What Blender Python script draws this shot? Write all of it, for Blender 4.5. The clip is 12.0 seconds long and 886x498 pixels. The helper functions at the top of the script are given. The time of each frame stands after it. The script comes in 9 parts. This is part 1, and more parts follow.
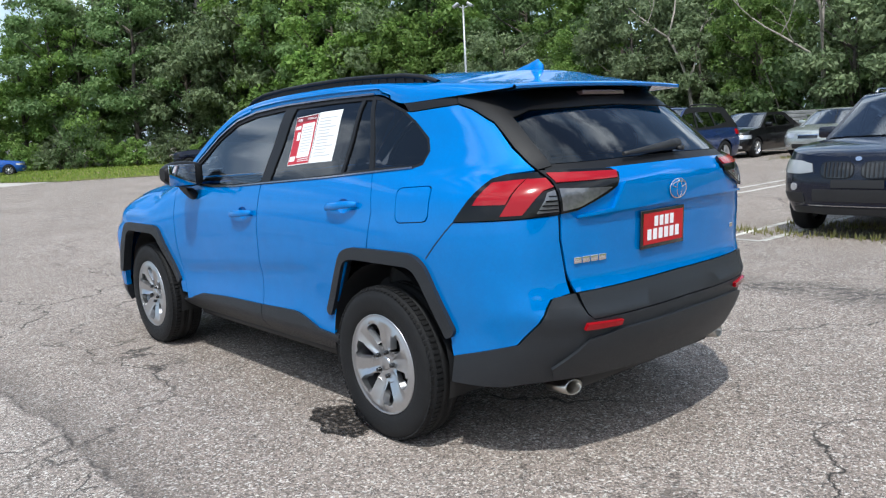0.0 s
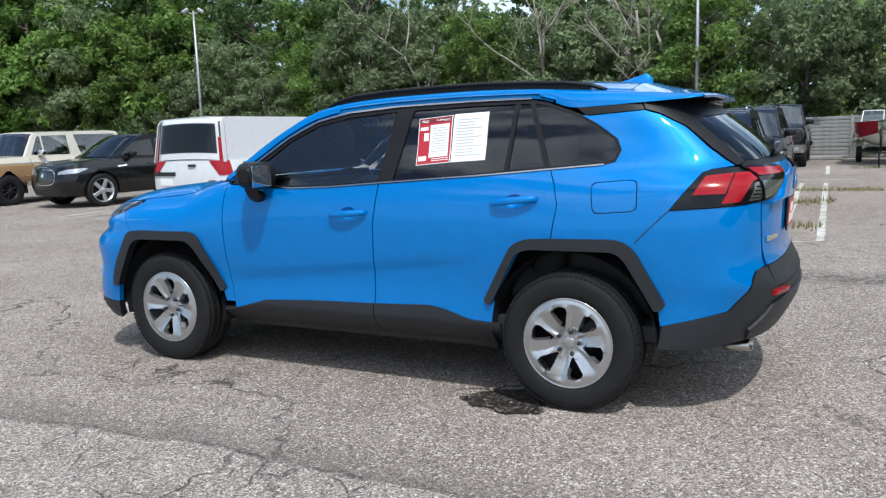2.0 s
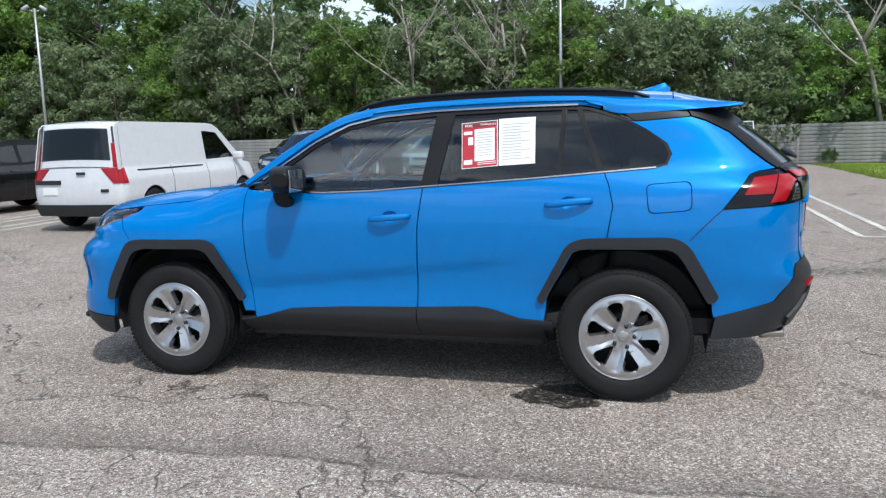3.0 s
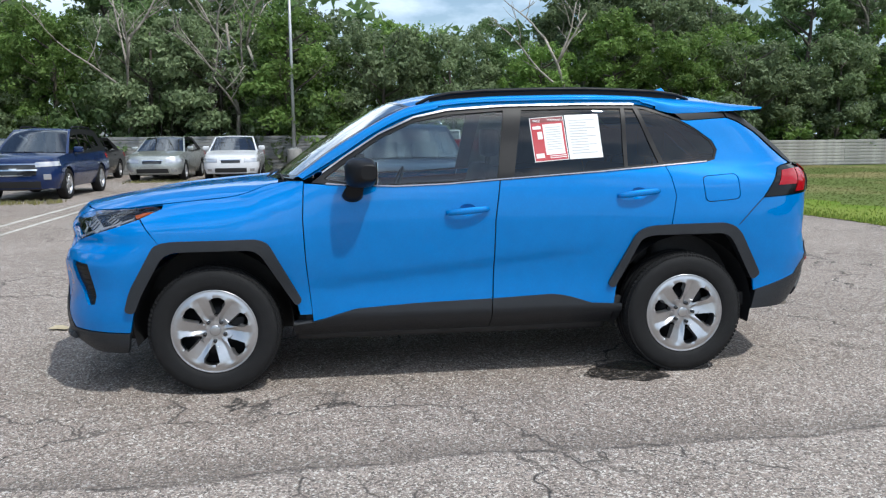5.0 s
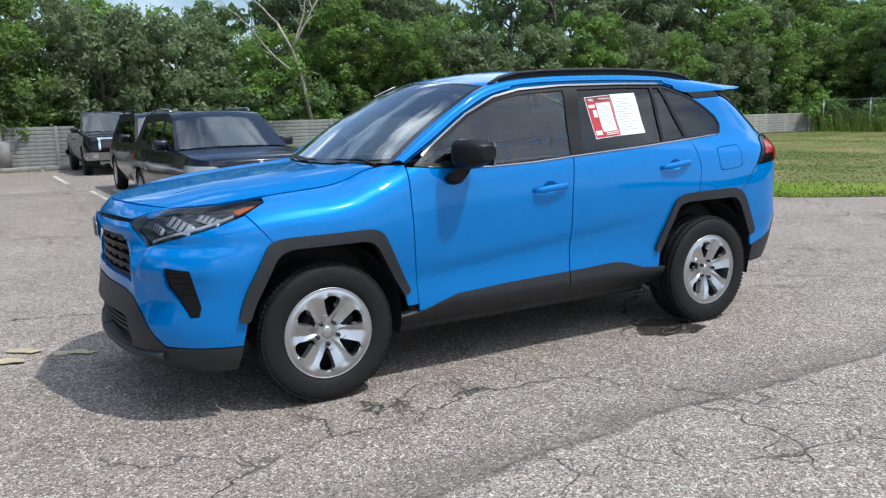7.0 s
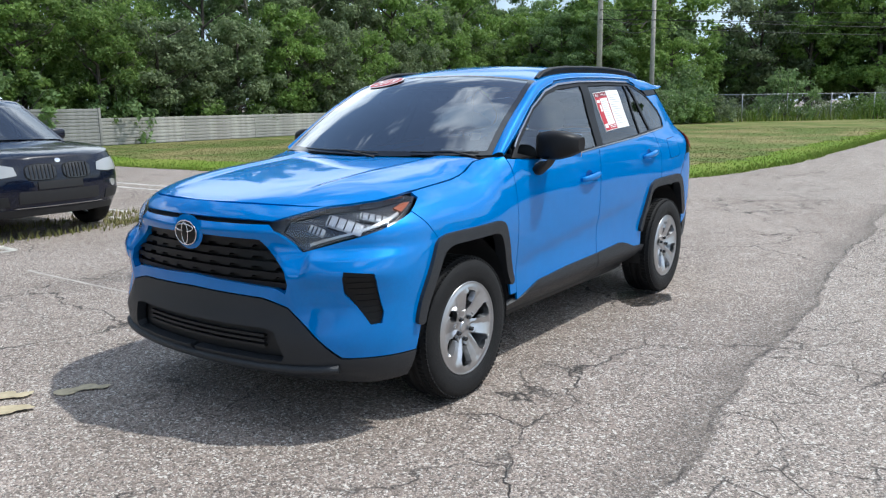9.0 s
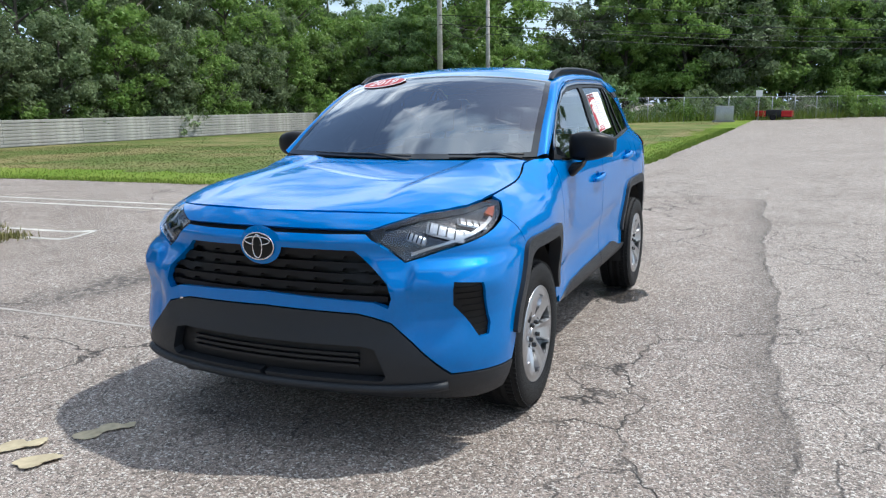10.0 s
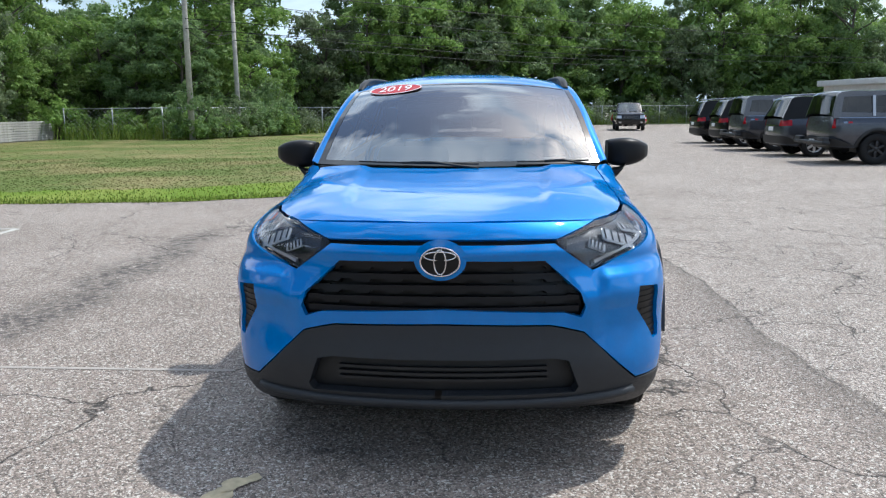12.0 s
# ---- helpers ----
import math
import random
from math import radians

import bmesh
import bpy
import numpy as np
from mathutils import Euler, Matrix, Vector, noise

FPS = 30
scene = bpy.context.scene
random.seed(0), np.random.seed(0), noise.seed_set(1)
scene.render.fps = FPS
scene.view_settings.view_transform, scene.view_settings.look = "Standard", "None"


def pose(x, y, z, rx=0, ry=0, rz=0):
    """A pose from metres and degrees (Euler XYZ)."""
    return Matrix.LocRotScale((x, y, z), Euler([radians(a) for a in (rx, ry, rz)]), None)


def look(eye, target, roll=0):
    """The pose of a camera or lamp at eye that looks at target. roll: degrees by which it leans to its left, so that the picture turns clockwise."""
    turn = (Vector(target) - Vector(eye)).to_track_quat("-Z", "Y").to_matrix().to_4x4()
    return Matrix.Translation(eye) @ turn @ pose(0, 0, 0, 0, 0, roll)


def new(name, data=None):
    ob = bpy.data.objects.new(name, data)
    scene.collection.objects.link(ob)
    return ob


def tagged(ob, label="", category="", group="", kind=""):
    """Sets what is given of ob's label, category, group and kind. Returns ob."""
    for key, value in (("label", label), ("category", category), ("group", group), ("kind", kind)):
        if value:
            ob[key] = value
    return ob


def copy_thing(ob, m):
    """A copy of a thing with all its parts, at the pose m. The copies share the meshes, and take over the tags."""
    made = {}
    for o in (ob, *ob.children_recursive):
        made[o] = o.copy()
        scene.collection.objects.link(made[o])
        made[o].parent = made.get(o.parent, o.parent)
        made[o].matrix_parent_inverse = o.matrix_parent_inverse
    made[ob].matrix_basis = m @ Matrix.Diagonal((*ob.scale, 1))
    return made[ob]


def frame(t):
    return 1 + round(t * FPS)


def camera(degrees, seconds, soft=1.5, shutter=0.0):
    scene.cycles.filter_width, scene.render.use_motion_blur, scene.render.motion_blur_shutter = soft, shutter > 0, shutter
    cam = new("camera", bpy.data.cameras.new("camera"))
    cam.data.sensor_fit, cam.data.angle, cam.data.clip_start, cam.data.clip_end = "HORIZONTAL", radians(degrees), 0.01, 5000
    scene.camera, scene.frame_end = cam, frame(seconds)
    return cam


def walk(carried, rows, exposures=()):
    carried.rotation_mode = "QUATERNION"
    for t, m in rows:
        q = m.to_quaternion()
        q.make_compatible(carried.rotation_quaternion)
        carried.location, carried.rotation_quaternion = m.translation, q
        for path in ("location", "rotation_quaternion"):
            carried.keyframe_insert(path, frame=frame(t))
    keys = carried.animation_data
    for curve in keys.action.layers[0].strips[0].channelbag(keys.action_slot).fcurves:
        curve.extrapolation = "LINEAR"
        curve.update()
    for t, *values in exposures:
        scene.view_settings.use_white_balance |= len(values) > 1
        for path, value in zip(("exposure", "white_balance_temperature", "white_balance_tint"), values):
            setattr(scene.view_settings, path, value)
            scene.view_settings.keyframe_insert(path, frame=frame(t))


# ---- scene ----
cam = camera(58.7, 12.0, 1.25)
METRES, EYE, TURN = 13.0121, 1.3837, -131.693
ROWS = [
    (0.0, 0.0, 0.0, 0.0, -0.44, -8.55, 2.93),
    (0.5, -0.0433, -0.0012, 0.0003, -6.34, -8.74, 2.74),
    (1.0, -0.0872, -0.0016, 0.0016, -11.81, -8.8, 2.41),
    (1.5, -0.1317, 0.0035, 0.0033, -17.02, -8.67, 2.14),
    (2.0, -0.1755, 0.0111, 0.0028, -22.24, -8.51, 2.01),
    (2.5, -0.2151, 0.0259, 0.0035, -27.7, -8.36, 1.94),
    (4.5, -0.3472, 0.1278, 0.0023, -50.68, -7.97, 0.53),
    (5.0, -0.3731, 0.1628, 0.0009, -56.39, -8.18, 0.54),
    (5.5, -0.3977, 0.1981, 0.0008, -61.96, -8.44, 0.83),
    (6.0, -0.4146, 0.2368, 0.0007, -67.49, -8.8, 1.14),
    (6.5, -0.4286, 0.2772, 0.0009, -73.02, -9.15, 1.45),
    (7.0, -0.436, 0.319, 0.0008, -78.74, -9.48, 1.59),
    (9.0, -0.4365, 0.4935, 0.0039, -103.06, -10.43, 0.84),
    (9.5, -0.4191, 0.5343, 0.0046, -109.35, -10.39, 0.74),
    (10.0, -0.3968, 0.5723, 0.0039, -115.64, -10.35, 0.74),
    (10.5, -0.3727, 0.6071, 0.0038, -121.57, -10.24, 0.85),
    (11.0, -0.3483, 0.6401, 0.0036, -126.98, -10.17, 0.83),
    (11.5, -0.3279, 0.6624, 0.0031, -131.51, -10.04, 0.73),
    (12.0, -0.313, 0.6786, 0.0047, -135.12, -9.95, 0.54),
]
walk(cam, [(t, pose(-4.1121, 2.9677, EYE, 0, 0, TURN) @ pose(METRES * x, METRES * y, METRES * z, 90 + pitch, roll, yaw)) for t, x, y, z, yaw, pitch, roll in ROWS],
     exposures=[(0.0, 0.30, 6150, 6), (2.5, 0.17, 6150, 6), (4.5, 0.14, 6150, 6), (7.0, 0.20, 6150, 6), (9.5, 0.30, 6150, 6), (11.0, 0.36, 6150, 6), (12.0, 0.34, 6150, 6)])
# ---- world, sun ----
SUN_FROM = Vector((-0.37, 0.47, 1.0)).normalized()
elevation = math.asin(SUN_FROM.z)
world = bpy.data.worlds.new("sky")
scene.world = world
world.use_nodes = True
wn, wl = world.node_tree.nodes, world.node_tree.links
wn.clear()
w_out = wn.new("ShaderNodeOutputWorld")
w_bg = wn.new("ShaderNodeBackground")
w_sky = wn.new("ShaderNodeTexSky")
w_sky.sky_type = "NISHITA"
w_sky.sun_disc = False
w_sky.sun_elevation = elevation
w_sky.sun_rotation = math.atan2(SUN_FROM.x, SUN_FROM.y)
w_sky.dust_density = 2.0
w_tc = wn.new("ShaderNodeTexCoord")
w_map = wn.new("ShaderNodeMapping")
w_map.inputs["Scale"].default_value = (1.0, 1.0, 2.6)
w_noise = wn.new("ShaderNodeTexNoise")
w_noise.inputs["Scale"].default_value = 2.3
w_noise.inputs["Detail"].default_value = 7.0
w_noise.inputs["Roughness"].default_value = 0.58
w_ramp = wn.new("ShaderNodeValToRGB")
w_ramp.color_ramp.elements[0].position = 0.47
w_ramp.color_ramp.elements[1].position = 0.57
w_cloud = wn.new("ShaderNodeMixRGB")
w_map2 = wn.new("ShaderNodeMapping")
w_map2.inputs["Location"].default_value = (3.1, 1.7, 0.4)
w_map2.inputs["Scale"].default_value = (1.0, 1.0, 2.2)
w_noise2 = wn.new("ShaderNodeTexNoise")
w_noise2.inputs["Scale"].default_value = 3.0
w_noise2.inputs["Detail"].default_value = 5.0
w_ramp2 = wn.new("ShaderNodeValToRGB")
w_ramp2.color_ramp.elements[0].position, w_ramp2.color_ramp.elements[1].position = 0.38, 0.60
w_ramp2.color_ramp.elements[0].color, w_ramp2.color_ramp.elements[1].color = (3.6, 4.6, 6.2, 1), (11.0, 11.4, 12.0, 1)
wl.new(w_tc.outputs["Generated"], w_map2.inputs["Vector"])
wl.new(w_map2.outputs[0], w_noise2.inputs["Vector"])
wl.new(w_noise2.outputs["Fac"], w_ramp2.inputs["Fac"])
w_xyz = wn.new("ShaderNodeSeparateXYZ")
w_low = wn.new("ShaderNodeMapRange")
w_low.inputs["From Min"].default_value, w_low.inputs["From Max"].default_value = 0.08, 0.36
w_haze = wn.new("ShaderNodeMixRGB")
w_haze.inputs["Color1"].default_value = (4.2, 5.2, 6.6, 1)
wl.new(w_tc.outputs["Generated"], w_xyz.inputs[0])
wl.new(w_xyz.outputs["Z"], w_low.inputs["Value"])
wl.new(w_low.outputs[0], w_haze.inputs["Fac"])
wl.new(w_ramp2.outputs["Color"], w_haze.inputs["Color2"])
wl.new(w_haze.outputs[0], w_cloud.inputs["Color2"])
wl.new(w_tc.outputs["Generated"], w_map.inputs["Vector"])
wl.new(w_map.outputs[0], w_noise.inputs["Vector"])
wl.new(w_noise.outputs["Fac"], w_ramp.inputs["Fac"])
wl.new(w_ramp.outputs["Color"], w_cloud.inputs["Fac"])
wl.new(w_sky.outputs["Color"], w_cloud.inputs["Color1"])
wl.new(w_cloud.outputs[0], w_bg.inputs["Color"])
w_bg.inputs["Strength"].default_value = 0.144
wl.new(w_bg.outputs[0], w_out.inputs["Surface"])
sun_data = bpy.data.lights.new("sun", "SUN")
sun_data.energy, sun_data.angle, sun_data.color = 3.06, radians(1.2), (1.0, 0.96, 0.91)
sun = new("sun", sun_data)
sun.matrix_world = look(SUN_FROM * 60, (0, 0, 0))


# ---- materials ----
def material(name, color, rough=0.5, metal=0.0, coat=0.0, spec=0.5):
    m = bpy.data.materials.new(name)
    m.use_nodes = True
    b = m.node_tree.nodes["Principled BSDF"]
    b.inputs["Base Color"].default_value = (*color, 1)
    b.inputs["Roughness"].default_value = rough
    b.inputs["Metallic"].default_value = metal
    b.inputs["Coat Weight"].default_value = coat
    b.inputs["Coat Roughness"].default_value = 0.03
    b.inputs["Specular IOR Level"].default_value = spec
    return m


def mottle(m, scale, amount, bump=0.0, bump_scale=None, detail=4.0, rough_amount=0.0):
    """Brightness noise at two scales and a fine bump on a plain material, in object space."""
    nt = m.node_tree
    n, l = nt.nodes, nt.links
    b = n["Principled BSDF"]
    tc = n.new("ShaderNodeTexCoord")
    n1 = n.new("ShaderNodeTexNoise")
    n1.inputs["Scale"].default_value, n1.inputs["Detail"].default_value = scale, detail
    n2 = n.new("ShaderNodeTexNoise")
    n2.inputs["Scale"].default_value, n2.inputs["Detail"].default_value = scale * 0.13, 3
    mul = n.new("ShaderNodeMath")
    mul.operation = "MULTIPLY"
    mp = n.new("ShaderNodeMapRange")
    mp.inputs["From Min"].default_value, mp.inputs["From Max"].default_value = 0.10, 0.42
    mp.inputs["To Min"].default_value, mp.inputs["To Max"].default_value = 1 - amount, 1 + amount
    mix = n.new("ShaderNodeMixRGB")
    mix.blend_type = "MULTIPLY"
    mix.inputs["Fac"].default_value = 1
    mix.inputs["Color1"].default_value = b.inputs["Base Color"].default_value
    l.new(tc.outputs["Object"], n1.inputs["Vector"])
    l.new(tc.outputs["Object"], n2.inputs["Vector"])
    l.new(n1.outputs["Fac"], mul.inputs[0])
    l.new(n2.outputs["Fac"], mul.inputs[1])
    l.new(mul.outputs[0], mp.inputs["Value"])
    l.new(mp.outputs[0], mix.inputs["Color2"])
    l.new(mix.outputs[0], b.inputs["Base Color"])
    if rough_amount:
        r = n.new("ShaderNodeMapRange")
        base = b.inputs["Roughness"].default_value
        r.inputs["To Min"].default_value, r.inputs["To Max"].default_value = base - rough_amount, base + rough_amount
        l.new(n1.outputs["Fac"], r.inputs["Value"])
        l.new(r.outputs[0], b.inputs["Roughness"])
    if bump:
        n3 = n.new("ShaderNodeTexNoise")
        n3.inputs["Scale"].default_value, n3.inputs["Detail"].default_value = bump_scale or scale * 6, 3
        bp = n.new("ShaderNodeBump")
        bp.inputs["Strength"].default_value, bp.inputs["Distance"].default_value = bump, 0.01
        l.new(tc.outputs["Object"], n3.inputs["Vector"])
        l.new(n3.outputs["Fac"], bp.inputs["Height"])
        l.new(bp.outputs[0], b.inputs["Normal"])
    return m


def car_paint(name, color, flake=0.35, rough=0.32, coat=0.8, spec=0.3):
    m = material(name, color, rough, flake, coat, spec)
    return mottle(m, 90.0, 0.05, 0.0, None, 2.0, 0.05)


def glass(name, color, gain=1.0, rough=0.0, ior=1.55):
    """A tinted pane: clear through its tint, with a mirror-like surface."""
    m = bpy.data.materials.new(name)
    m.use_nodes = True
    n, l = m.node_tree.nodes, m.node_tree.links
    n.clear()
    out = n.new("ShaderNodeOutputMaterial")
    tr = n.new("ShaderNodeBsdfTransparent")
    tr.inputs["Color"].default_value = (*color, 1)
    gl = n.new("ShaderNodeBsdfGlossy")
    gl.inputs["Color"].default_value = (0.93, 0.96, 1.0, 1)
    gl.inputs["Roughness"].default_value = rough
    fr = n.new("ShaderNodeFresnel")
    fr.inputs["IOR"].default_value = ior
    mul = n.new("ShaderNodeMath")
    mul.operation = "MULTIPLY"
    mul.use_clamp = True
    mul.inputs[1].default_value = gain
    mix = n.new("ShaderNodeMixShader")
    l.new(fr.outputs[0], mul.inputs[0])
    l.new(mul.outputs[0], mix.inputs["Fac"])
    l.new(tr.outputs[0], mix.inputs[1])
    l.new(gl.outputs[0], mix.inputs[2])
    l.new(mix.outputs[0], out.inputs["Surface"])
    return m


BLUE = car_paint("blue_paint", (0.0002, 0.172, 0.525), 0.22, 0.42, 0.9, 0.0)
CLADDING = mottle(material("grey_cladding_plastic", (0.013, 0.0155, 0.0195), 0.48), 30, 0.12, 0.25, 900)
GLOSS_BLACK = material("gloss_black", (0.008, 0.008, 0.009), 0.12, 0, 0.6)
DARK = mottle(material("dark_plastic", (0.012, 0.012, 0.013), 0.6), 20, 0.2)
PILLAR_PLASTIC = mottle(material("black_pillar_plastic", (0.010, 0.010, 0.011), 0.45, 0.0, 0.0, 0.22), 60, 0.1)
PILLAR = mottle(material("satin_black_trim", (0.011, 0.011, 0.012), 0.42, 0, 0, 0.2), 60, 0.1)
CHROME = material("chrome", (0.75, 0.76, 0.78), 0.08, 1.0)
SATIN_CHROME = material("satin_chrome", (0.36, 0.37, 0.39), 0.22, 1.0)
ALLOY = mottle(material("silver_wheel_paint", (0.51, 0.515, 0.53), 0.30, 0.92, 0.1), 40, 0.06)
ALLOY_DARK = mottle(material("brake_metal", (0.016, 0.016, 0.018), 0.5, 0.5), 30, 0.2)
RUBBER = mottle(material("tyre_rubber", (0.009, 0.009, 0.0095), 0.7, 0, 0, 0.3), 25, 0.25, 0.3, 200)
GRILLE_BLACK = material("grille_black", (0.004, 0.004, 0.0045), 0.4, 0, 0, 0.3)
TAIL_CLEAR = mottle(material("tail_clear_lens", (0.13, 0.13, 0.135), 0.15, 0.4, 1.0), 60, 0.3)
RED_LENS = material("red_lens", (0.30, 0.003, 0.008), 0.16, 0, 0.2, 0.3)
DARK_RED_LENS = material("dark_red_lens", (0.16, 0.10, 0.10), 0.12, 0, 1.0)
SMOKED_LENS = material("smoked_lens", (0.006, 0.006, 0.007), 0.12, 0, 0.0, 0.3)
CLEAR_LENS = material("clear_lens_silver", (0.50, 0.51, 0.53), 0.22, 0.6, 0.5)
LAMP_BOWL = mottle(material("lamp_bowl", (0.085, 0.087, 0.095), 0.25, 0.8), 60, 0.4)
AMBER_LENS = material("amber_lens", (0.34, 0.07, 0.012), 0.15, 0, 1.0)
LAMP_GLASS = glass("lamp_cover", (0.93, 0.95, 0.97), 0.8)
GLASS_CLEAR = glass("windscreen_glass", (0.42, 0.46, 0.46), 1.8, 0.0, 2.1)
GLASS_FRONT = glass("front_door_glass", (0.76, 0.86, 0.86), 1.3, 0.0, 1.65)
GLASS_DARK = glass("privacy_glass", (0.10, 0.108, 0.12), 1.0)
SEAT = mottle(material("seat_cloth", (0.035, 0.035, 0.038), 0.9), 60, 0.2)
INTERIOR = mottle(material("interior_plastic", (0.03, 0.03, 0.032), 0.7), 40, 0.15)
PAPER = mottle(material("paper_white", (0.78, 0.78, 0.77), 0.6), 20, 0.03)
PAPER_RED = material("print_red", (0.40, 0.014, 0.026), 0.5)
PRINT_MAROON = material("print_maroon", (0.16, 0.008, 0.014), 0.5)
PRINT_GREY = material("print_grey", (0.45, 0.45, 0.46), 0.6)
PLATE_RED = material("plate_red", (0.46, 0.006, 0.012), 0.35)
WHITE_TRIM = material("white_print", (0.85, 0.85, 0.85), 0.4)
EXHAUST = mottle(material("exhaust_steel", (0.45, 0.43, 0.40), 0.28, 1.0), 40, 0.2)


# ---- mesh helpers ----
def part(name, bm, mat, parent=None, label=""):
    lay = bm.verts.layers.float_vector.get("true_normal")
    loops = []
    if lay:
        bm.normal_update()
        for fc in bm.faces:
            for lp in fc.loops:
                n = lp.vert[lay]
                loops.append(tuple((n if n.length > 0.5 else lp.vert.normal) if fc.smooth else fc.normal))
    me = bpy.data.meshes.new(name)
    bm.to_mesh(me)
    bm.free()
    if loops:
        me.attributes.remove(me.attributes["true_normal"])
        me.normals_split_custom_set(loops)
    me.materials.append(mat)
    ob = new(name, me)
    ob.parent = parent
    return tagged(ob, label)


def empty(name, label, category, group="", m=None):
    e = new(name)
    e.empty_display_size = 0.1
    if m is not None:
        e.matrix_world = m
    return tagged(e, label, category, group)


def smooth(bm, on=True, angle=None):
    for fc in bm.faces:
        fc.smooth = on
    if angle is not None:
        bm.normal_update()
        for e in bm.edges:
            if len(e.link_faces) == 2 and e.calc_face_angle(0) > radians(angle):
                e.smooth = False
    return bm


def box(bm, x0, x1, y0, y1, z0, z1, bev=0.0):
    """A box between two corners, with bevelled edges where asked."""
    t = bmesh.new()
    bmesh.ops.create_cube(t, size=1)
    bmesh.ops.transform(t, verts=t.verts, matrix=Matrix.LocRotScale(((x0 + x1) / 2, (y0 + y1) / 2, (z0 + z1) / 2), None, (x1 - x0, y1 - y0, z1 - z0)))
    if bev:
        bmesh.ops.bevel(t, geom=t.edges[:], offset=bev, segments=2, affect="EDGES", profile=0.6)
        for fc in t.faces:
            fc.smooth = True
    join(bm, t)
    return bm


def join(bm, other, m=None):
    """Adds one bmesh to another."""
    me = bpy.data.meshes.new("t")
    if m is not None:
        bmesh.ops.transform(other, verts=other.verts, matrix=m)
    other.to_mesh(me)
    other.free()
    bm.from_mesh(me)
    bpy.data.meshes.remove(me)
    return bm


def tube(bm, path, r, seg=8, cap=True, r_end=None):
    """A round bar along a path."""
    path = [Vector(p) for p in path]
    rings = []
    up = Vector((0, 0, 1))
    for i, p in enumerate(path):
        d = (path[min(i + 1, len(path) - 1)] - path[max(i - 1, 0)]).normalized()
        a = d.cross(up if abs(d.z) < 0.9 else Vector((1, 0, 0))).normalized()
        b = d.cross(a)
        k = i / max(1, len(path) - 1)
        rr = r if r_end is None else r + (r_end - r) * k
        rings.append([bm.verts.new(p + (a * math.cos(q) + b * math.sin(q)) * rr) for q in [j * 2 * math.pi / seg for j in range(seg)]])
    for r0, r1 in zip(rings, rings[1:]):
        for j in range(seg):
            fc = bm.faces.new((r0[j], r0[(j + 1) % seg], r1[(j + 1) % seg], r1[j]))
            fc.smooth = True
    if cap:
        bm.faces.new(rings[0][::-1])
        bm.faces.new(rings[-1])
    return bm


def lathe(bm, profile, seg=48, m=None, close=False):
    """Turns a profile of (radius, along) round the local y axis."""
    t = bmesh.new()
    rings = [[t.verts.new((r * math.cos(q), y, r * math.sin(q))) for q in [j * 2 * math.pi / seg for j in range(seg)]] for r, y in profile]
    pairs = list(zip(rings, rings[1:])) + ([(rings[-1], rings[0])] if close else [])
    for r0, r1 in pairs:
        for j in range(seg):
            t.faces.new((r0[j], r1[j], r1[(j + 1) % seg], r0[(j + 1) % seg])).smooth = True
    return join(bm, t, m)


def pchip(xs, ys):
    """A smooth curve through points that does not overshoot."""
    xs, ys = np.array(xs, float), np.array(ys, float)
    h, d = np.diff(xs), np.diff(ys) / np.diff(xs)
    s = np.zeros(len(xs))
    for i in range(1, len(xs) - 1):
        if d[i - 1] * d[i] > 0:
            a, b = 2 * h[i] + h[i - 1], h[i] + 2 * h[i - 1]
            s[i] = (a + b) / (a / d[i - 1] + b / d[i])
    s[0], s[-1] = d[0], d[-1]

    def f(x):
        x = min(max(x, xs[0]), xs[-1])
        i = min(int(np.searchsorted(xs, x, side="right")) - 1, len(xs) - 2)
        t = (x - xs[i]) / h[i]
        return float((1 + 2 * t) * (1 - t) ** 2 * ys[i] + t * (1 - t) ** 2 * h[i] * s[i] + t * t * (3 - 2 * t) * ys[i + 1] + t * t * (t - 1) * h[i] * s[i + 1])
    return f


def step01(a, b, x):
    t = min(max((x - a) / (b - a), 0.0), 1.0)
    return t * t * (3 - 2 * t)


def rounded(pts, r, n=4):
    """Rounds the corners of a closed outline."""
    out = []
    k = len(pts)
    for i in range(k):
        p, a, b = Vector(pts[i]), Vector(pts[i - 1]), Vector(pts[(i + 1) % k])
        da, db = a - p, b - p
        la, lb = da.length, db.length
        if la < 1e-6 or lb < 1e-6:
            continue
        rr = min(r, la * 0.45, lb * 0.45)
        p0, p1 = p + da / la * rr, p + db / lb * rr
        for j in range(n + 1):
            t = j / n
            out.append(tuple(p0 * (1 - t) ** 2 + p * 2 * t * (1 - t) + p1 * t * t))
    return out


def dense(pts, step, closed=True):
    out = []
    k = len(pts)
    for i in range(k if closed else k - 1):
        a, b = Vector(pts[i]), Vector(pts[(i + 1) % k])
        n = max(1, math.ceil((b - a).length / step))
        out += [tuple(a.lerp(b, j / n)) for j in range(n)]
    if not closed:
        out.append(tuple(pts[-1]))
    return out


from mathutils.geometry import delaunay_2d_cdt


def within(P, q):
    inside = np.zeros(len(q), bool)
    for a, b in zip(P, np.roll(P, -1, 0)):
        c = (a[1] > q[:, 1]) != (b[1] > q[:, 1])
        with np.errstate(divide="ignore", invalid="ignore"):
            xi = (b[0] - a[0]) * (q[:, 1] - a[1]) / (b[1] - a[1]) + a[0]
        inside ^= c & (q[:, 0] < xi)
    return inside


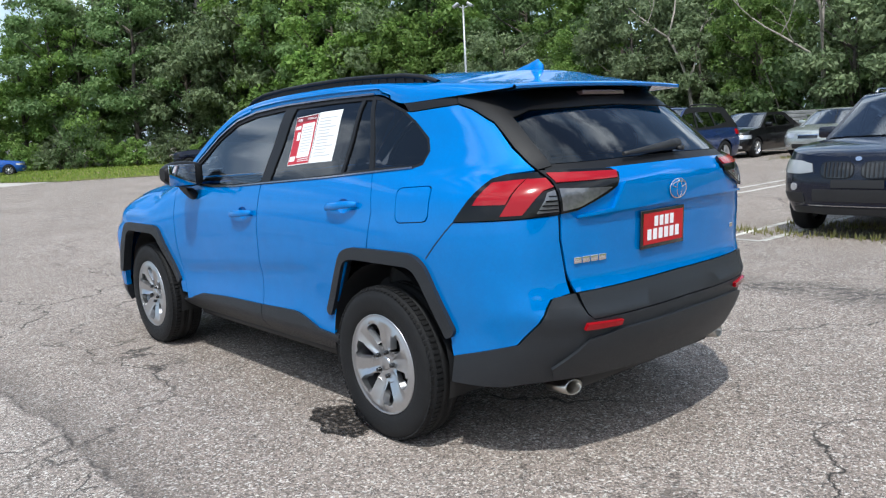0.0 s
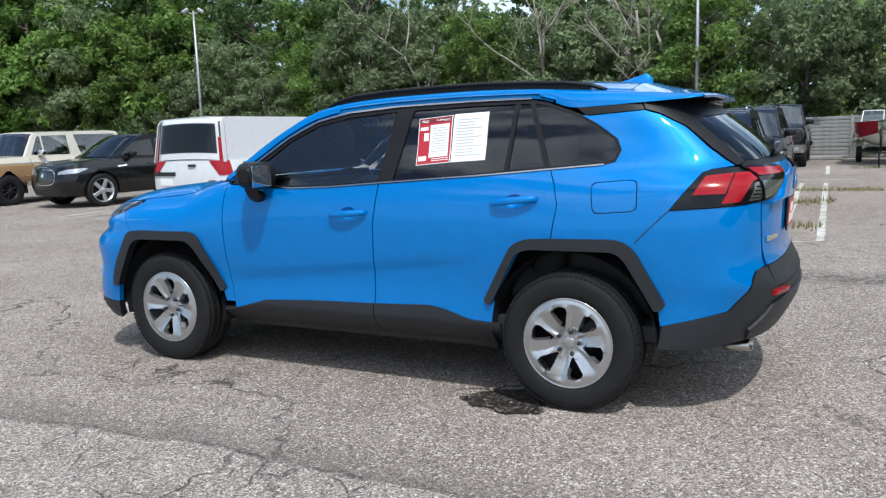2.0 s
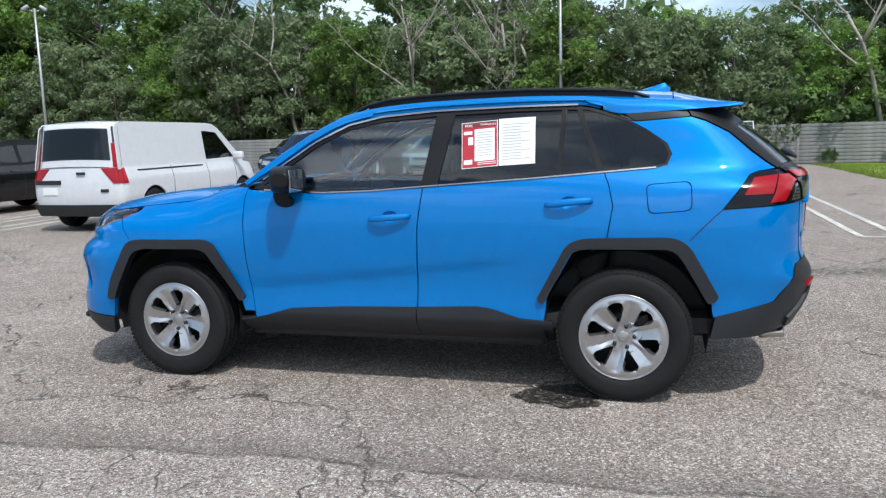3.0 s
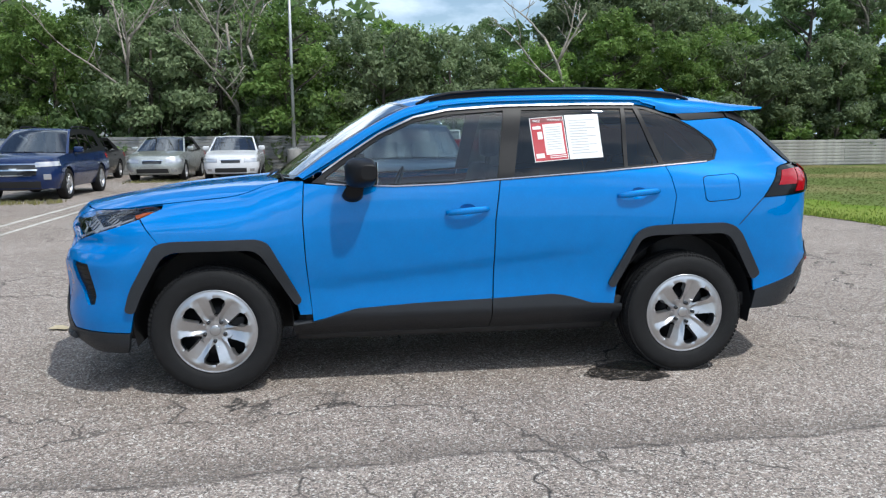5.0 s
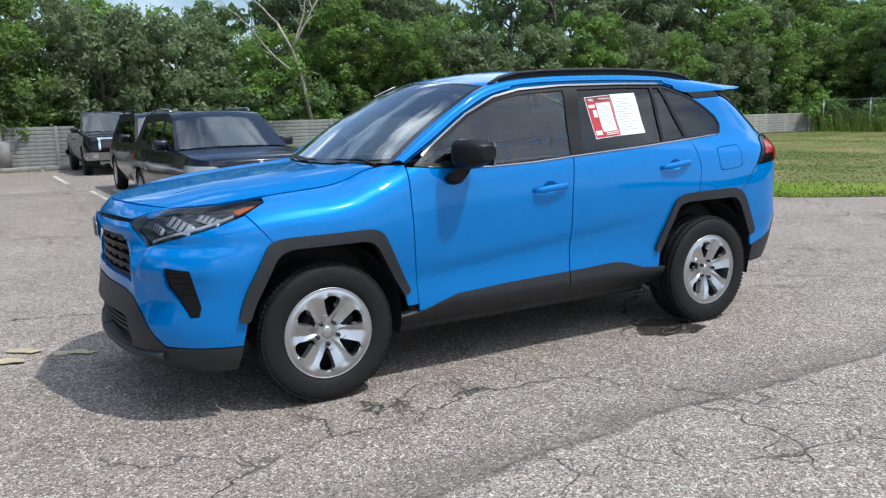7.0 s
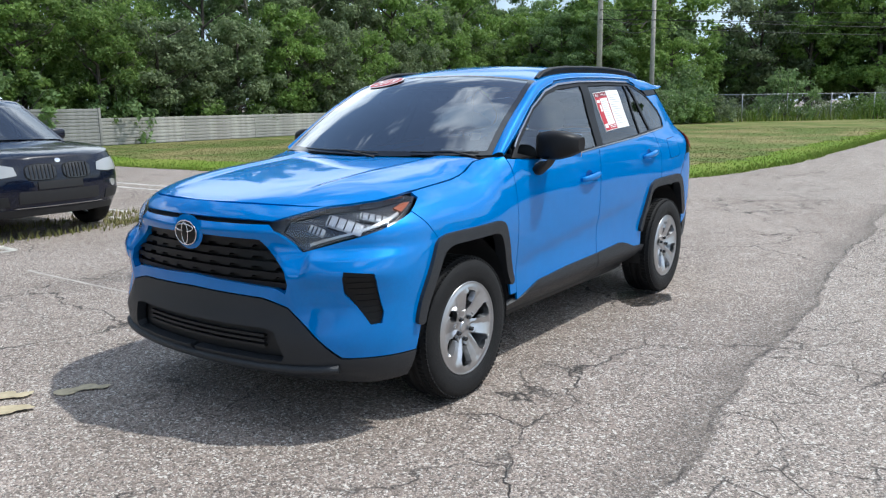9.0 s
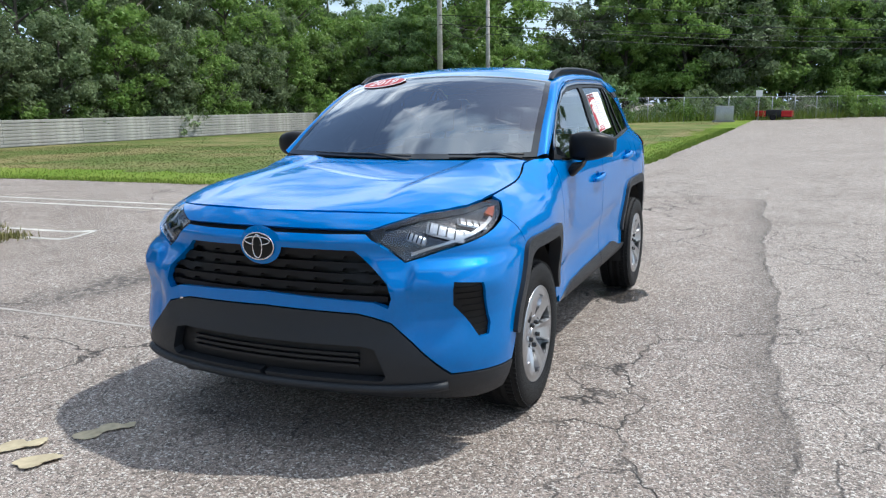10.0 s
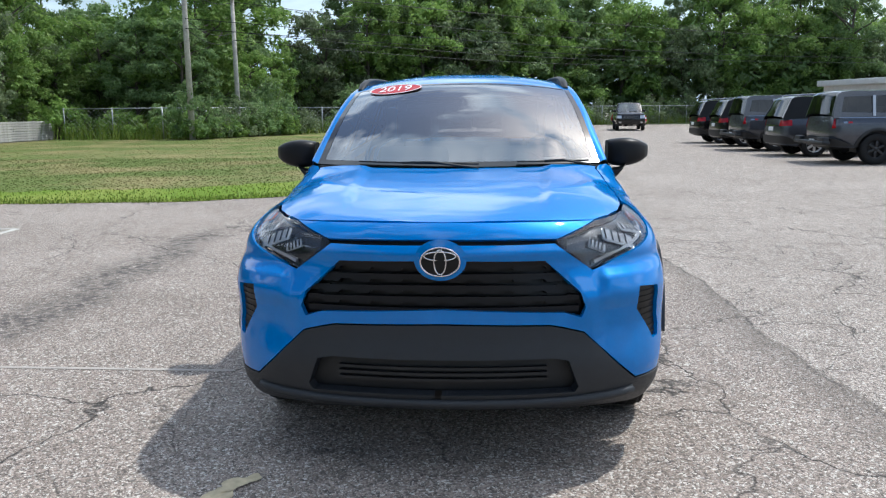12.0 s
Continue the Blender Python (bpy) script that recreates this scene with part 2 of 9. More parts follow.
def fill(loop, step, holes=()):
    """Triangles that fill a closed 2D loop, with inner points on a grid and holes left open."""
    P = np.array(loop)
    holes = [np.array(h) for h in holes]
    lo, hi = P.min(0), P.max(0)
    gx, gy = np.meshgrid(np.arange(lo[0] + step / 2, hi[0], step), np.arange(lo[1] + step / 2, hi[1], step))
    q = np.stack([gx.ravel(), gy.ravel()], 1)
    if len(q):
        inside = within(P, q)
        for h in holes:
            inside &= ~within(h, q)
        near = np.full(len(q), 1e9)
        edges = [e for L in (P, *holes) for e in zip(L, np.roll(L, -1, 0))]
        for a, b in edges:
            d = b - a
            t = np.clip(((q - a) @ d) / max(d @ d, 1e-12), 0, 1)
            near = np.minimum(near, np.linalg.norm(q - a - t[:, None] * d, axis=1))
        q = q[inside & (near > step * 0.4)]
    verts, lines = [], []
    for L in (P, *holes):
        b, k = len(verts), len(L)
        verts += [Vector(p) for p in L.tolist()]
        lines += [(b + i, b + (i + 1) % k) for i in range(k)]
    verts += [Vector(p) for p in q.tolist()]
    v, e, f, *_ = delaunay_2d_cdt(verts, lines, [], 1, 1e-7)
    if holes:
        mid = np.array([sum((v[i] for i in t), Vector((0, 0))) / len(t) for t in f])
        keep = np.ones(len(f), bool)
        for h in holes:
            keep &= ~within(h, mid)
        f = [t for t, k in zip(f, keep) if k]
    return v, f


def sheet(loop, fn, step=0.05, off=0.0, depth=0.012, out=None, holes=()):
    """A panel: a 2D outline laid on a surface fn(u, v), raised by off, with side walls of the given depth."""
    v2, f2 = fill(loop, step, holes)
    bm = bmesh.new()
    h = 1e-3
    pos, nor = [], []
    for p in v2:
        c = Vector(fn(p.x, p.y))
        n = (Vector(fn(p.x + h, p.y)) - Vector(fn(p.x - h, p.y))).cross(Vector(fn(p.x, p.y + h)) - Vector(fn(p.x, p.y - h)))
        n = n.normalized() if n.length > 1e-12 else Vector((0, 0, 1))
        o = out(c) if out else c - Vector((0, 0, 0.8))
        if n.dot(o) < 0:
            n = -n
        pos.append(c + n * off)
        nor.append(n)
    lay = bm.verts.layers.float_vector.new("true_normal")
    vs = [bm.verts.new(p) for p in pos]
    for v, n in zip(vs, nor):
        v[lay] = n
    for t in f2:
        a, b, c = (vs[i] for i in t[:3])
        try:
            fc = bm.faces.new([vs[i] for i in t])
        except ValueError:
            continue
        fc.smooth = True
        fc.normal_update()
        if fc.normal.dot(nor[t[0]]) < 0:
            fc.normal_flip()
    if depth:
        edge = [e for e in bm.edges if len(e.link_faces) == 1]
        idx = {v: i for i, v in enumerate(vs)}
        low = {}
        for e in edge:
            for v in e.verts:
                if v not in low:
                    low[v] = bm.verts.new(v.co - nor[idx[v]] * depth)
        for e in edge:
            a, b = e.link_loops[0].vert, e.link_loops[0].link_loop_next.vert
            bm.faces.new((b, a, low[a], low[b]))
            e.smooth = False
    return bm


def mirrored(bm):
    t = bm.copy()
    lay = t.verts.layers.float_vector.get("true_normal")
    for v in t.verts:
        v.co.y = -v.co.y
        if lay:
            v[lay] = v[lay] * Vector((1, -1, 1))
    bmesh.ops.reverse_faces(t, faces=t.faces[:])
    return t


def text_mesh(body, size, m, extrude=0.002):
    """Letters in the built-in font as a mesh; x to the right, y up."""
    cu = bpy.data.curves.new("letters", "FONT")
    cu.body, cu.size, cu.extrude, cu.align_x, cu.align_y = body, size, extrude, "CENTER", "CENTER"
    ob = new("letters", cu)
    me = bpy.data.meshes.new_from_object(ob.evaluated_get(bpy.context.evaluated_depsgraph_get()))
    bpy.data.objects.remove(ob)
    bm = bmesh.new()
    bm.from_mesh(me)
    bmesh.ops.transform(bm, verts=bm.verts, matrix=m)
    return bm
# ---- ground ----
def ground_material():
    m = material("worn_asphalt", (0.2, 0.19, 0.18), 0.85)
    n, l = m.node_tree.nodes, m.node_tree.links
    b = n["Principled BSDF"]
    b.inputs["Specular IOR Level"].default_value = 0.3
    tc = n.new("ShaderNodeTexCoord")

    def noise_node(scale, detail=4.0, rough=0.6):
        t = n.new("ShaderNodeTexNoise")
        t.inputs["Scale"].default_value, t.inputs["Detail"].default_value, t.inputs["Roughness"].default_value = scale, detail, rough
        l.new(tc.outputs["Object"], t.inputs["Vector"])
        return t

    def rng(src, a, b2, c=0.0, d=1.0):
        t = n.new("ShaderNodeMapRange")
        for key, v in (("From Min", a), ("From Max", b2), ("To Min", c), ("To Max", d)):
            t.inputs[key].default_value = v
        l.new(src, t.inputs["Value"])
        return t.outputs[0]

    def mix(fac, c1, c2, mode="MIX"):
        t = n.new("ShaderNodeMixRGB")
        t.blend_type = mode
        for sock, v in ((t.inputs["Fac"], fac), (t.inputs["Color1"], c1), (t.inputs["Color2"], c2)):
            if isinstance(v, tuple):
                sock.default_value = (*v, 1)
            elif isinstance(v, (int, float)):
                sock.default_value = v
            else:
                l.new(v, sock)
        return t.outputs[0]

    def maths(op, a, b2=0.0):
        t = n.new("ShaderNodeMath")
        t.operation = op
        for sock, v in ((t.inputs[0], a), (t.inputs[1], b2)):
            if isinstance(v, (int, float)):
                sock.default_value = v
            else:
                l.new(v, sock)
        return t.outputs[0]

    xyz = n.new("ShaderNodeSeparateXYZ")
    l.new(tc.outputs["Object"], xyz.inputs[0])
    warp = noise_node(0.8, 5)
    # the older, paler, coarser strip lies beyond a wavering seam
    seam = maths("ADD", maths("MULTIPLY", maths("SUBTRACT", warp.outputs["Fac"], 0.5), 0.45), maths("ADD", xyz.outputs["Y"], maths("MULTIPLY", xyz.outputs["X"], -0.022)))
    # the browner resurfaced patch ends in a straight cross edge
    cross = maths("ADD", maths("MULTIPLY", maths("SUBTRACT", warp.outputs["Fac"], 0.5), 0.5), maths("MULTIPLY", xyz.outputs["X"], -1.0))
    old = maths("MAXIMUM", rng(seam, 1.925, 1.965), maths("MULTIPLY", rng(cross, 7.55, 7.75), rng(xyz.outputs["Y"], -1.2, 0.2)))
    near_patch = maths("SUBTRACT", 1.0, rng(cross, 7.5, 7.7))
    seam_line = maths("MULTIPLY", maths("SUBTRACT", 1.0, rng(maths("ABSOLUTE", maths("SUBTRACT", seam, 1.935)), 0.0, 0.022)), near_patch)
    seam_dirt = maths("MULTIPLY", maths("MULTIPLY", rng(seam, 1.62, 1.92), maths("SUBTRACT", 1.0, rng(seam, 1.93, 1.96))), near_patch)
    cross_line = maths("MULTIPLY", maths("SUBTRACT", 1.0, rng(maths("ABSOLUTE", maths("SUBTRACT", cross, 7.62)), 0.0, 0.05)), maths("MULTIPLY", rng(xyz.outputs["Y"], -0.6, 0.0), maths("SUBTRACT", 1.0, rng(seam, 1.93, 1.97))))
    seam_line = maths("MAXIMUM", seam_line, cross_line)
    stones = n.new("ShaderNodeTexVoronoi")
    stones.inputs["Scale"].default_value = 95
    l.new(tc.outputs["Object"], stones.inputs["Vector"])
    stone_val = n.new("ShaderNodeSeparateColor")
    l.new(stones.outputs["Color"], stone_val.inputs[0])
    fine = noise_node(260, 2)
    patches = noise_node(0.45, 6)
    mid = noise_node(3.5, 5)
    base_new = mix(rng(patches.outputs["Fac"], 0.35, 0.65), (0.205, 0.168, 0.143), (0.268, 0.224, 0.194))
    base_old = mix(rng(patches.outputs["Fac"], 0.35, 0.65), (0.228, 0.192, 0.166), (0.286, 0.244, 0.213))
    col = mix(old, base_new, base_old)
    grit = n.new("ShaderNodeTexVoronoi")
    grit.inputs["Scale"].default_value = 210
    l.new(tc.outputs["Object"], grit.inputs["Vector"])
    grit_val = n.new("ShaderNodeSeparateColor")
    l.new(grit.outputs["Color"], grit_val.inputs[0])
    col = mix(0.55, col, mix(rng(stone_val.outputs[0], 0.0, 1.0), (0.12, 0.12, 0.12), (0.90, 0.89, 0.88)), "OVERLAY")
    col = mix(0.42, col, mix(rng(grit_val.outputs[0], 0.0, 1.0), (0.14, 0.14, 0.14), (0.88, 0.87, 0.86)), "OVERLAY")
    pale = maths("MAXIMUM", rng(stone_val.outputs[1], 0.915, 0.925), rng(grit_val.outputs[1], 0.90, 0.91))
    col = mix(maths("MULTIPLY", pale, 0.66), col, (0.72, 0.68, 0.62))
    pits = maths("MAXIMUM", rng(grit_val.outputs[2], 0.90, 0.91), rng(stone_val.outputs[2], 0.92, 0.93))
    col = mix(maths("MULTIPLY", pits, 0.64), col, (0.045, 0.040, 0.037))
    col = mix(maths("MULTIPLY", seam_dirt, 0.45), col, (0.075, 0.066, 0.058))
    col = mix(0.35, col, mix(mid.outputs["Fac"], (0.2, 0.2, 0.2), (0.8, 0.8, 0.8)), "OVERLAY")

    # cracks: edges of large warped cells, some of them only
    def cracks(scale, width, wobble, low=0.46):
        add = n.new("ShaderNodeVectorMath")
        add.operation = "ADD"
        sc = n.new("ShaderNodeVectorMath")
        sc.operation = "SCALE"
        sc.inputs["Scale"].default_value = wobble
        wob = noise_node(2.2, 4, 0.55)
        l.new(wob.outputs["Color"], sc.inputs[0])
        l.new(tc.outputs["Object"], add.inputs[0])
        l.new(sc.outputs[0], add.inputs[1])
        v = n.new("ShaderNodeTexVoronoi")
        v.feature = "DISTANCE_TO_EDGE"
        v.inputs["Scale"].default_value = scale
        l.new(add.outputs[0], v.inputs["Vector"])
        line = maths("SUBTRACT", 1.0, rng(v.outputs["Distance"], 0.0, width))
        gate = rng(noise_node(0.5 * scale + 0.2, 2).outputs["Fac"], low, low + 0.08)
        return maths("MULTIPLY", line, gate)

    crack = maths("MAXIMUM", cracks(0.40, 0.0050, 0.6, 0.40), maths("MAXIMUM", maths("MULTIPLY", cracks(1.1, 0.0090, 0.40, 0.47), maths("ADD", maths("MULTIPLY", old, 0.40), 0.50)), maths("MULTIPLY", cracks(3.4, 0.024, 0.25, 0.49), maths("MULTIPLY", maths("MULTIPLY", old, 0.8), maths("MULTIPLY", rng(xyz.outputs["X"], -9.0, -5.0), maths("SUBTRACT", 1.0, rng(xyz.outputs["Y"], 5.0, 8.0)))))))
    dark = maths("MAXIMUM", maths("MULTIPLY", crack, 1.0), maths("MULTIPLY", seam_line, maths("MULTIPLY", rng(mid.outputs["Fac"], 0.42, 0.6), 0.75)))
    col = mix(dark, col, (0.03, 0.028, 0.026))
    # a band of crumbled dark asphalt along an old joint
    joint = maths("ABSOLUTE", maths("ADD", maths("ADD", xyz.outputs["Y"], 3.20), maths("MULTIPLY", maths("SUBTRACT", warp.outputs["Fac"], 0.5), 0.9)))
    band = maths("MULTIPLY", maths("SUBTRACT", 1.0, rng(joint, 0.10, 0.42)), maths("SUBTRACT", 1.0, rng(maths("ABSOLUTE", maths("ADD", xyz.outputs["X"], 1.8)), 2.2, 3.2)))
    band = maths("MULTIPLY", band, rng(noise_node(14, 8, 0.75).outputs["Fac"], 0.40, 0.54))
    col = mix(maths("MULTIPLY", band, rng(mid.outputs["Fac"], 0.34, 0.58, 0.25, 0.95)), col, (0.060, 0.054, 0.050))
    # old oil and tar marks
    spots = rng(noise_node(1.1, 3).outputs["Fac"], 0.68, 0.76)
    col = mix(maths("MULTIPLY", spots, 0.25), col, (0.05, 0.047, 0.045))
    l.new(col, b.inputs["Base Color"])
    bump = n.new("ShaderNodeBump")
    bump.inputs["Strength"].default_value, bump.inputs["Distance"].default_value = 0.8, 0.006
    h = maths("SUBTRACT", maths("ADD", maths("MULTIPLY", stones.outputs["Distance"], -0.8), maths("MULTIPLY", fine.outputs["Fac"], 0.4)), maths("MULTIPLY", dark, 2.0))
    l.new(h, bump.inputs["Height"])
    l.new(bump.outputs[0], b.inputs["Normal"])
    return m


ASPHALT = ground_material()


def grass_material(name, c1, c2):
    m = material(name, c1, 0.9)
    n, l = m.node_tree.nodes, m.node_tree.links
    b = n["Principled BSDF"]
    b.inputs["Specular IOR Level"].default_value = 0.2
    tc = n.new("ShaderNodeTexCoord")
    t1, t2 = n.new("ShaderNodeTexNoise"), n.new("ShaderNodeTexNoise")
    t1.inputs["Scale"].default_value, t1.inputs["Detail"].default_value = 0.35, 7
    t2.inputs["Scale"].default_value, t2.inputs["Detail"].default_value = 9, 4
    mx = n.new("ShaderNodeMixRGB")
    mx.inputs["Color1"].default_value, mx.inputs["Color2"].default_value = (*c1, 1), (*c2, 1)
    mp = n.new("ShaderNodeMapRange")
    mp.inputs["From Min"].default_value, mp.inputs["From Max"].default_value = 0.43, 0.66
    ov = n.new("ShaderNodeMixRGB")
    ov.blend_type = "OVERLAY"
    ov.inputs["Fac"].default_value = 0.45
    for t in (t1, t2):
        l.new(tc.outputs["Object"], t.inputs["Vector"])
    l.new(t1.outputs["Fac"], mp.inputs["Value"])
    l.new(mp.outputs[0], mx.inputs["Fac"])
    l.new(mx.outputs[0], ov.inputs["Color1"])
    l.new(t2.outputs["Fac"], ov.inputs["Color2"])
    l.new(ov.outputs[0], b.inputs["Base Color"])
    bp = n.new("ShaderNodeBump")
    bp.inputs["Strength"].default_value, bp.inputs["Distance"].default_value = 1.0, 0.05
    l.new(t2.outputs["Fac"], bp.inputs["Height"])
    l.new(bp.outputs[0], b.inputs["Normal"])
    return m


LAWN = grass_material("dry_lawn", (0.108, 0.142, 0.034), (0.235, 0.200, 0.088))
# leaf litter, with the shade of the trees put into its dark colour
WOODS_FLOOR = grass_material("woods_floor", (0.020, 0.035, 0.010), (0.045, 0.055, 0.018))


def blade_material(name, c1, c2, patchy=False):
    m = material(name, c1, 0.6)
    n, l = m.node_tree.nodes, m.node_tree.links
    b = n["Principled BSDF"]
    b.inputs["Specular IOR Level"].default_value = 0.25
    g = n.new("ShaderNodeNewGeometry")
    mx = n.new("ShaderNodeMixRGB")
    mx.inputs["Color1"].default_value, mx.inputs["Color2"].default_value = (*c1, 1), (*c2, 1)
    l.new(g.outputs["Random Per Island"], mx.inputs["Fac"])
    if patchy:
        tc, t1, mp, ad = n.new("ShaderNodeTexCoord"), n.new("ShaderNodeTexNoise"), n.new("ShaderNodeMapRange"), n.new("ShaderNodeMath")
        t1.inputs["Scale"].default_value, t1.inputs["Detail"].default_value = 0.35, 7
        mp.inputs["From Min"].default_value, mp.inputs["From Max"].default_value = 0.43, 0.66
        ad.operation = "MULTIPLY_ADD"
        ad.inputs[1].default_value = 0.3
        l.new(tc.outputs["Object"], t1.inputs["Vector"])
        l.new(t1.outputs["Fac"], mp.inputs["Value"])
        l.new(g.outputs["Random Per Island"], ad.inputs[0])
        l.new(mp.outputs[0], ad.inputs[2])
        ad.use_clamp = True
        l.new(ad.outputs[0], mx.inputs["Fac"])
    l.new(mx.outputs[0], b.inputs["Base Color"])
    return m


BLADES = blade_material("grass_blades", (0.10, 0.18, 0.016), (0.23, 0.27, 0.055))
BLADES_DRY = blade_material("dry_grass_blades", (0.12, 0.13, 0.030), (0.26, 0.23, 0.10))
BLADES_LAWN = blade_material("lawn_blades", (0.110, 0.148, 0.036), (0.235, 0.205, 0.090), True)

bm = bmesh.new()
bm.free()


def dip(x, y):
    """A shallow sag of the lot under one row of stalls."""
    k = max(0.0, 1 - ((x + 0.65) / 3.2) ** 2 - ((y + 8.2) / 3.6) ** 2)
    return -0.09 * step01(0, 1, 2 * k)


flat = [(-700.0, -700.0), (700.0, -700.0), (700.0, 700.0), (-700.0, 700.0)] + [(-4.05 + 0.3 * i, -12.0 + 0.3 * j) for i in range(24) for j in range(26)]
gv, ge, gf, *_ = delaunay_2d_cdt([Vector(p) for p in flat], [(0, 1), (1, 2), (2, 3), (3, 0)], [], 1, 1e-6)
bm = bmesh.new()
vs = [bm.verts.new((p.x, p.y, dip(p.x, p.y))) for p in gv]
for t in gf:
    bm.faces.new([vs[i] for i in t]).smooth = True
bmesh.ops.recalc_face_normals(bm, faces=bm.faces[:])
if bm.faces[0].normal.z < 0:
    bmesh.ops.reverse_faces(bm, faces=bm.faces[:])
ground = tagged(part("ground", bm, ASPHALT), "worn grey asphalt parking lot with cracks", "ground", kind="structure")


def slab(name, outline, z, mat, label, category, step=1.0):
    """A thin sheet over the ground, with an optional fall of its surface."""
    bm = sheet(dense(outline, step), lambda x, y: (x, y, z), step, 0, 0.0, out=lambda c: Vector((0, 0, 1)))
    return tagged(part(name, bm, mat), label, category, kind="structure")


def wavy(pts, step, amp, seed):
    rnd = random.Random(seed)
    return [(x + rnd.uniform(-amp, amp), y + rnd.uniform(-amp, amp)) for x, y in dense(pts, step, False)]


lawn_edge = wavy([(-62, 0.3), (-30, -0.4), (-14, -0.9), (-10.5, -1.6), (-8.2, -3.4), (-7.5, -5.0), (-7.2, -8), (-7.0, -26.6)], 0.5, 0.06, 3)
VERGE = grass_material("green_verge", (0.115, 0.185, 0.014), (0.185, 0.225, 0.040))
verge_poly = lawn_edge + wavy([(-9.2, -26.6), (-9.3, -8), (-9.8, -5.6), (-10.6, -4.3), (-12.6, -2.9), (-15, -2.2), (-30, -1.7), (-62, -1.3)], 0.5, 0.32, 13)
slab("verge", verge_poly, 0.012, VERGE, "strip of lush green grass along the lawn's edge", "grass", 1.0)
slab("lawn", [(x - 0.25, y - 0.25) for x, y in lawn_edge] + [(-40, -24.5), (-62, -16)], 0.007, LAWN, "dry mown lawn beside the parking lot", "lawn", 1.5)
field_edge = wavy([(31, -40), (31.5, -12), (33, -8), (37, -6.5), (44, -5), (62, 12)], 0.8, 0.2, 4)
slab("field", field_edge + [(90, 12), (90, -60), (31, -60)], 0.02, LAWN, "rough grass field at the edge of the lot", "grass", 3)
slab("gravel_patch", wavy([(33.5, -7.6), (37, -6.2), (44, -4.7), (60, 10)], 1, 0.2, 5) + [(60, 20), (40, 14), (30, -2)], 0.012,
     mottle(material("pale_gravel", (0.46, 0.43, 0.39), 0.95), 6, 0.2, 0.5, 60), "pale gravel patch", "gravel", 2)
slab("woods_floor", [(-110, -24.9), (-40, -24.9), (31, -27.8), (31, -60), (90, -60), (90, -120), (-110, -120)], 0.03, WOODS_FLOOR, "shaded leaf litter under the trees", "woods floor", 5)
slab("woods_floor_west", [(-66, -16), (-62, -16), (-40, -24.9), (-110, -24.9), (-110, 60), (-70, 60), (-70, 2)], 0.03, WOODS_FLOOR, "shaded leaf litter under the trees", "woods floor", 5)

# ---- painted stall lines ----
LINE = mottle(material("worn_white_line_paint", (0.50, 0.48, 0.43), 0.8), 7, 0.45)
YELLOW = mottle(material("worn_yellow_paint", (0.46, 0.385, 0.25), 0.85), 30, 0.25)


def paint_strip(x0, y0, x1, y1, w=0.10, mat=LINE, label="worn white stall line on the asphalt", lift=0.006):
    a, b = Vector((x0, y0)), Vector((x1, y1))
    d = (b - a).normalized()
    nrm = Vector((-d.y, d.x)) * w / 2
    rnd = random.Random(int(x0 * 100 + y0 * 7))
    n = max(2, int((b - a).length / 0.15))
    left = [tuple(a.lerp(b, i / n) + nrm * rnd.uniform(0.75, 1.1)) for i in range(n + 1)]
    right = [tuple(a.lerp(b, i / n) - nrm * rnd.uniform(0.75, 1.1)) for i in range(n + 1)]
    bm = bmesh.new()
    vl = [bm.verts.new((*p, lift + dip(*p))) for p in left]
    vr = [bm.verts.new((*p, lift + dip(*p))) for p in right]
    for i in range(n):
        bm.faces.new((vr[i], vr[i + 1], vl[i + 1], vl[i]))
    return tagged(part("stall_line", bm, mat), label, "road marking", "stall lines", "structure")


for x in (-4.25, -2.15, 0.45, 3.1, 5.8, 9.8, 11.0):
    paint_strip(x - 0.24, -5.9, x - 0.24, -14.6)
    paint_strip(x + 0.24, -5.9, x + 0.24, -14.6)
    paint_strip(x - 0.24, -5.88, x + 0.24, -5.88)
for x in (-2.4, 0.9, 3.3):
    paint_strip(x, -17.6, x, -21.5)
paint_strip(-3.0, -15.6, 4.5, -15.6, 0.1)
paint_strip(0.97, -1.3, 0.93, -4.2, 0.035, mottle(material("faint_seam", (0.37, 0.335, 0.30), 0.9), 5, 0.2), "faint pale seam in the asphalt", 0.003)
bm = bmesh.new()
rnd = random.Random(8)
for cx, cy, rr in ((2.66, -1.10, 0.075), (2.60, -1.03, 0.05), (2.73, -0.88, 0.075), (2.69, -0.83, 0.04), (2.43, -0.89, 0.07), (2.35, -0.86, 0.06), (2.30, -0.80, 0.04)):
    ring = []
    for i in range(22):
        q = i * math.pi / 11
        k = rr * (1 + 0.16 * math.sin(3 * q + cx * 40) + rnd.uniform(-0.10, 0.10))
        a, b = 1.1 * k * math.cos(q), 0.75 * k * math.sin(q)
        ring.append(bm.verts.new((cx - a * 0.84 + b * 0.54, cy + a * 0.54 + b * 0.84, 0.004 + 0.03 * (cx - 2.2) ** 2 + 0.004 * (rr < 0.061))))
    fc = bm.faces.new(ring)
    fc.normal_update()
    if fc.normal.z < 0:
        fc.normal_flip()
tagged(part("yellow_marking", bm, YELLOW), "scraps of worn yellow paint on the asphalt", "road marking", kind="structure")
WET = material("wet_stain", (0.022, 0.020, 0.019), 0.35)
mottle(WET, 60, 0.5, 0.6, 90)
wn2, wl2 = WET.node_tree.nodes, WET.node_tree.links
wet_tc, wet_noise, wet_map = wn2.new("ShaderNodeTexCoord"), wn2.new("ShaderNodeTexNoise"), wn2.new("ShaderNodeMapRange")
wet_noise.inputs["Scale"].default_value, wet_noise.inputs["Detail"].default_value = 38, 6
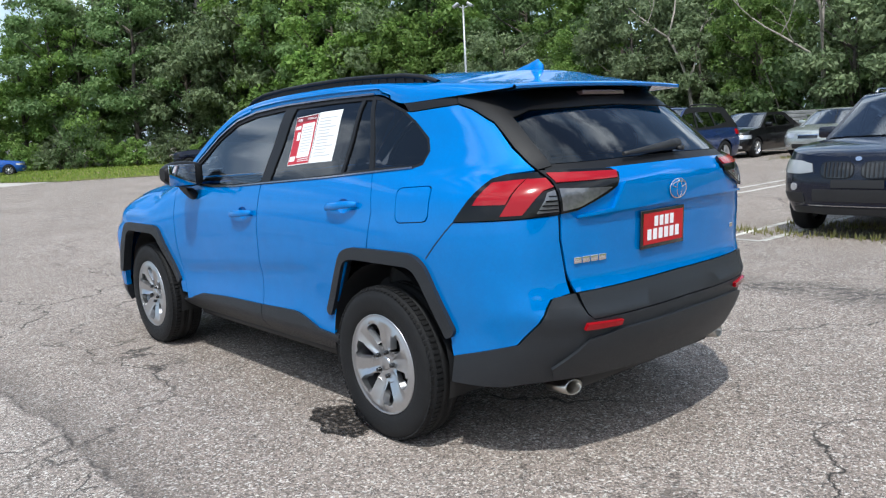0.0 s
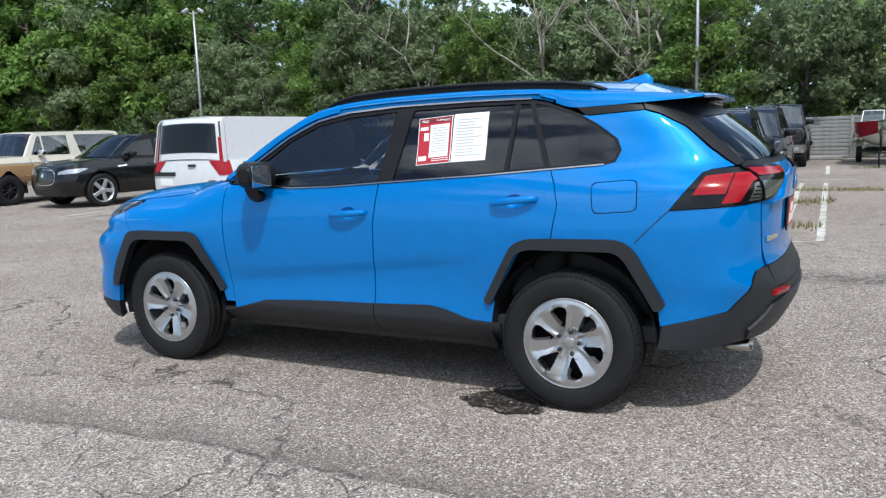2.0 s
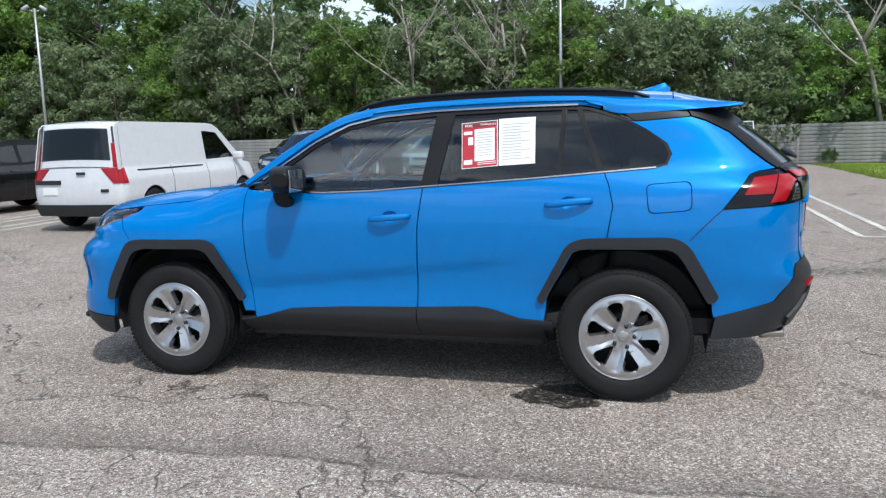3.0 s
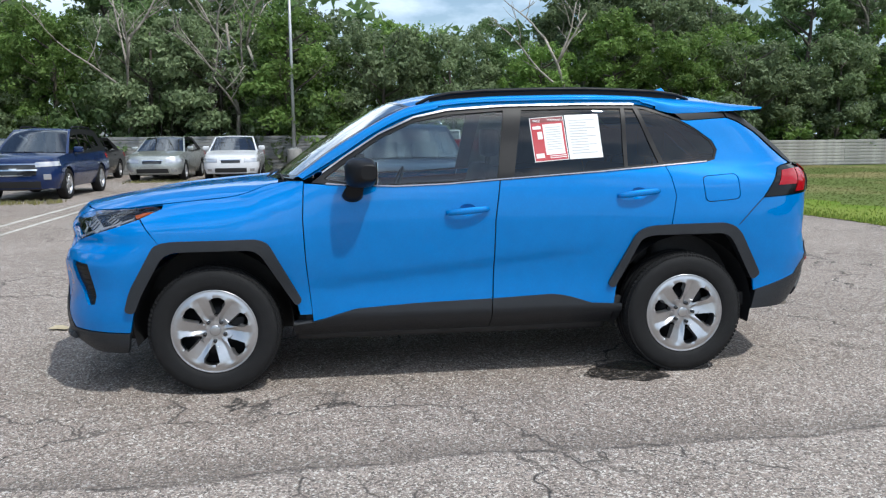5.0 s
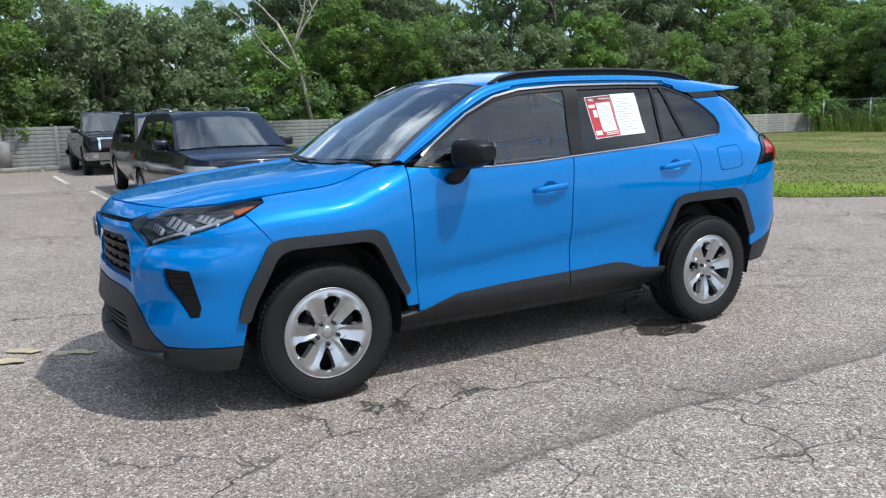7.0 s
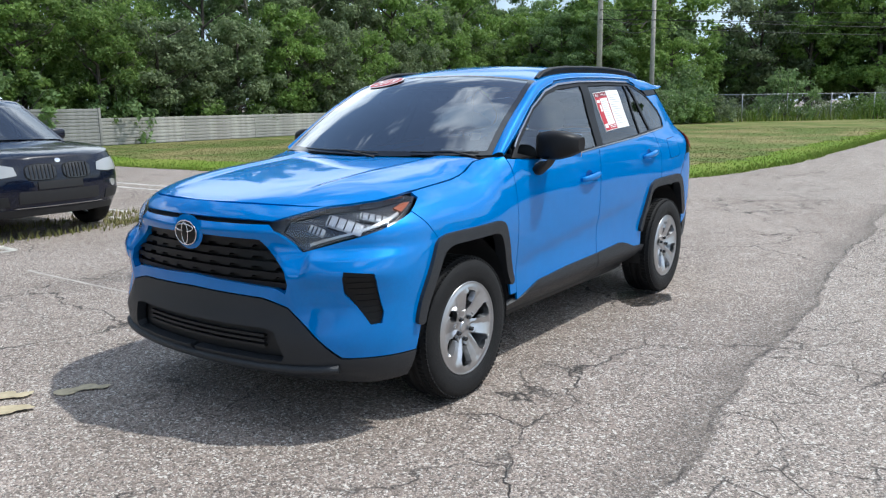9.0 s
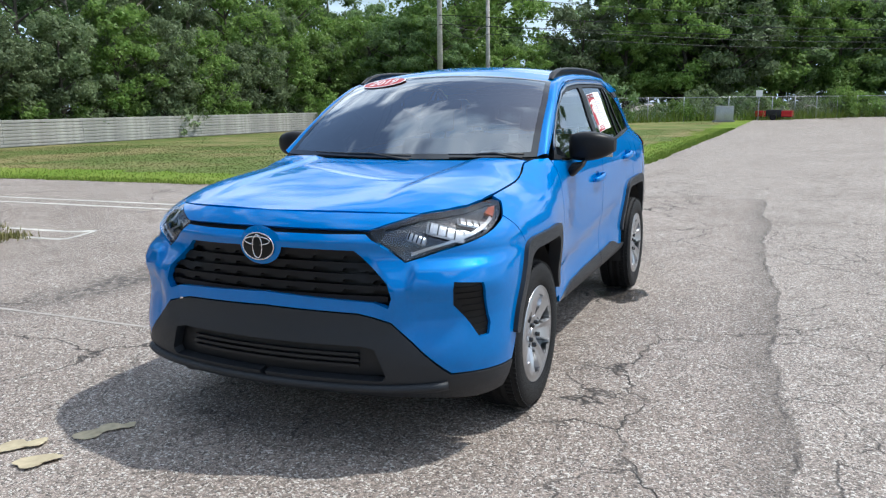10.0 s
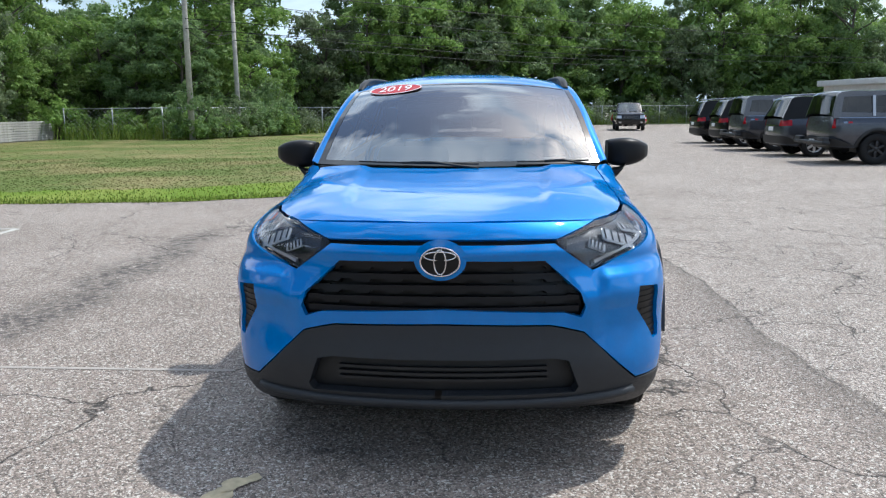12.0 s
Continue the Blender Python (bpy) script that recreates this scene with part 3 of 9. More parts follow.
for wet_key, wet_v in (("From Min", 0.36), ("From Max", 0.60), ("To Min", 0.25), ("To Max", 0.95)):
    wet_map.inputs[wet_key].default_value = wet_v
wl2.new(wet_tc.outputs["Object"], wet_noise.inputs["Vector"])
wl2.new(wet_noise.outputs["Fac"], wet_map.inputs["Value"])
wl2.new(wet_map.outputs[0], wn2["Principled BSDF"].inputs["Alpha"])
bm = bmesh.new()
ring = [bm.verts.new((-1.00 + 0.23 * (1 + 0.13 * math.sin(3 * q + 1) + 0.07 * math.sin(8 * q) + rnd.uniform(-0.03, 0.03)) * math.cos(q), 0.86 + 0.19 * (1 + 0.13 * math.sin(3 * q + 1) + 0.08 * math.sin(7 * q + 2)) * math.sin(q), 0.004)) for q in [i * math.pi / 40 for i in range(80)]]
bm.faces.new(ring)
tagged(part("wet_stain", bm, WET), "small dark wet patch on the asphalt beside a tyre", "stain", kind="structure")

# ---- wall behind the lot ----
CONCRETE = mottle(material("weathered_concrete", (0.27, 0.265, 0.25), 0.9), 5, 0.25, 0.5, 60)
WALL_DARK = mottle(material("grey_wall_planks", (0.25, 0.25, 0.24), 0.9), 4, 0.3, 0.4, 50)
WALL_PALE = mottle(material("pale_wall_planks", (0.36, 0.35, 0.32), 0.9), 3, 0.35, 0.4, 50)
wall = empty("wall_north", "weathered grey concrete plank wall at the lot's edge", "wall")
tagged(wall, kind="structure")


def wall_line(x):
    return -26.9 + (x - 9) * (-0.035)


def plank_wall(x0, x1, h, rows, panel, mat=WALL_DARK, post_w=0.05):
    """Bays of stacked planks between posts."""
    n = max(1, round((x1 - x0) / panel))
    w = (x1 - x0) / n
    ph = h / rows
    bm = bmesh.new()
    box(bm, -w / 2 + 0.004, w / 2 - 0.004, -0.05, 0.05, 0.004, ph - 0.006, 0.012)
    me = bpy.data.meshes.new("plank")
    bm.to_mesh(me)
    bm.free()
    me.materials.append(mat)
    bm = bmesh.new()
    box(bm, -post_w, post_w, -0.10, 0.07 * post_w / 0.05 - 0.03, 0, h + 0.02, 0.004)
    post = bpy.data.meshes.new("post")
    bm.to_mesh(post)
    bm.free()
    post.materials.append(CONCRETE)
    rnd = random.Random(int(x0))
    for i in range(n):
        x = x0 + (i + 0.5) * w
        for r in range(rows):
            o = new("plank", me)
            o.parent = wall
            o.matrix_world = pose(x, wall_line(x) + rnd.uniform(-0.008, 0.008), r * ph, 0, 0, -2.0)
        p = new("post", post)
        p.parent = wall
        p.matrix_world = pose(x - w / 2, wall_line(x - w / 2) + 0.03, 0, 0, 0, -2.0)


plank_wall(-13.3, 31, 1.46, 11, 3.3)
plank_wall(-40, -13.3, 1.08, 8, 3.6, WALL_PALE, 0.022)
# ---- the blue car: its skin ----
XS, XR, NF, NR, BOW_F, BOW_R = 0.95, -1.30, 8.0, 6.0, 0.17, 0.09
nose_x = pchip([0.18, 0.26, 0.34, 0.45, 0.60, 0.75, 0.88, 0.95, 1.03, 1.12], [2.08, 2.19, 2.265, 2.275, 2.252, 2.245, 2.25, 2.235, 2.16, 1.95])
tail_x = pchip([0.2, 0.3, 0.42, 0.55, 0.64, 0.70, 0.80, 1.0, 1.15, 1.22, 1.36, 1.5, 1.62], [-2.12, -2.19, -2.275, -2.335, -2.345, -2.31, -2.285, -2.292, -2.295, -2.245, -2.10, -1.915, -1.76])
side_w = pchip([0.18, 0.30, 0.42, 0.55, 0.72, 0.90, 1.03, 1.15, 1.25, 1.35, 1.50, 1.57, 1.66], [0.84, 0.868, 0.870, 0.866, 0.874, 0.878, 0.868, 0.842, 0.802, 0.760, 0.703, 0.660, 0.58])
hood_edge_z = pchip([0.8, 1.0, 1.07, 1.186, 1.30, 1.47, 1.66, 1.92, 2.1], [1.165, 1.144, 1.124, 1.084, 1.066, 1.053, 1.034, 1.010, 1.016])


def half_width(x, z):
    w = side_w(z)
    w += 0.060 * math.exp(-((x - 1.25) / 0.42) ** 2 - ((z - 0.80) / 0.24) ** 2)
    w += 0.074 * math.exp(-((x - 1.84) / 0.32) ** 2 - ((z - 0.55) / 0.42) ** 2)
    w += 0.012 * math.exp(-((x + 1.45) / 0.45) ** 2 - ((z - 0.82) / 0.20) ** 2)
    fold = z - 0.628 + 0.103 * x
    w -= 0.012 * math.exp(-(fold / (0.045 if fold > 0 else 0.17)) ** 2) * step01(-1.0, -0.5, x) * (1 - step01(0.6, 0.95, x))
    if z > 1.1:
        k = step01(1.1, 1.25, z)
        w *= 1 - k * (0.05 * max(0, (-0.8 - x) / 0.9) ** 2 + 0.05 * max(0, (x - 0.2) / 0.7) ** 2)
    if x > 0.75:
        zh = hood_edge_z(x)
        t = min(max((z - zh + 0.15) / 0.15, 0), 1.3)
        w -= 0.11 * t ** 2.2 * step01(0.75, 1.05, x)
    return w


def cap_table(n, a, b):
    u = np.linspace(0, 1, 900)
    th = u ** 4 / (u ** 4 + (1 - u) ** 4) * math.pi / 2
    x, y = a * np.cos(th) ** (2 / n), b * np.sin(th) ** (2 / n)
    return np.concatenate([[0], np.cumsum(np.hypot(np.diff(x), np.diff(y)))]), th


ARC_F, TH_F = cap_table(NF, 1.28, 0.9)
ARC_B, TH_B = cap_table(NR, 0.95, 0.9)
S1 = float(ARC_F[-1])
S2 = S1 + XS - XR
S3 = S2 + float(ARC_B[-1])


def tent(x, a, p, b):
    """A straight-sided ridge: 0 at a, 1 at p, 0 at b."""
    return max(0.0, min((x - a) / (p - a), (b - x) / (b - p)))


def nose_relief(y, z):
    """Facets of the nose: a proud rim round the grille, a shelf under each lamp and a slope down to the corner."""
    side = y - 0.575 + 0.9 * max(0.0, z - 0.72)
    d = 0.020 * tent(side, -0.07, 0.0, 0.11) * tent(z, 0.56, 0.70, 0.90)
    d += 0.036 * tent(z, 0.665, 0.795, 0.840) * step01(0.60, 0.65, y)
    d -= 0.016 * tent(z, 0.42, 0.600, 0.70) * step01(0.58, 0.65, y)
    return d + 0.014 * tent(z, 0.865, 0.905, 0.945) * (1 if y < 0.47 else max(0.0, 1 - (y - 0.47) / 0.10))


def cap_point(th, z, rear):
    """A point of the rounded nose or tail at the angle th from the middle."""
    n, root, end, bow = (NR, XR, tail_x(z), -BOW_R - 0.07 * (1 - step01(0.55, 0.75, z))) if rear else (NF, XS, nose_x(z), BOW_F + 0.14 * step01(0.72, 0.86, z))
    c, s = max(math.cos(th), 0) ** (2 / n), max(math.sin(th), 0) ** (2 / n)
    x = root + (end - root) * c - bow * s * s * c
    y = half_width(x, z) * s
    return (x if rear else x + nose_relief(y, z) * c), y


def skin(s, z):
    """The car's outer skin: s runs from the middle of the nose round the left side to the middle of the tail."""
    sign = 1
    if s < 0:
        s, sign = -s, -1
    if s > S3:
        s, sign = 2 * S3 - s, -1
    if s < S1:
        x, y = cap_point(float(np.interp(s, ARC_F, TH_F)), z, False)
    elif s <= S2:
        x = XS - (s - S1)
        y = half_width(x, z)
    else:
        x, y = cap_point(float(np.interp(S3 - s, ARC_B, TH_B)), z, True)
    return x, sign * y, z


def find_angle(value, z, rear, axis):
    lo, hi = 0.0, math.pi / 2
    for _ in range(40):
        m = (lo + hi) / 2
        v = abs(cap_point(m, z, rear)[axis])
        if (v > abs(value)) == (axis == 0):
            lo = m
        else:
            hi = m
    return lo


def by_x(x, z):
    """(s, z) of the point of the left side at length x."""
    if x > XS:
        return float(np.interp(find_angle(x, z, False, 0), TH_F, ARC_F)), z
    if x < XR:
        return S3 - float(np.interp(find_angle(x, z, True, 0), TH_B, ARC_B)), z
    return S1 + XS - x, z


def by_y(y, z, rear=False):
    """(s, z) of the point of the nose or the tail at the width y."""
    th = find_angle(y, z, rear, 1)
    if rear:
        s = float(np.interp(th, TH_B, ARC_B))
        return (S3 - s if y >= 0 else S3 + s), z
    s = float(np.interp(th, TH_F, ARC_F))
    return (s if y >= 0 else -s), z


def on(points, step=0.04):
    """An outline on the skin from points ('x'|'f'|'r', value, z)."""
    out = []
    k = len(points)
    conv = {"x": lambda v, z: by_x(v, z), "f": lambda v, z: by_y(v, z), "r": lambda v, z: by_y(v, z, True)}
    for i in range(k):
        a, b = points[i], points[(i + 1) % k]
        if a[0] == b[0]:
            n = max(1, math.ceil(math.hypot(a[1] - b[1], a[2] - b[2]) / step))
            out += [conv[a[0]](a[1] + (b[1] - a[1]) * j / n, a[2] + (b[2] - a[2]) * j / n) for j in range(n)]
        else:
            p, q = conv[a[0]](a[1], a[2]), conv[b[0]](b[1], b[2])
            n = max(1, math.ceil(math.dist(p, q) / step))
            out += [(p[0] + (q[0] - p[0]) * j / n, p[1] + (q[1] - p[1]) * j / n) for j in range(n)]
    return out
# ---- the blue car: panels ----
blue_car = empty("suv", "bright blue compact SUV with grey plastic cladding, parked on asphalt", "car", m=pose(0, -0.02, 0, 0, 0, -0.6))


X = lambda *p: [("x", a, b) for a, b in p]
F = lambda *p: [("f", a, b) for a, b in p]
R = lambda *p: [("r", a, b) for a, b in p]


def oval(cx, cz, rx, rz, n=28, p=2.0):
    """A closed superellipse round a point, in the coordinates of its surface."""
    return [(cx + rx * math.copysign(abs(math.cos(q)) ** (2 / p), math.cos(q)), cz + rz * math.copysign(abs(math.sin(q)) ** (2 / p), math.sin(q))) for q in [i * 2 * math.pi / n for i in range(n)]]


def spot(s, z, off=0.0):
    """A pose on the skin: x along it, y up it, z out of it."""
    h = 0.004
    c = Vector(skin(s, z))
    du = (Vector(skin(s + h, z)) - Vector(skin(s - h, z))).normalized()
    n = du.cross(Vector(skin(s, z + h)) - Vector(skin(s, z - h))).normalized()
    if n.dot(c - Vector((0.3, 0, 0.8))) < 0:
        n = -n
    up = n.cross(du)
    if up.z < 0:
        du, up = -du, -up
    m = Matrix((du, up, n)).transposed().to_4x4()
    return Matrix.Translation(c + n * off) @ m


def pair(name, make, mat, parent, label="", parent_r=None):
    """A part on the left and its twin on the right."""
    bm = make()
    tw = mirrored(bm)
    a = part(name, bm, mat, parent, label)
    return a, part(name, tw, mat, parent_r or parent, label)


def skin_pair(name, loop, mat, parent, label="", off=0.0, depth=0.012, step=0.05, holes=(), parent_r=None):
    return pair(name, lambda: sheet(loop, skin, step, off, depth, holes=holes), mat, parent, label, parent_r)


# front fender, doors, rear quarter
skin_pair("front_fender", on(X((0.845, 1.155), (0.853, 0.95), (0.843, 0.72), (0.815, 0.42), (0.88, 0.42), (0.90, 0.50), (1.05, 0.79), (1.13, 0.832), (1.54, 0.840), (1.60, 0.834),
          (1.705, 0.972), (1.600, 1.018), (1.60, hood_edge_z(1.60) - 0.001), *[(x, hood_edge_z(x) - 0.001) for x in (1.52, 1.44, 1.36, 1.28, 1.20, 1.14, 1.08, 1.02, 0.97)], (0.93, 1.154))), BLUE, blue_car)
cup_f, cup_r = oval(S1 + XS + 0.062, 0.984, 0.050, 0.034), oval(S1 + XS + 1.062, 1.058, 0.050, 0.034)
front_door, front_door_r = skin_pair("front_door", on(X((0.839, 1.143), (0.847, 0.95), (0.837, 0.72), (0.809, 0.38), (0.57, 0.435), (0.23, 0.455), (-0.202, 0.465), (-0.218, 0.93), (-0.249, 1.143), (0.05, 1.125), (0.34, 1.117), (0.60, 1.127))),
                                     BLUE, blue_car, holes=[cup_f], step=0.03)
rear_door, rear_door_r = skin_pair("rear_door", on(X((-0.256, 1.143), (-0.225, 0.93), (-0.209, 0.465), (-0.55, 0.477), (-0.66, 0.46), (-0.79, 0.42), (-0.92, 0.41), (-0.94, 0.55), (-1.08, 0.80), (-1.16, 0.84), (-1.248, 0.845),
                                   (-1.284, 1.04), (-1.260, 1.15), (-1.235, 1.209), (-0.85, 1.180))), BLUE, blue_car, holes=[cup_r], step=0.03)
flap_hole = dense(rounded([by_x(-1.449, 1.149), by_x(-1.674, 1.163), by_x(-1.681, 1.014), by_x(-1.464, 0.997)], 0.035), 0.03)
flap = dense(rounded([by_x(-1.454, 1.145), by_x(-1.669, 1.159), by_x(-1.676, 1.018), by_x(-1.469, 1.002)], 0.034), 0.03)
skin_pair("rear_quarter_panel", on(X((-1.240, 1.209), (-1.265, 1.15), (-1.289, 1.04), (-1.254, 0.845), (-1.57, 0.852), (-1.65, 0.82), (-1.78, 0.54), (-1.785, 0.49), (-1.79, 0.466), (-2.080, 0.545)) +
          R((0.71, 0.725), (0.635, 0.742), (0.648, 0.826), (0.668, 0.95), (0.668, 1.045)) + X((-2.099, 1.034), (-1.822, 1.018), (-1.957, 1.190), (-2.00, 1.204)) +
          R((0.66, 1.215), (0.662, 1.30)) + X((-1.86, 1.40), (-1.745, 1.462), (-1.672, 1.486), (-1.41, 1.470), (-1.37, 1.474), (-1.45, 1.43), (-1.555, 1.355), (-1.580, 1.30), (-1.555, 1.243), (-1.5, 1.228))), BLUE, blue_car, holes=[flap_hole])
skin_pair("fuel_flap", flap, BLUE, blue_car, "blue fuel filler flap", off=0.001)
skin_pair("flap_gap", flap_hole, DARK, blue_car, "dark gap round the fuel flap", off=-0.010, depth=0.002)


def bowl(loop, depth):
    bm = bmesh.new()
    cx, cz = sum(p[0] for p in loop) / len(loop), sum(p[1] for p in loop) / len(loop)
    rings = []
    for k in (1.02, 0.85, 0.6, 0.3, 0.02):
        ring = []
        for p in loop:
            m = spot(cx + (p[0] - cx) * k, cz + (p[1] - cz) * k, -depth * (1 - k * k) - 0.001)
            ring.append(bm.verts.new(m.translation))
        rings.append(ring)
    n = len(loop)
    for a, b in zip(rings, rings[1:]):
        for i in range(n):
            bm.faces.new((a[i], a[(i + 1) % n], b[(i + 1) % n], b[i])).smooth = True
    bmesh.ops.recalc_face_normals(bm, faces=bm.faces[:])
    return bm


def handle_bar(s0, s1, z0, z1):
    """A pull handle that stands off the door."""
    bm = bmesh.new()
    n = 14
    rings = []
    for i in range(n + 1):
        k = i / n
        off = 0.006 + 0.034 * math.sin(math.pi * k) ** 0.45
        m = spot(s0 + (s1 - s0) * k, z0 + (z1 - z0) * k, off)
        hh = 0.0185 * (0.6 + 0.45 * math.sin(math.pi * k) ** 0.4)
        rings.append([bm.verts.new(m @ Vector((0, hh * math.sin(q), 0.010 * math.cos(q)))) for q in [j * math.pi / 5 for j in range(10)]])
    for a, b in zip(rings, rings[1:]):
        for j in range(10):
            bm.faces.new((a[j], a[(j + 1) % 10], b[(j + 1) % 10], b[j])).smooth = True
    bm.faces.new(rings[0])
    bm.faces.new(rings[-1][::-1])
    bmesh.ops.recalc_face_normals(bm, faces=bm.faces[:])
    return bm


for cup, dl, dr, hs in ((cup_f, front_door, front_door_r, (-0.063, 0.185, 0.968, 0.988)), (cup_r, rear_door, rear_door_r, (0.932, 1.185, 1.043, 1.068))):
    pair("handle_cup", lambda: bowl(cup, 0.020), BLUE, dl, "", dr)
    pair("door_handle", lambda: handle_bar(S1 + XS + hs[0], S1 + XS + hs[1], hs[2], hs[3]), BLUE, dl, "blue pull handle", dr)

# grey cladding along the sill, curling under the doors, and round the arches
def sill_skin(u, z):
    x, y, zz = skin(u, z)
    k = max(0.0, 0.405 - z)
    return x, y - 3.2 * k ** 1.5, zz


for pts in (X((0.92, 0.365), (0.80, 0.381), (0.57, 0.443), (0.23, 0.462), (-0.197, 0.473), (-0.199, 0.290), (0.92, 0.290)), X((-0.204, 0.473), (-0.55, 0.487), (-0.61, 0.480), (-0.66, 0.469), (-0.79, 0.428), (-0.97, 0.416), (-0.97, 0.30), (-0.203, 0.290))):
    pair("sill_cladding", lambda: sheet(on(pts), sill_skin, 0.03, 0.012, 0.03), CLADDING, blue_car, "dark grey plastic sill cladding")
# thin joint between rear quarter and bumper skin
pair("panel_joint", lambda: sheet([by_x(-1.668, 0.865), by_x(-1.725, 0.925), by_x(-1.785, 0.985), by_x(-1.826, 1.022), by_x(-1.829, 1.018), by_x(-1.788, 0.981), by_x(-1.728, 0.921), by_x(-1.671, 0.861)], skin, 0.05, 0.0012, 0.001), DARK, blue_car, "thin dark panel joint")
flare_f = X((0.866, 0.50), (1.030, 0.818), (1.055, 0.840), (1.10, 0.855), (1.53, 0.853), (1.59, 0.846), (1.632, 0.826), (1.764, 0.597), (1.795, 0.484), (1.745, 0.472), (1.712, 0.56), (1.60, 0.755), (1.57, 0.782), (1.515, 0.798), (1.145, 0.800), (1.10, 0.788), (1.068, 0.755), (0.903, 0.475))
flare_r = X((-0.880, 0.534), (-1.038, 0.822), (-1.070, 0.850), (-1.13, 0.870), (-1.255, 0.876), (-1.575, 0.880), (-1.630, 0.864), (-1.676, 0.826), (-1.816, 0.572), (-1.79, 0.545), (-1.763, 0.537), (-1.635, 0.765), (-1.60, 0.805), (-1.56, 0.820), (-1.15, 0.818), (-1.10, 0.808), (-1.068, 0.79), (-0.919, 0.508))
for pts in (flare_f, flare_r):
    soft_pts = X(*rounded([(p[1], p[2]) for p in pts], 0.05, 3))
    skin_pair("arch_flare", on(soft_pts), CLADDING, blue_car, "dark grey plastic wheel arch flare", off=0.020, depth=0.06, step=0.03)

# nose: blue fascia with openings, dark grey lower part with an intake
hole_grille = on(F((-0.545, 0.648), (-0.48, 0.668), (0.0, 0.688), (0.48, 0.668), (0.545, 0.648), (0.560, 0.69), (0.54, 0.748), (0.40, 0.872), (0.12, 0.880), (-0.12, 0.880), (-0.40, 0.872), (-0.54, 0.748), (-0.560, 0.69)))
fog_l = on(F((0.783, 0.752)) + X((1.985, 0.738), (1.945, 0.566), (1.958, 0.520), (2.0, 0.516)) + F((0.775, 0.655)))
fog_r = [(-a, b) for a, b in fog_l]
half = F((0.0, 0.634), (0.42, 0.624), (0.47, 0.614), (0.555, 0.592), (0.775, 0.382)) + X((1.776, 0.366), (1.74, 0.52), (1.60, 0.80), (1.606, 0.838), (1.711, 0.968), (1.829, 0.929)) + F((0.767, 0.878), (0.590, 0.823), (0.438, 0.936), (0.30, 0.936), (0.0, 0.940))
left_half = on(half)
whole = left_half + [(-a, b) for a, b in left_half[::-1] if abs(a) > 1e-6]
part("front_bumper", sheet(whole, skin, 0.018, 0, 0.035, holes=[hole_grille, fog_l, fog_r]), BLUE, blue_car)
part("nose_panel", sheet(on(F((-0.45, 0.952), (-0.30, 0.957), (0.0, 0.961), (0.30, 0.957), (0.45, 0.952), (0.495, 0.968), (0.605, 1.004), (0.33, 1.013), (0.0, 1.018), (-0.33, 1.013), (-0.605, 1.004), (-0.495, 0.968))), skin, 0.05, 0, 0.02), BLUE, blue_car)
part("nose_slot", sheet(on(F((-0.50, 0.915), (0.50, 0.915), (0.50, 0.985), (-0.50, 0.985))), skin, 0.05, -0.03, 0.01), DARK, blue_car, "dark slot above the grille")
grille = part("grille", sheet(on(F((-0.58, 0.63), (0.58, 0.63), (0.58, 0.90), (-0.58, 0.90))), skin, 0.05, -0.055, 0.0), GRILLE_BLACK, blue_car, "black grille of notched slats")


def grille_row(z, phase):
    """A slat with a straight top and a notched lower edge."""
    lim = 0.535 if z < 0.76 else 0.535 - (z - 0.76) * 1.15
    top, bot = [], []
    n = 168
    for i in range(n + 1):
        y = -lim + 2 * lim * i / n
        w = min(max((math.cos((y + phase) * 2 * math.pi / 0.127) + 0.1) * 2.5, 0), 1)
        top.append((*by_y(y, z + 0.015),))
        bot.append((*by_y(y, z - 0.017 + 0.011 * w),))
    return sheet(bot + top[::-1], skin, 0.03, -0.022, 0.03)


for i in range(5):
    z = 0.676 + 0.044 * i
    part("slat", grille_row(z, 0.0), PILLAR_PLASTIC, grille, "black grille slat")
bm = bmesh.new()
m_e = Matrix.Translation((2.269, 0, 0.881)) @ Matrix.Rotation(radians(90), 4, "Y") @ Matrix.Rotation(radians(90), 4, "Z")


def ring_mesh(rx, ry, tube_r, m, n=48, k=8):
    bm = bmesh.new()
    rings = []
    for i in range(n):
        q = 2 * math.pi * i / n
        c, d = Vector((rx * math.cos(q), ry * math.sin(q), 0)), Vector((math.cos(q) * ry, math.sin(q) * rx, 0)).normalized()
        rings.append([bm.verts.new(m @ (c + d * tube_r * math.cos(t) + Vector((0, 0, 0.6 * tube_r * math.sin(t))))) for t in [2 * math.pi * j / k for j in range(k)]])
    for i in range(n):
        a, b = rings[i], rings[(i + 1) % n]
        for j in range(k):
            bm.faces.new((a[j], b[j], b[(j + 1) % k], a[(j + 1) % k])).smooth = True
    bmesh.ops.recalc_face_normals(bm, faces=bm.faces[:])
    return bm


def dome(rx, ry, h, m, n=40):
    bm = bmesh.new()
    rings = [[bm.verts.new(m @ Vector((rx * k * math.cos(q), ry * k * math.sin(q), h * (1 - k * k)))) for q in [2 * math.pi * i / n for i in range(n)]] for k in (1, 0.8, 0.55, 0.3, 0.05)]
    for a, b in zip(rings, rings[1:]):
        for i in range(n):
            bm.faces.new((a[i], a[(i + 1) % n], b[(i + 1) % n], b[i])).smooth = True
    bm.faces.new(rings[-1])
    bmesh.ops.recalc_face_normals(bm, faces=bm.faces[:])
    return bm


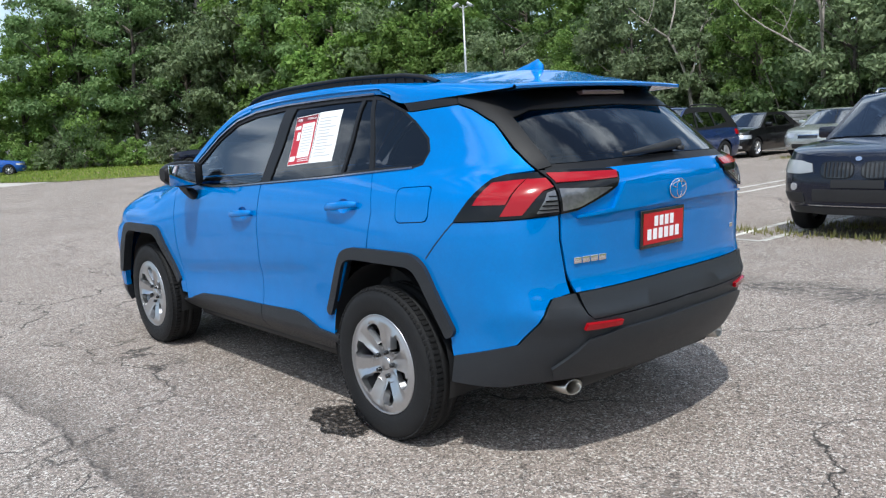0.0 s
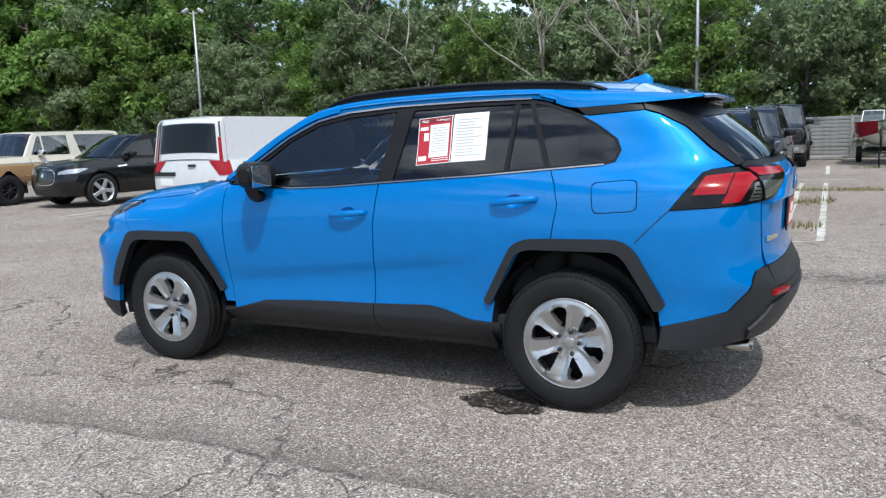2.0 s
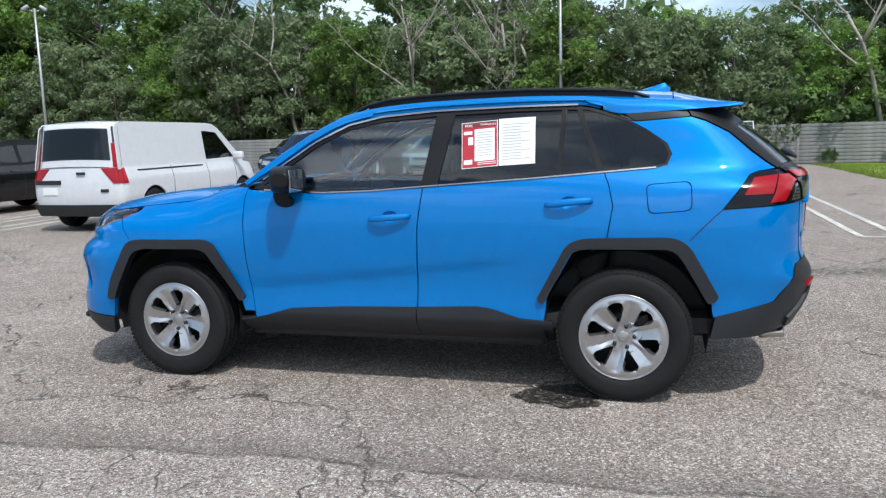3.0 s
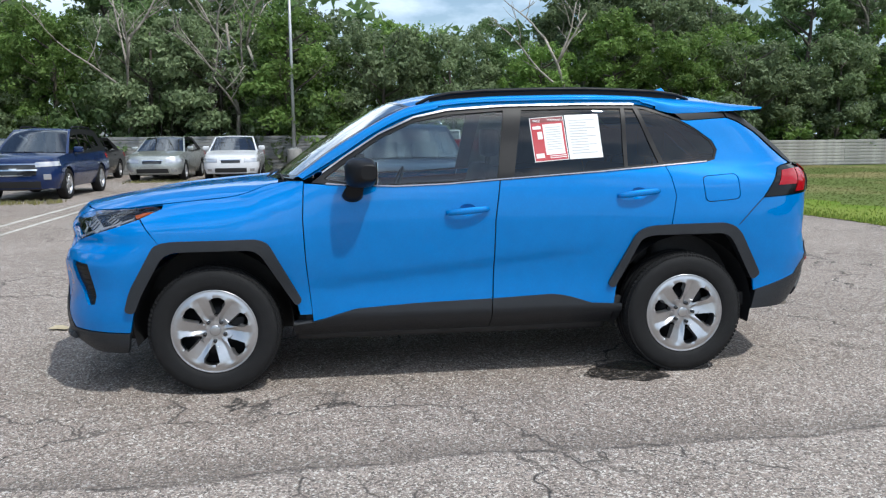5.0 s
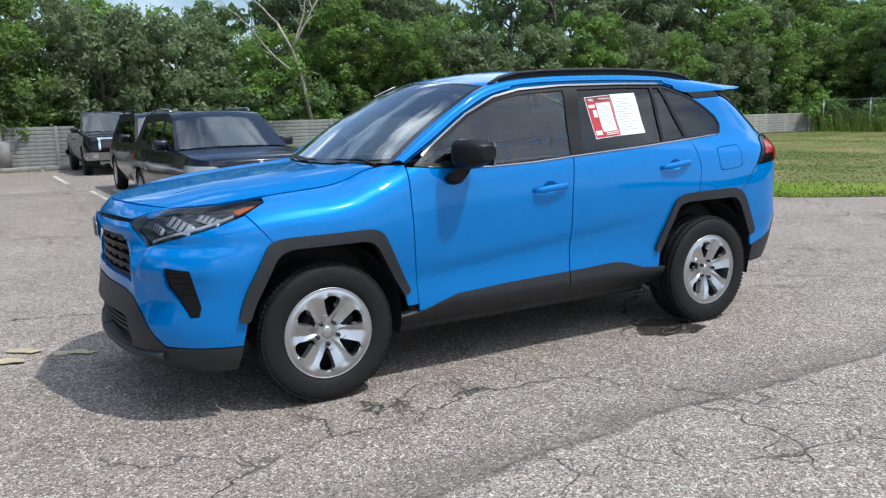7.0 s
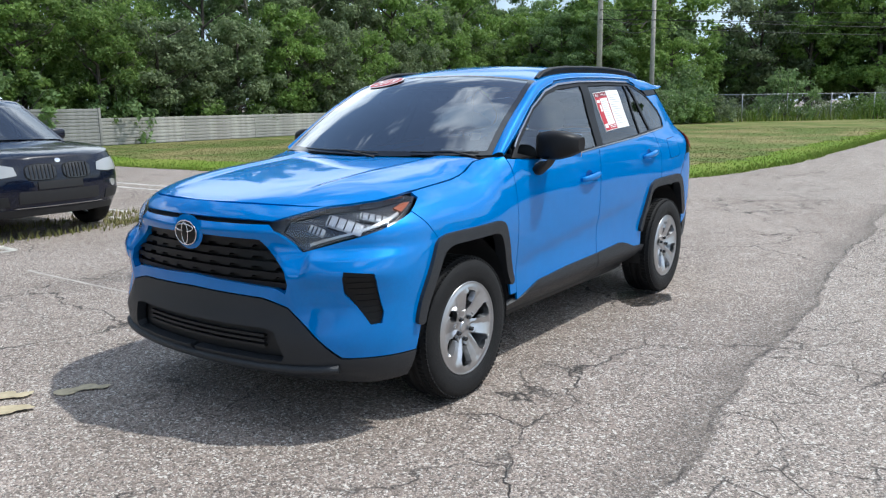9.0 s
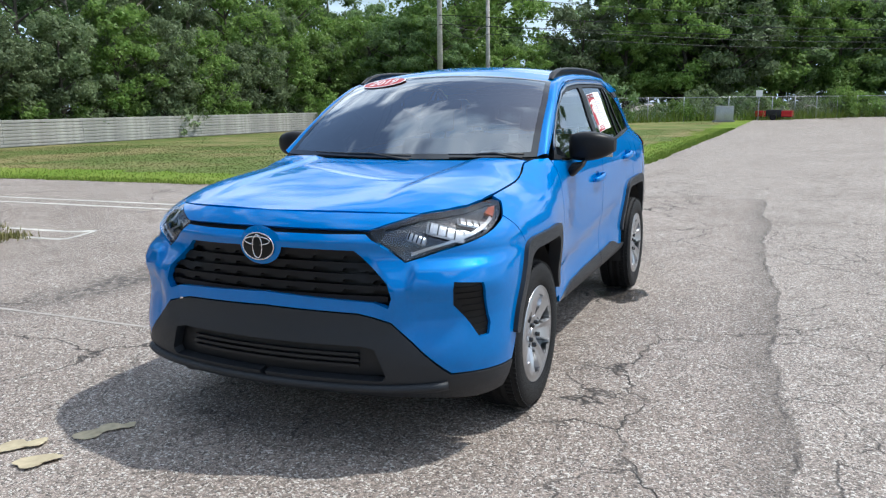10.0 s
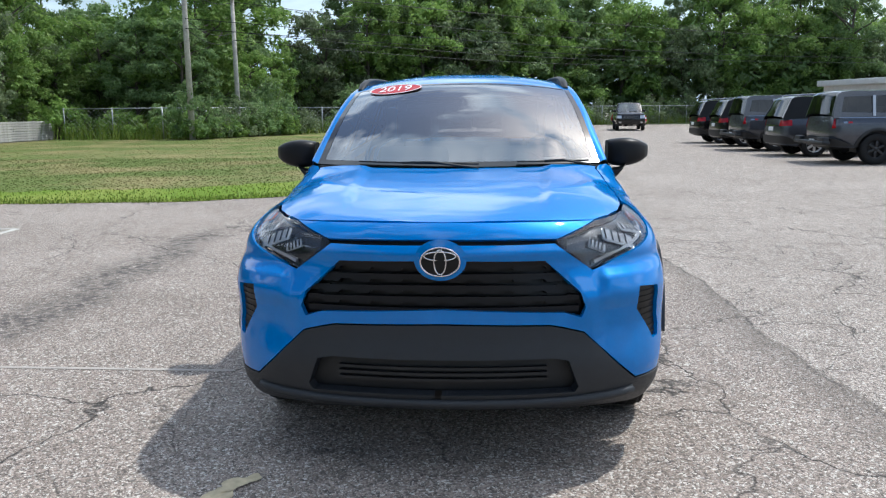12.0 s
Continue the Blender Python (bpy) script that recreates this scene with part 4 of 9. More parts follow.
def oval_badge(m, rx, ry, parent, back):
    """A plain chrome oval badge on a dark or body-coloured disc."""
    b = part("badge", dome(rx, ry, 0.008, m), back, parent, "oval badge with chrome rings")
    t = rx * 0.036
    part("badge_ring", ring_mesh(rx, ry, t * 1.2, m), CHROME, b, "chrome ring")
    lift = m @ Matrix.Translation((0, 0, 0.006))
    part("badge_ring", ring_mesh(rx * 0.30, ry * 0.86, t, lift), CHROME, b, "chrome ring")
    part("badge_ring", ring_mesh(rx * 0.80, ry * 0.30, t, lift @ Matrix.Translation((0, ry * 0.42, 0))), CHROME, b, "chrome ring")
    return b


part("badge_mount", dome(0.100, 0.080, 0.014, m_e @ Matrix.Translation((0, 0.004, -0.016))), BLUE, blue_car)
oval_badge(m_e, 0.075, 0.055, blue_car, GRILLE_BLACK)

recess = on(F((-0.52, 0.352), (0.52, 0.352), (0.535, 0.375), (0.495, 0.482), (0.44, 0.494), (-0.44, 0.494), (-0.495, 0.482), (-0.535, 0.375)))
low = on(F((0.0, 0.628), (0.42, 0.618), (0.47, 0.608), (0.555, 0.586), (0.77, 0.376)) + X((1.776, 0.360), (1.80, 0.25), (1.95, 0.245)) + F((0.70, 0.262), (0.40, 0.270), (0.0, 0.272)))
low = low + [(-a, b) for a, b in low[::-1] if abs(a) > 1e-6]
part("lower_bumper", sheet(low, skin, 0.045, 0.004, 0.045, holes=[recess]), CLADDING, blue_car, "dark grey plastic lower bumper")
intake = part("lower_intake", sheet(on(F((-0.56, 0.325), (0.56, 0.325), (0.56, 0.50), (-0.56, 0.50))), skin, 0.06, -0.05, 0.0), DARK, blue_car, "black lower intake")
for z in (0.400, 0.425, 0.450):
    part("intake_bar", sheet(on(F((-0.42, z - 0.006), (0.42, z - 0.006), (0.42, z + 0.006), (-0.42, z + 0.006))), skin, 0.06, -0.03, 0.03), DARK, intake)
bm = bmesh.new()
tube(bm, [Vector(skin(*by_y(-0.76 + 1.52 * i / 40, 0.312 + 0.020 * (abs(i - 20) / 20) ** 4))) + Vector((0.006, 0, 0)) for i in range(41)], 0.020, 10)
part("bumper_lip", bm, CLADDING, blue_car, "dark grey bumper lip")
for sg in (1, -1):
    loop = fog_l if sg == 1 else fog_r
    fg = part("side_intake", sheet(loop, skin, 0.03, -0.016, 0.002), GRILLE_BLACK, blue_car, "black slatted side intake")
    for i in range(8):
        z = 0.538 + i * 0.026
        a = by_y(0.785, z)[0] if z > 0.655 else by_x(2.055 - (0.655 - z) * 0.4, z)[0]
        b = by_x(1.985 - (0.738 - z) * 0.23, z)[0]
        part("slat", sheet(dense([(sg * (a + 0.006), z - 0.003), (sg * (b - 0.008), z - 0.003), (sg * (b - 0.008), z + 0.004), (sg * (a + 0.006), z + 0.004)], 0.03), skin, 0.03, -0.012, 0.012), GRILLE_BLACK, fg)

# headlamps
lamp_loop = on(F((0.442, 0.946), (0.590, 0.830), (0.765, 0.885)) + X((1.829, 0.936), (1.716, 0.979), (1.608, 1.022), (1.65, 1.030), (1.70, 1.027), (1.80, 1.016), (1.91, 1.008)) + F((0.61, 1.003), (0.495, 0.963)))
for sg in (1, -1):
    side = lambda bm: bm if sg == 1 else mirrored(bm)
    lamp = part("headlamp", side(sheet(lamp_loop, skin, 0.04, -0.040, 0.0)), LAMP_BOWL, blue_car, "headlamp with smoked housing and clear cover")
    part("lamp_cover", side(sheet(lamp_loop, skin, 0.03, -0.001, 0.03)), LAMP_GLASS, lamp, "clear lamp cover").visible_shadow = False
    part("turn_lamp", side(sheet(on(X((1.640, 1.018), (1.69, 1.016), (1.752, 1.000), (1.735, 0.984))), skin, 0.03, -0.020, 0.01)), AMBER_LENS, lamp, "amber corner lamp")
    for k, (sx, sz, w, h) in enumerate(((0.20, 0.30, 0.040, 0.018), (0.44, 0.38, 0.080, 0.029), (0.70, 0.46, 0.064, 0.022))):
        pa, pb = by_y(0.54, 0.893), by_x(1.72, 0.998)
        m = spot(pa[0] + (pb[0] - pa[0]) * sx, pa[1] + (pb[1] - pa[1]) * sx + 0.006, -0.024)
        bm = bmesh.new()
        box(bm, -w, w, -h, h, -0.012, 0.0, 0.010)
        bmesh.ops.transform(bm, verts=bm.verts, matrix=m @ Matrix.Rotation(radians(-22), 4, "Z"))
        part("reflector", side(bm), CLEAR_LENS, lamp, "silver lamp reflector")
        for j in range(4):
            bm = bmesh.new()
            box(bm, -w * 0.9 + w * 0.45 * j, -w * 0.9 + w * 0.45 * j + 0.005, -h * 0.85, h * 0.85, 0.0, 0.004)
            bmesh.ops.transform(bm, verts=bm.verts, matrix=m @ Matrix.Rotation(radians(-22), 4, "Z"))
            part("reflector_rib", side(bm), SMOKED_LENS, lamp)
    pa, pb = by_y(0.61, 0.846), by_x(1.76, 0.974)
    strip = [(pa[0] + (pb[0] - pa[0]) * i / 10, pa[1] + (pb[1] - pa[1]) * i / 10) for i in range(11)]
    part("light_strip", side(sheet(strip + [(a, b + 0.012) for a, b in strip[::-1]], skin, 0.03, -0.018, 0.015)), CLEAR_LENS, lamp, "silver light guide")

# tail
gate = on(R((-0.610, 0.742), (0.0, 0.750), (0.610, 0.742), (0.640, 0.826), (0.660, 0.95), (0.655, 1.20), (0.30, 1.208), (0.0, 1.210), (-0.30, 1.208), (-0.655, 1.20), (-0.660, 0.95), (-0.640, 0.826)))
tailgate = part("tailgate", sheet(gate, skin, 0.045, 0.002, 0.014), BLUE, blue_car)
part("gate_trim", sheet(on(R((-0.600, 0.738), (0.0, 0.745), (0.600, 0.738), (0.585, 0.66), (0.56, 0.635), (0.0, 0.645), (-0.56, 0.635), (-0.585, 0.66))), skin, 0.05, 0.004, 0.02), CLADDING, tailgate, "dark grey plastic tailgate trim")
garnish = on(R((-0.36, 1.150), (-0.43, 1.052), (-0.60, 1.040), (-0.60, 1.030), (-0.42, 1.040), (0.0, 1.046), (0.42, 1.040), (0.60, 1.030), (0.60, 1.040), (0.43, 1.052), (0.36, 1.150), (0.0, 1.165)))
part("gate_garnish", sheet(garnish, skin, 0.04, 0.020, 0.02), BLUE, tailgate)
oval_badge(spot(S3 - 0.035, 1.097, 0.026), 0.060, 0.040, tailgate, BLUE)
m_plate = spot(S3 - 0.125, 0.944, 0.012)
bm = bmesh.new()
box(bm, -0.150, 0.150, -0.080, 0.080, -0.006, 0.004, 0.004)
bmesh.ops.transform(bm, verts=bm.verts, matrix=m_plate)
plate = part("dealer_plate", bm, GLOSS_BLACK, tailgate, "red dealer plate in a black frame")
bm = bmesh.new()
box(bm, -0.136, 0.136, -0.062, 0.066, 0.004, 0.006)
bmesh.ops.transform(bm, verts=bm.verts, matrix=m_plate)
part("plate_face", bm, PLATE_RED, plate, "red plate face")
bm = bmesh.new()
for x0, x1, z0, z1 in [(-0.066 + 0.036 * i, -0.042 + 0.036 * i, 0.010, 0.052) for i in range(4)] + [(-0.112 + 0.0385 * i, -0.086 + 0.0385 * i, -0.044, 0.000) for i in range(6)]:
    box(bm, x0, x1, z0, z1, 0.006, 0.0075)
bmesh.ops.transform(bm, verts=bm.verts, matrix=m_plate)
part("plate_marks", bm, WHITE_TRIM, plate, "white bars on the plate")
for s0, z0, n, w, h in ((S3 - 0.552, 0.866, 4, 0.036, 0.026), (S3 + 0.53, 0.876, 2, 0.018, 0.02)):
    m = spot(s0, z0, 0.005)
    bm = bmesh.new()
    for i in range(n):
        x = (i - (n - 1) / 2) * w * 1.12
        box(bm, x - w / 2, x + w / 2, -h / 2, h / 2, -0.004, 0.003, 0.003)
    bmesh.ops.transform(bm, verts=bm.verts, matrix=m)
    part("model_badge", bm, CHROME, tailgate, "small chrome badge bars")
bump = on(R((0.0, 0.640), (0.555, 0.630), (0.59, 0.655), (0.618, 0.738), (0.70, 0.730)) + X((-2.087, 0.545), (-1.80, 0.470), (-1.775, 0.355), (-2.0, 0.360)) + R((0.74, 0.375), (0.48, 0.390), (0.0, 0.390)))
bump = bump + [(2 * S3 - a, b) for a, b in bump[::-1] if abs(a - S3) > 1e-6]
rear_bumper = part("rear_bumper", sheet(bump, skin, 0.045, 0.006, 0.05), CLADDING, blue_car, "dark grey plastic rear bumper")
lowb = on(R((-0.68, 0.445), (-0.57, 0.552), (-0.44, 0.578), (0.0, 0.588), (0.44, 0.578), (0.57, 0.552), (0.68, 0.445), (0.655, 0.395), (0.0, 0.385), (-0.655, 0.395)))
part("bumper_insert", sheet(lowb, skin, 0.05, 0.020, 0.04), CLADDING, rear_bumper, "dark grey bumper insert")
for sg in (1, -1):
    refl = on(R((0.592, 0.624), (0.43, 0.617), (0.436, 0.597), (0.598, 0.600)))
    if sg < 0:
        refl = [(2 * S3 - a, b) for a, b in refl]
    part("reflector", sheet(refl, skin, 0.03, 0.022, 0.02), RED_LENS, rear_bumper, "red rear reflector")
    bm = bmesh.new()
    t = bmesh.new()
    lathe(t, [(0.030, 0.12), (0.030, 0.0), (0.034, -0.004), (0.038, 0.0), (0.038, 0.12), (0.026, 0.13)], 24)
    bmesh.ops.scale(t, vec=(1.25, 1, 0.85), verts=t.verts)
    join(bm, t, pose(-2.165, 0.56 * sg, 0.335, 0, 0, -90 - 8 * sg) @ pose(0, 0, 0, -6, 0, 0))
    part("exhaust_tip", bm, EXHAUST, blue_car, "bright steel exhaust tip")
    bm = bmesh.new()
    tube(bm, [(-2.06, 0.55 * sg, 0.345), (-1.80, 0.52 * sg, 0.40), (-1.5, 0.45 * sg, 0.42)], 0.026, 10)
    part("exhaust_pipe", bm, DARK, blue_car, "dark exhaust pipe")
    # tail lamp: one half on the body, one on the tailgate
    other = lambda loop: loop if sg == 1 else [(2 * S3 - a, b) for a, b in loop]
    body_lamp = on(X((-1.830, 1.022), (-1.958, 1.184), (-2.00, 1.198)) + R((0.664, 1.204), (0.664, 1.050)) + X((-2.099, 1.039)))
    lamp = part("tail_lamp", sheet(other(body_lamp), skin, 0.03, 0.006, 0.02), SMOKED_LENS, blue_car, "red and smoked tail lamp")
    part("red_lens", sheet(other(on(X((-1.975, 1.168), (-2.090, 1.178), (-2.062, 1.092), (-1.925, 1.088)))), skin, 0.03, 0.010, 0.004), RED_LENS, lamp, "red lamp lens")
    part("red_lens", sheet(other(on(X((-2.096, 1.180)) + R((0.712, 1.176), (0.667, 1.178), (0.667, 1.148), (0.700, 1.138)) + X((-2.118, 1.052), (-2.045, 1.048), (-2.070, 1.096)))), skin, 0.02, 0.012, 0.006), RED_LENS, lamp, "bright red lamp lens")
    part("clear_lens", sheet(other(on(R((0.694, 1.130), (0.667, 1.138), (0.667, 1.060), (0.738, 1.055)))), skin, 0.03, 0.009, 0.004), TAIL_CLEAR, lamp, "clear lamp lens")
    for i in range(4):
        z = 1.066 + 0.016 * i
        part("lens_rib", sheet(other(on(R((0.730 - 0.012 * i, z), (0.669, z), (0.669, z + 0.004), (0.730 - 0.012 * i, z + 0.004)))), skin, 0.03, 0.012, 0.004), SMOKED_LENS, lamp)
    gate_lamp = on(R((0.662, 1.202), (0.40, 1.196), (0.375, 1.178), (0.405, 1.135), (0.46, 1.110), (0.60, 1.058), (0.662, 1.050)))
    lamp2 = part("gate_lamp", sheet(other(gate_lamp), skin, 0.03, 0.016, 0.02), SMOKED_LENS, tailgate, "red and smoked tailgate lamp")
    part("red_lens", sheet(other(on(R((0.655, 1.190), (0.385, 1.184), (0.400, 1.162), (0.655, 1.158)))), skin, 0.03, 0.020, 0.006), RED_LENS, lamp2, "red lamp lens")
    part("clear_lens", sheet(other(on(R((0.655, 1.140), (0.43, 1.134), (0.59, 1.070), (0.655, 1.060)))), skin, 0.03, 0.018, 0.004), TAIL_CLEAR, lamp2, "clear lamp lens")
glass_loop = on(R((-0.60, 1.235), (0.0, 1.245), (0.60, 1.235), (0.602, 1.33)) + [("r", 0.590, 1.40), ("r", 0.565, 1.52), ("r", -0.565, 1.52), ("r", -0.590, 1.40), ("r", -0.602, 1.33)])
rear_glass = part("rear_window", sheet(glass_loop, skin, 0.05, 0.0, 0.012), GLASS_DARK, tailgate, "dark tinted rear window")
skin_pair("pillar_trim", on(R((0.605, 1.225), (0.655, 1.212), (0.655, 1.30)) + X((-1.86, 1.405), (-1.745, 1.467), (-1.674, 1.491), (-1.655, 1.530), (-1.76, 1.54)) + R((0.570, 1.54), (0.585, 1.40), (0.597, 1.33))), PILLAR_PLASTIC, blue_car, "satin black rear pillar trim", off=0.006, depth=0.02)
part("window_base", sheet(on(R((-0.65, 1.203), (0.0, 1.213), (0.65, 1.203), (0.61, 1.232), (0.0, 1.242), (-0.61, 1.232))), skin, 0.05, 0.001, 0.012), PILLAR, tailgate, "black strip under the rear window")
bm = bmesh.new()
tube(bm, [spot(S3 + a, b, c).translation for a, b, c in ((0.12, 1.238, 0.02), (0.12, 1.245, 0.035))], 0.022, 10)
wp = [spot(S3 + 0.13 - 0.50 * i / 8, 1.258 - 0.022 * (i / 8), 0.028) for i in range(9)]
tube(bm, [m.translation for m in wp], 0.024, 8, True, 0.008)
part("rear_wiper", bm, DARK, tailgate, "black rear wiper")

# glasshouse
win_f = on(X((0.735, 1.168), (0.60, 1.262), (0.41, 1.390), (0.22, 1.475), (0.02, 1.515), (-0.300, 1.538), (-0.240, 1.160), (0.05, 1.142), (0.34, 1.134), (0.60, 1.144)))
win_r = on(X((-0.408, 1.540), (-0.75, 1.548), (-1.005, 1.548), (-0.988, 1.210), (-0.65, 1.182), (-0.335, 1.165)))
win_s = on(X((-1.030, 1.548), (-1.085, 1.546), (-1.200, 1.228), (-1.010, 1.212)))
win_q = on(X((-1.112, 1.546), (-1.15, 1.541), (-1.34, 1.478), (-1.45, 1.418), (-1.540, 1.350), (-1.565, 1.30), (-1.545, 1.255), (-1.5, 1.243), (-1.232, 1.230)))
skin_pair("front_door_window", win_f, GLASS_FRONT, front_door, "lightly tinted door window", off=-0.010, depth=0.004, parent_r=front_door_r)
skin_pair("rear_door_window", win_r, GLASS_DARK, rear_door, "dark privacy glass", off=-0.010, depth=0.004, parent_r=rear_door_r)
skin_pair("quarter_light", win_s, GLASS_DARK, rear_door, "dark privacy glass", off=-0.010, depth=0.004, parent_r=rear_door_r)
skin_pair("quarter_window", win_q, GLASS_DARK, blue_car, "dark privacy glass", off=-0.006, depth=0.004)
# black glass edge, drawn lower to paint in the spoiler's shade and reflection
part("wind_baffle", sheet(on(R((-0.595, 1.415), (-0.50, 1.447), (0.0, 1.462), (0.50, 1.447), (0.595, 1.415), (0.57, 1.56), (-0.57, 1.56))), skin, 0.05, 0.004, 0.004), GRILLE_BLACK, tailgate, "black band under the spoiler")
surround = on(X((0.80, 1.150), (0.62, 1.278), (0.42, 1.405), (0.22, 1.494), (0.02, 1.534), (-0.3, 1.556), (-0.75, 1.564), (-1.1, 1.563), (-1.18, 1.548), (-1.36, 1.482), (-1.46, 1.43), (-1.560, 1.355), (-1.585, 1.30), (-1.56, 1.24), (-1.5, 1.224), (-1.22, 1.205), (-0.85, 1.178), (-0.235, 1.143), (0.05, 1.124), (0.34, 1.116), (0.60, 1.126)))
skin_pair("window_surround", surround, PILLAR, blue_car, "satin black window surround", off=-0.003, depth=0.012, holes=[win_f, win_r, win_s, win_q])


def ribbon(points, w, up=True):
    """A narrow band along a line on the left side."""
    loop = dense(points, 0.03, False)
    return [by_x(x, z) for x, z in loop] + [by_x(x, z + w) for x, z in loop[::-1]]


skin_pair("belt_trim", ribbon([(0.72, 1.136), (0.60, 1.128), (0.34, 1.118), (0.05, 1.126), (-0.235, 1.145), (-0.85, 1.181), (-1.22, 1.208), (-1.5, 1.228)], 0.007), SATIN_CHROME, blue_car, "chrome strip under the windows", off=0.006, depth=0.010, step=0.02)
skin_pair("window_trim", ribbon([(0.74, 1.192), (0.62, 1.276), (0.42, 1.404), (0.22, 1.494), (0.02, 1.535), (-0.3, 1.557), (-0.75, 1.565), (-1.09, 1.564)], 0.011), SATIN_CHROME, blue_car, "chrome strip over the windows", off=0.006, depth=0.010, step=0.02)
skin_pair("pillar_trim", on(X((-1.385, 1.477), (-1.41, 1.475), (-1.668, 1.491), (-1.648, 1.530), (-1.50, 1.526), (-1.335, 1.516))), PILLAR, blue_car, "satin black strip under the roof", off=0.0)

A_PTS = [(0.84, 1.16), (0.62, 1.288), (0.42, 1.415), (0.22, 1.503), (0.02, 1.542), (-0.3, 1.562), (-0.75, 1.570), (-1.1, 1.568), (-1.34, 1.514), (-1.61, 1.524), (-1.80, 1.53)]
B_PTS = [(0.90, 0.765, 1.165), (0.68, 0.728, 1.325), (0.48, 0.697, 1.445), (0.235, 0.652, 1.562), (0.02, 0.638, 1.600), (-0.3, 0.634, 1.620), (-0.75, 0.628, 1.627), (-1.1, 0.616, 1.617), (-1.35, 0.602, 1.603), (-1.6, 0.582, 1.584), (-1.79, 0.582, 1.566)]
A3 = [(x, half_width(x, z), z) for x, z in A_PTS[:-1]] + [(-1.78, 0.640, 1.532), (-1.930, 0.602, 1.541)]
B_PTS.append((-1.938, 0.590, 1.553))
us = list(range(len(A3)))
fa = [pchip(us, [p[i] for p in A3]) for i in range(3)]
fb = [pchip(us, [p[i] for p in B_PTS]) for i in range(3)]


def frame_patch(u, v):
    a, b = Vector([f(u) for f in fa]), Vector([f(u) for f in fb])
    return a.lerp(b, v) + Vector((0.1, 0.6, 0.6)) * 0.03 * 4 * v * (1 - v) * (1 - 0.8 * step01(8.4, 10.0, u))


def grid(fn, nu, nv, u0, u1, v0=0.0, v1=1.0, up=Vector((0, 0, 1))):
    bm = bmesh.new()
    rows = [[bm.verts.new(fn(u0 + (u1 - u0) * i / nu, v0 + (v1 - v0) * j / nv)) for j in range(nv + 1)] for i in range(nu + 1)]
    for i in range(nu):
        for j in range(nv):
            fc = bm.faces.new((rows[i][j], rows[i + 1][j], rows[i + 1][j + 1], rows[i][j + 1]))
            fc.smooth = True
            fc.normal_update()
            if fc.normal.dot(up) < 0:
                fc.normal_flip()
    return bm


bm = grid(frame_patch, 88, 8, 0, 11)
tw = mirrored(bm)
part("roof_side_frame", bm, BLUE, blue_car)
part("roof_side_frame", tw, BLUE, blue_car)


def edge_at_x(x):
    lo, hi = 0.0, 11.0
    for _ in range(30):
        m = (lo + hi) / 2
        if fb[0](m) > x:
            lo = m
        else:
            hi = m
    return fb[1](lo), fb[2](lo)


def roof_patch(u, v):
    x = 0.25 - 1.83 * u
    ye, ze = edge_at_x(x)
    crown = 0.060 * min(1, 0.7 + 1.2 * u)
    return (x + 0.10 * (1 - v * v) * (1 - u), v * ye, ze + crown * (1 - abs(v) ** 2.4))


part("roof", grid(roof_patch, 40, 24, 0, 1, -1, 1), BLUE, blue_car)


def spoiler_patch(u, v):
    """The tail spoiler: u from its root over the level rear edge and back underneath, v across."""
    x1 = -1.965 + 0.027 * v * v
    k = min(1, u / 0.6)
    x = -1.585 + (x1 + 1.585) * k
    ye, ze = edge_at_x(max(x, -1.937))
    z = ze + (0.060 - 0.050 * k ** 0.8) * (1 - abs(v) ** 2.4)
    if u <= 0.6:
        return (x, v * ye, z)
    k = (u - 0.6) / 0.4
    return (x1 + (-1.74 - x1) * max(0, k - 0.15) / 0.85, v * ye * (1 - 0.03 * k), z - 0.016 * min(1, k / 0.15) - 0.010 * k)


bm = grid(lambda u, v: Vector([f(u) for f in fa]).lerp(Vector((fa[0](u) + 0.02, -fa[1](u), fa[2](u))), v), 16, 8, 8.6, 11, 0, 1, Vector((0, 0, -1)))
part("spoiler_underside", bm, GRILLE_BLACK, tailgate, "black underside of the spoiler")
part("spoiler", smooth(grid(spoiler_patch, 24, 24, 0, 1, -1, 1), True, 40), BLUE, tailgate)
bm = bmesh.new()
box(bm, -1.925, -1.86, -0.15, 0.15, 1.508, 1.53, 0.006)
part("brake_lamp", bm, DARK_RED_LENS, tailgate, "pale smoked high brake lamp")
# shark fin
bm = bmesh.new()
rows = []
for i in range(9):
    k = i / 8
    x = -1.30 - 0.27 * k
    ht = 0.085 * (k ** 1.4) * (1 if k < 0.88 else (1 - (k - 0.88) / 0.12 * 0.5))
    wd = 0.030 * math.sin(math.pi * min(1, 0.15 + k * 0.8)) + 0.004
    zb = 1.658 - 0.012 * k - 0.008 * k * k
    rows.append([bm.verts.new((x, w * wd, zb + h * (ht + 0.004) - 0.012)) for w, h in ((-1, 0), (-0.8, 0.35), (-0.22, 0.95), (0, 1.0), (0.22, 0.95), (0.8, 0.35), (1, 0))])
for a, b in zip(rows, rows[1:]):
    for j in range(6):
        bm.faces.new((a[j], a[j + 1], b[j + 1], b[j])).smooth = True
bm.faces.new(rows[-1])
bmesh.ops.recalc_face_normals(bm, faces=bm.faces[:])
part("roof_antenna", bm, BLUE, blue_car, "blue shark fin antenna")
# roof rails
rail_x = [0.20, 0.12, 0.0, -0.2, -0.5, -0.8, -1.05, -1.25, -1.38, -1.46]


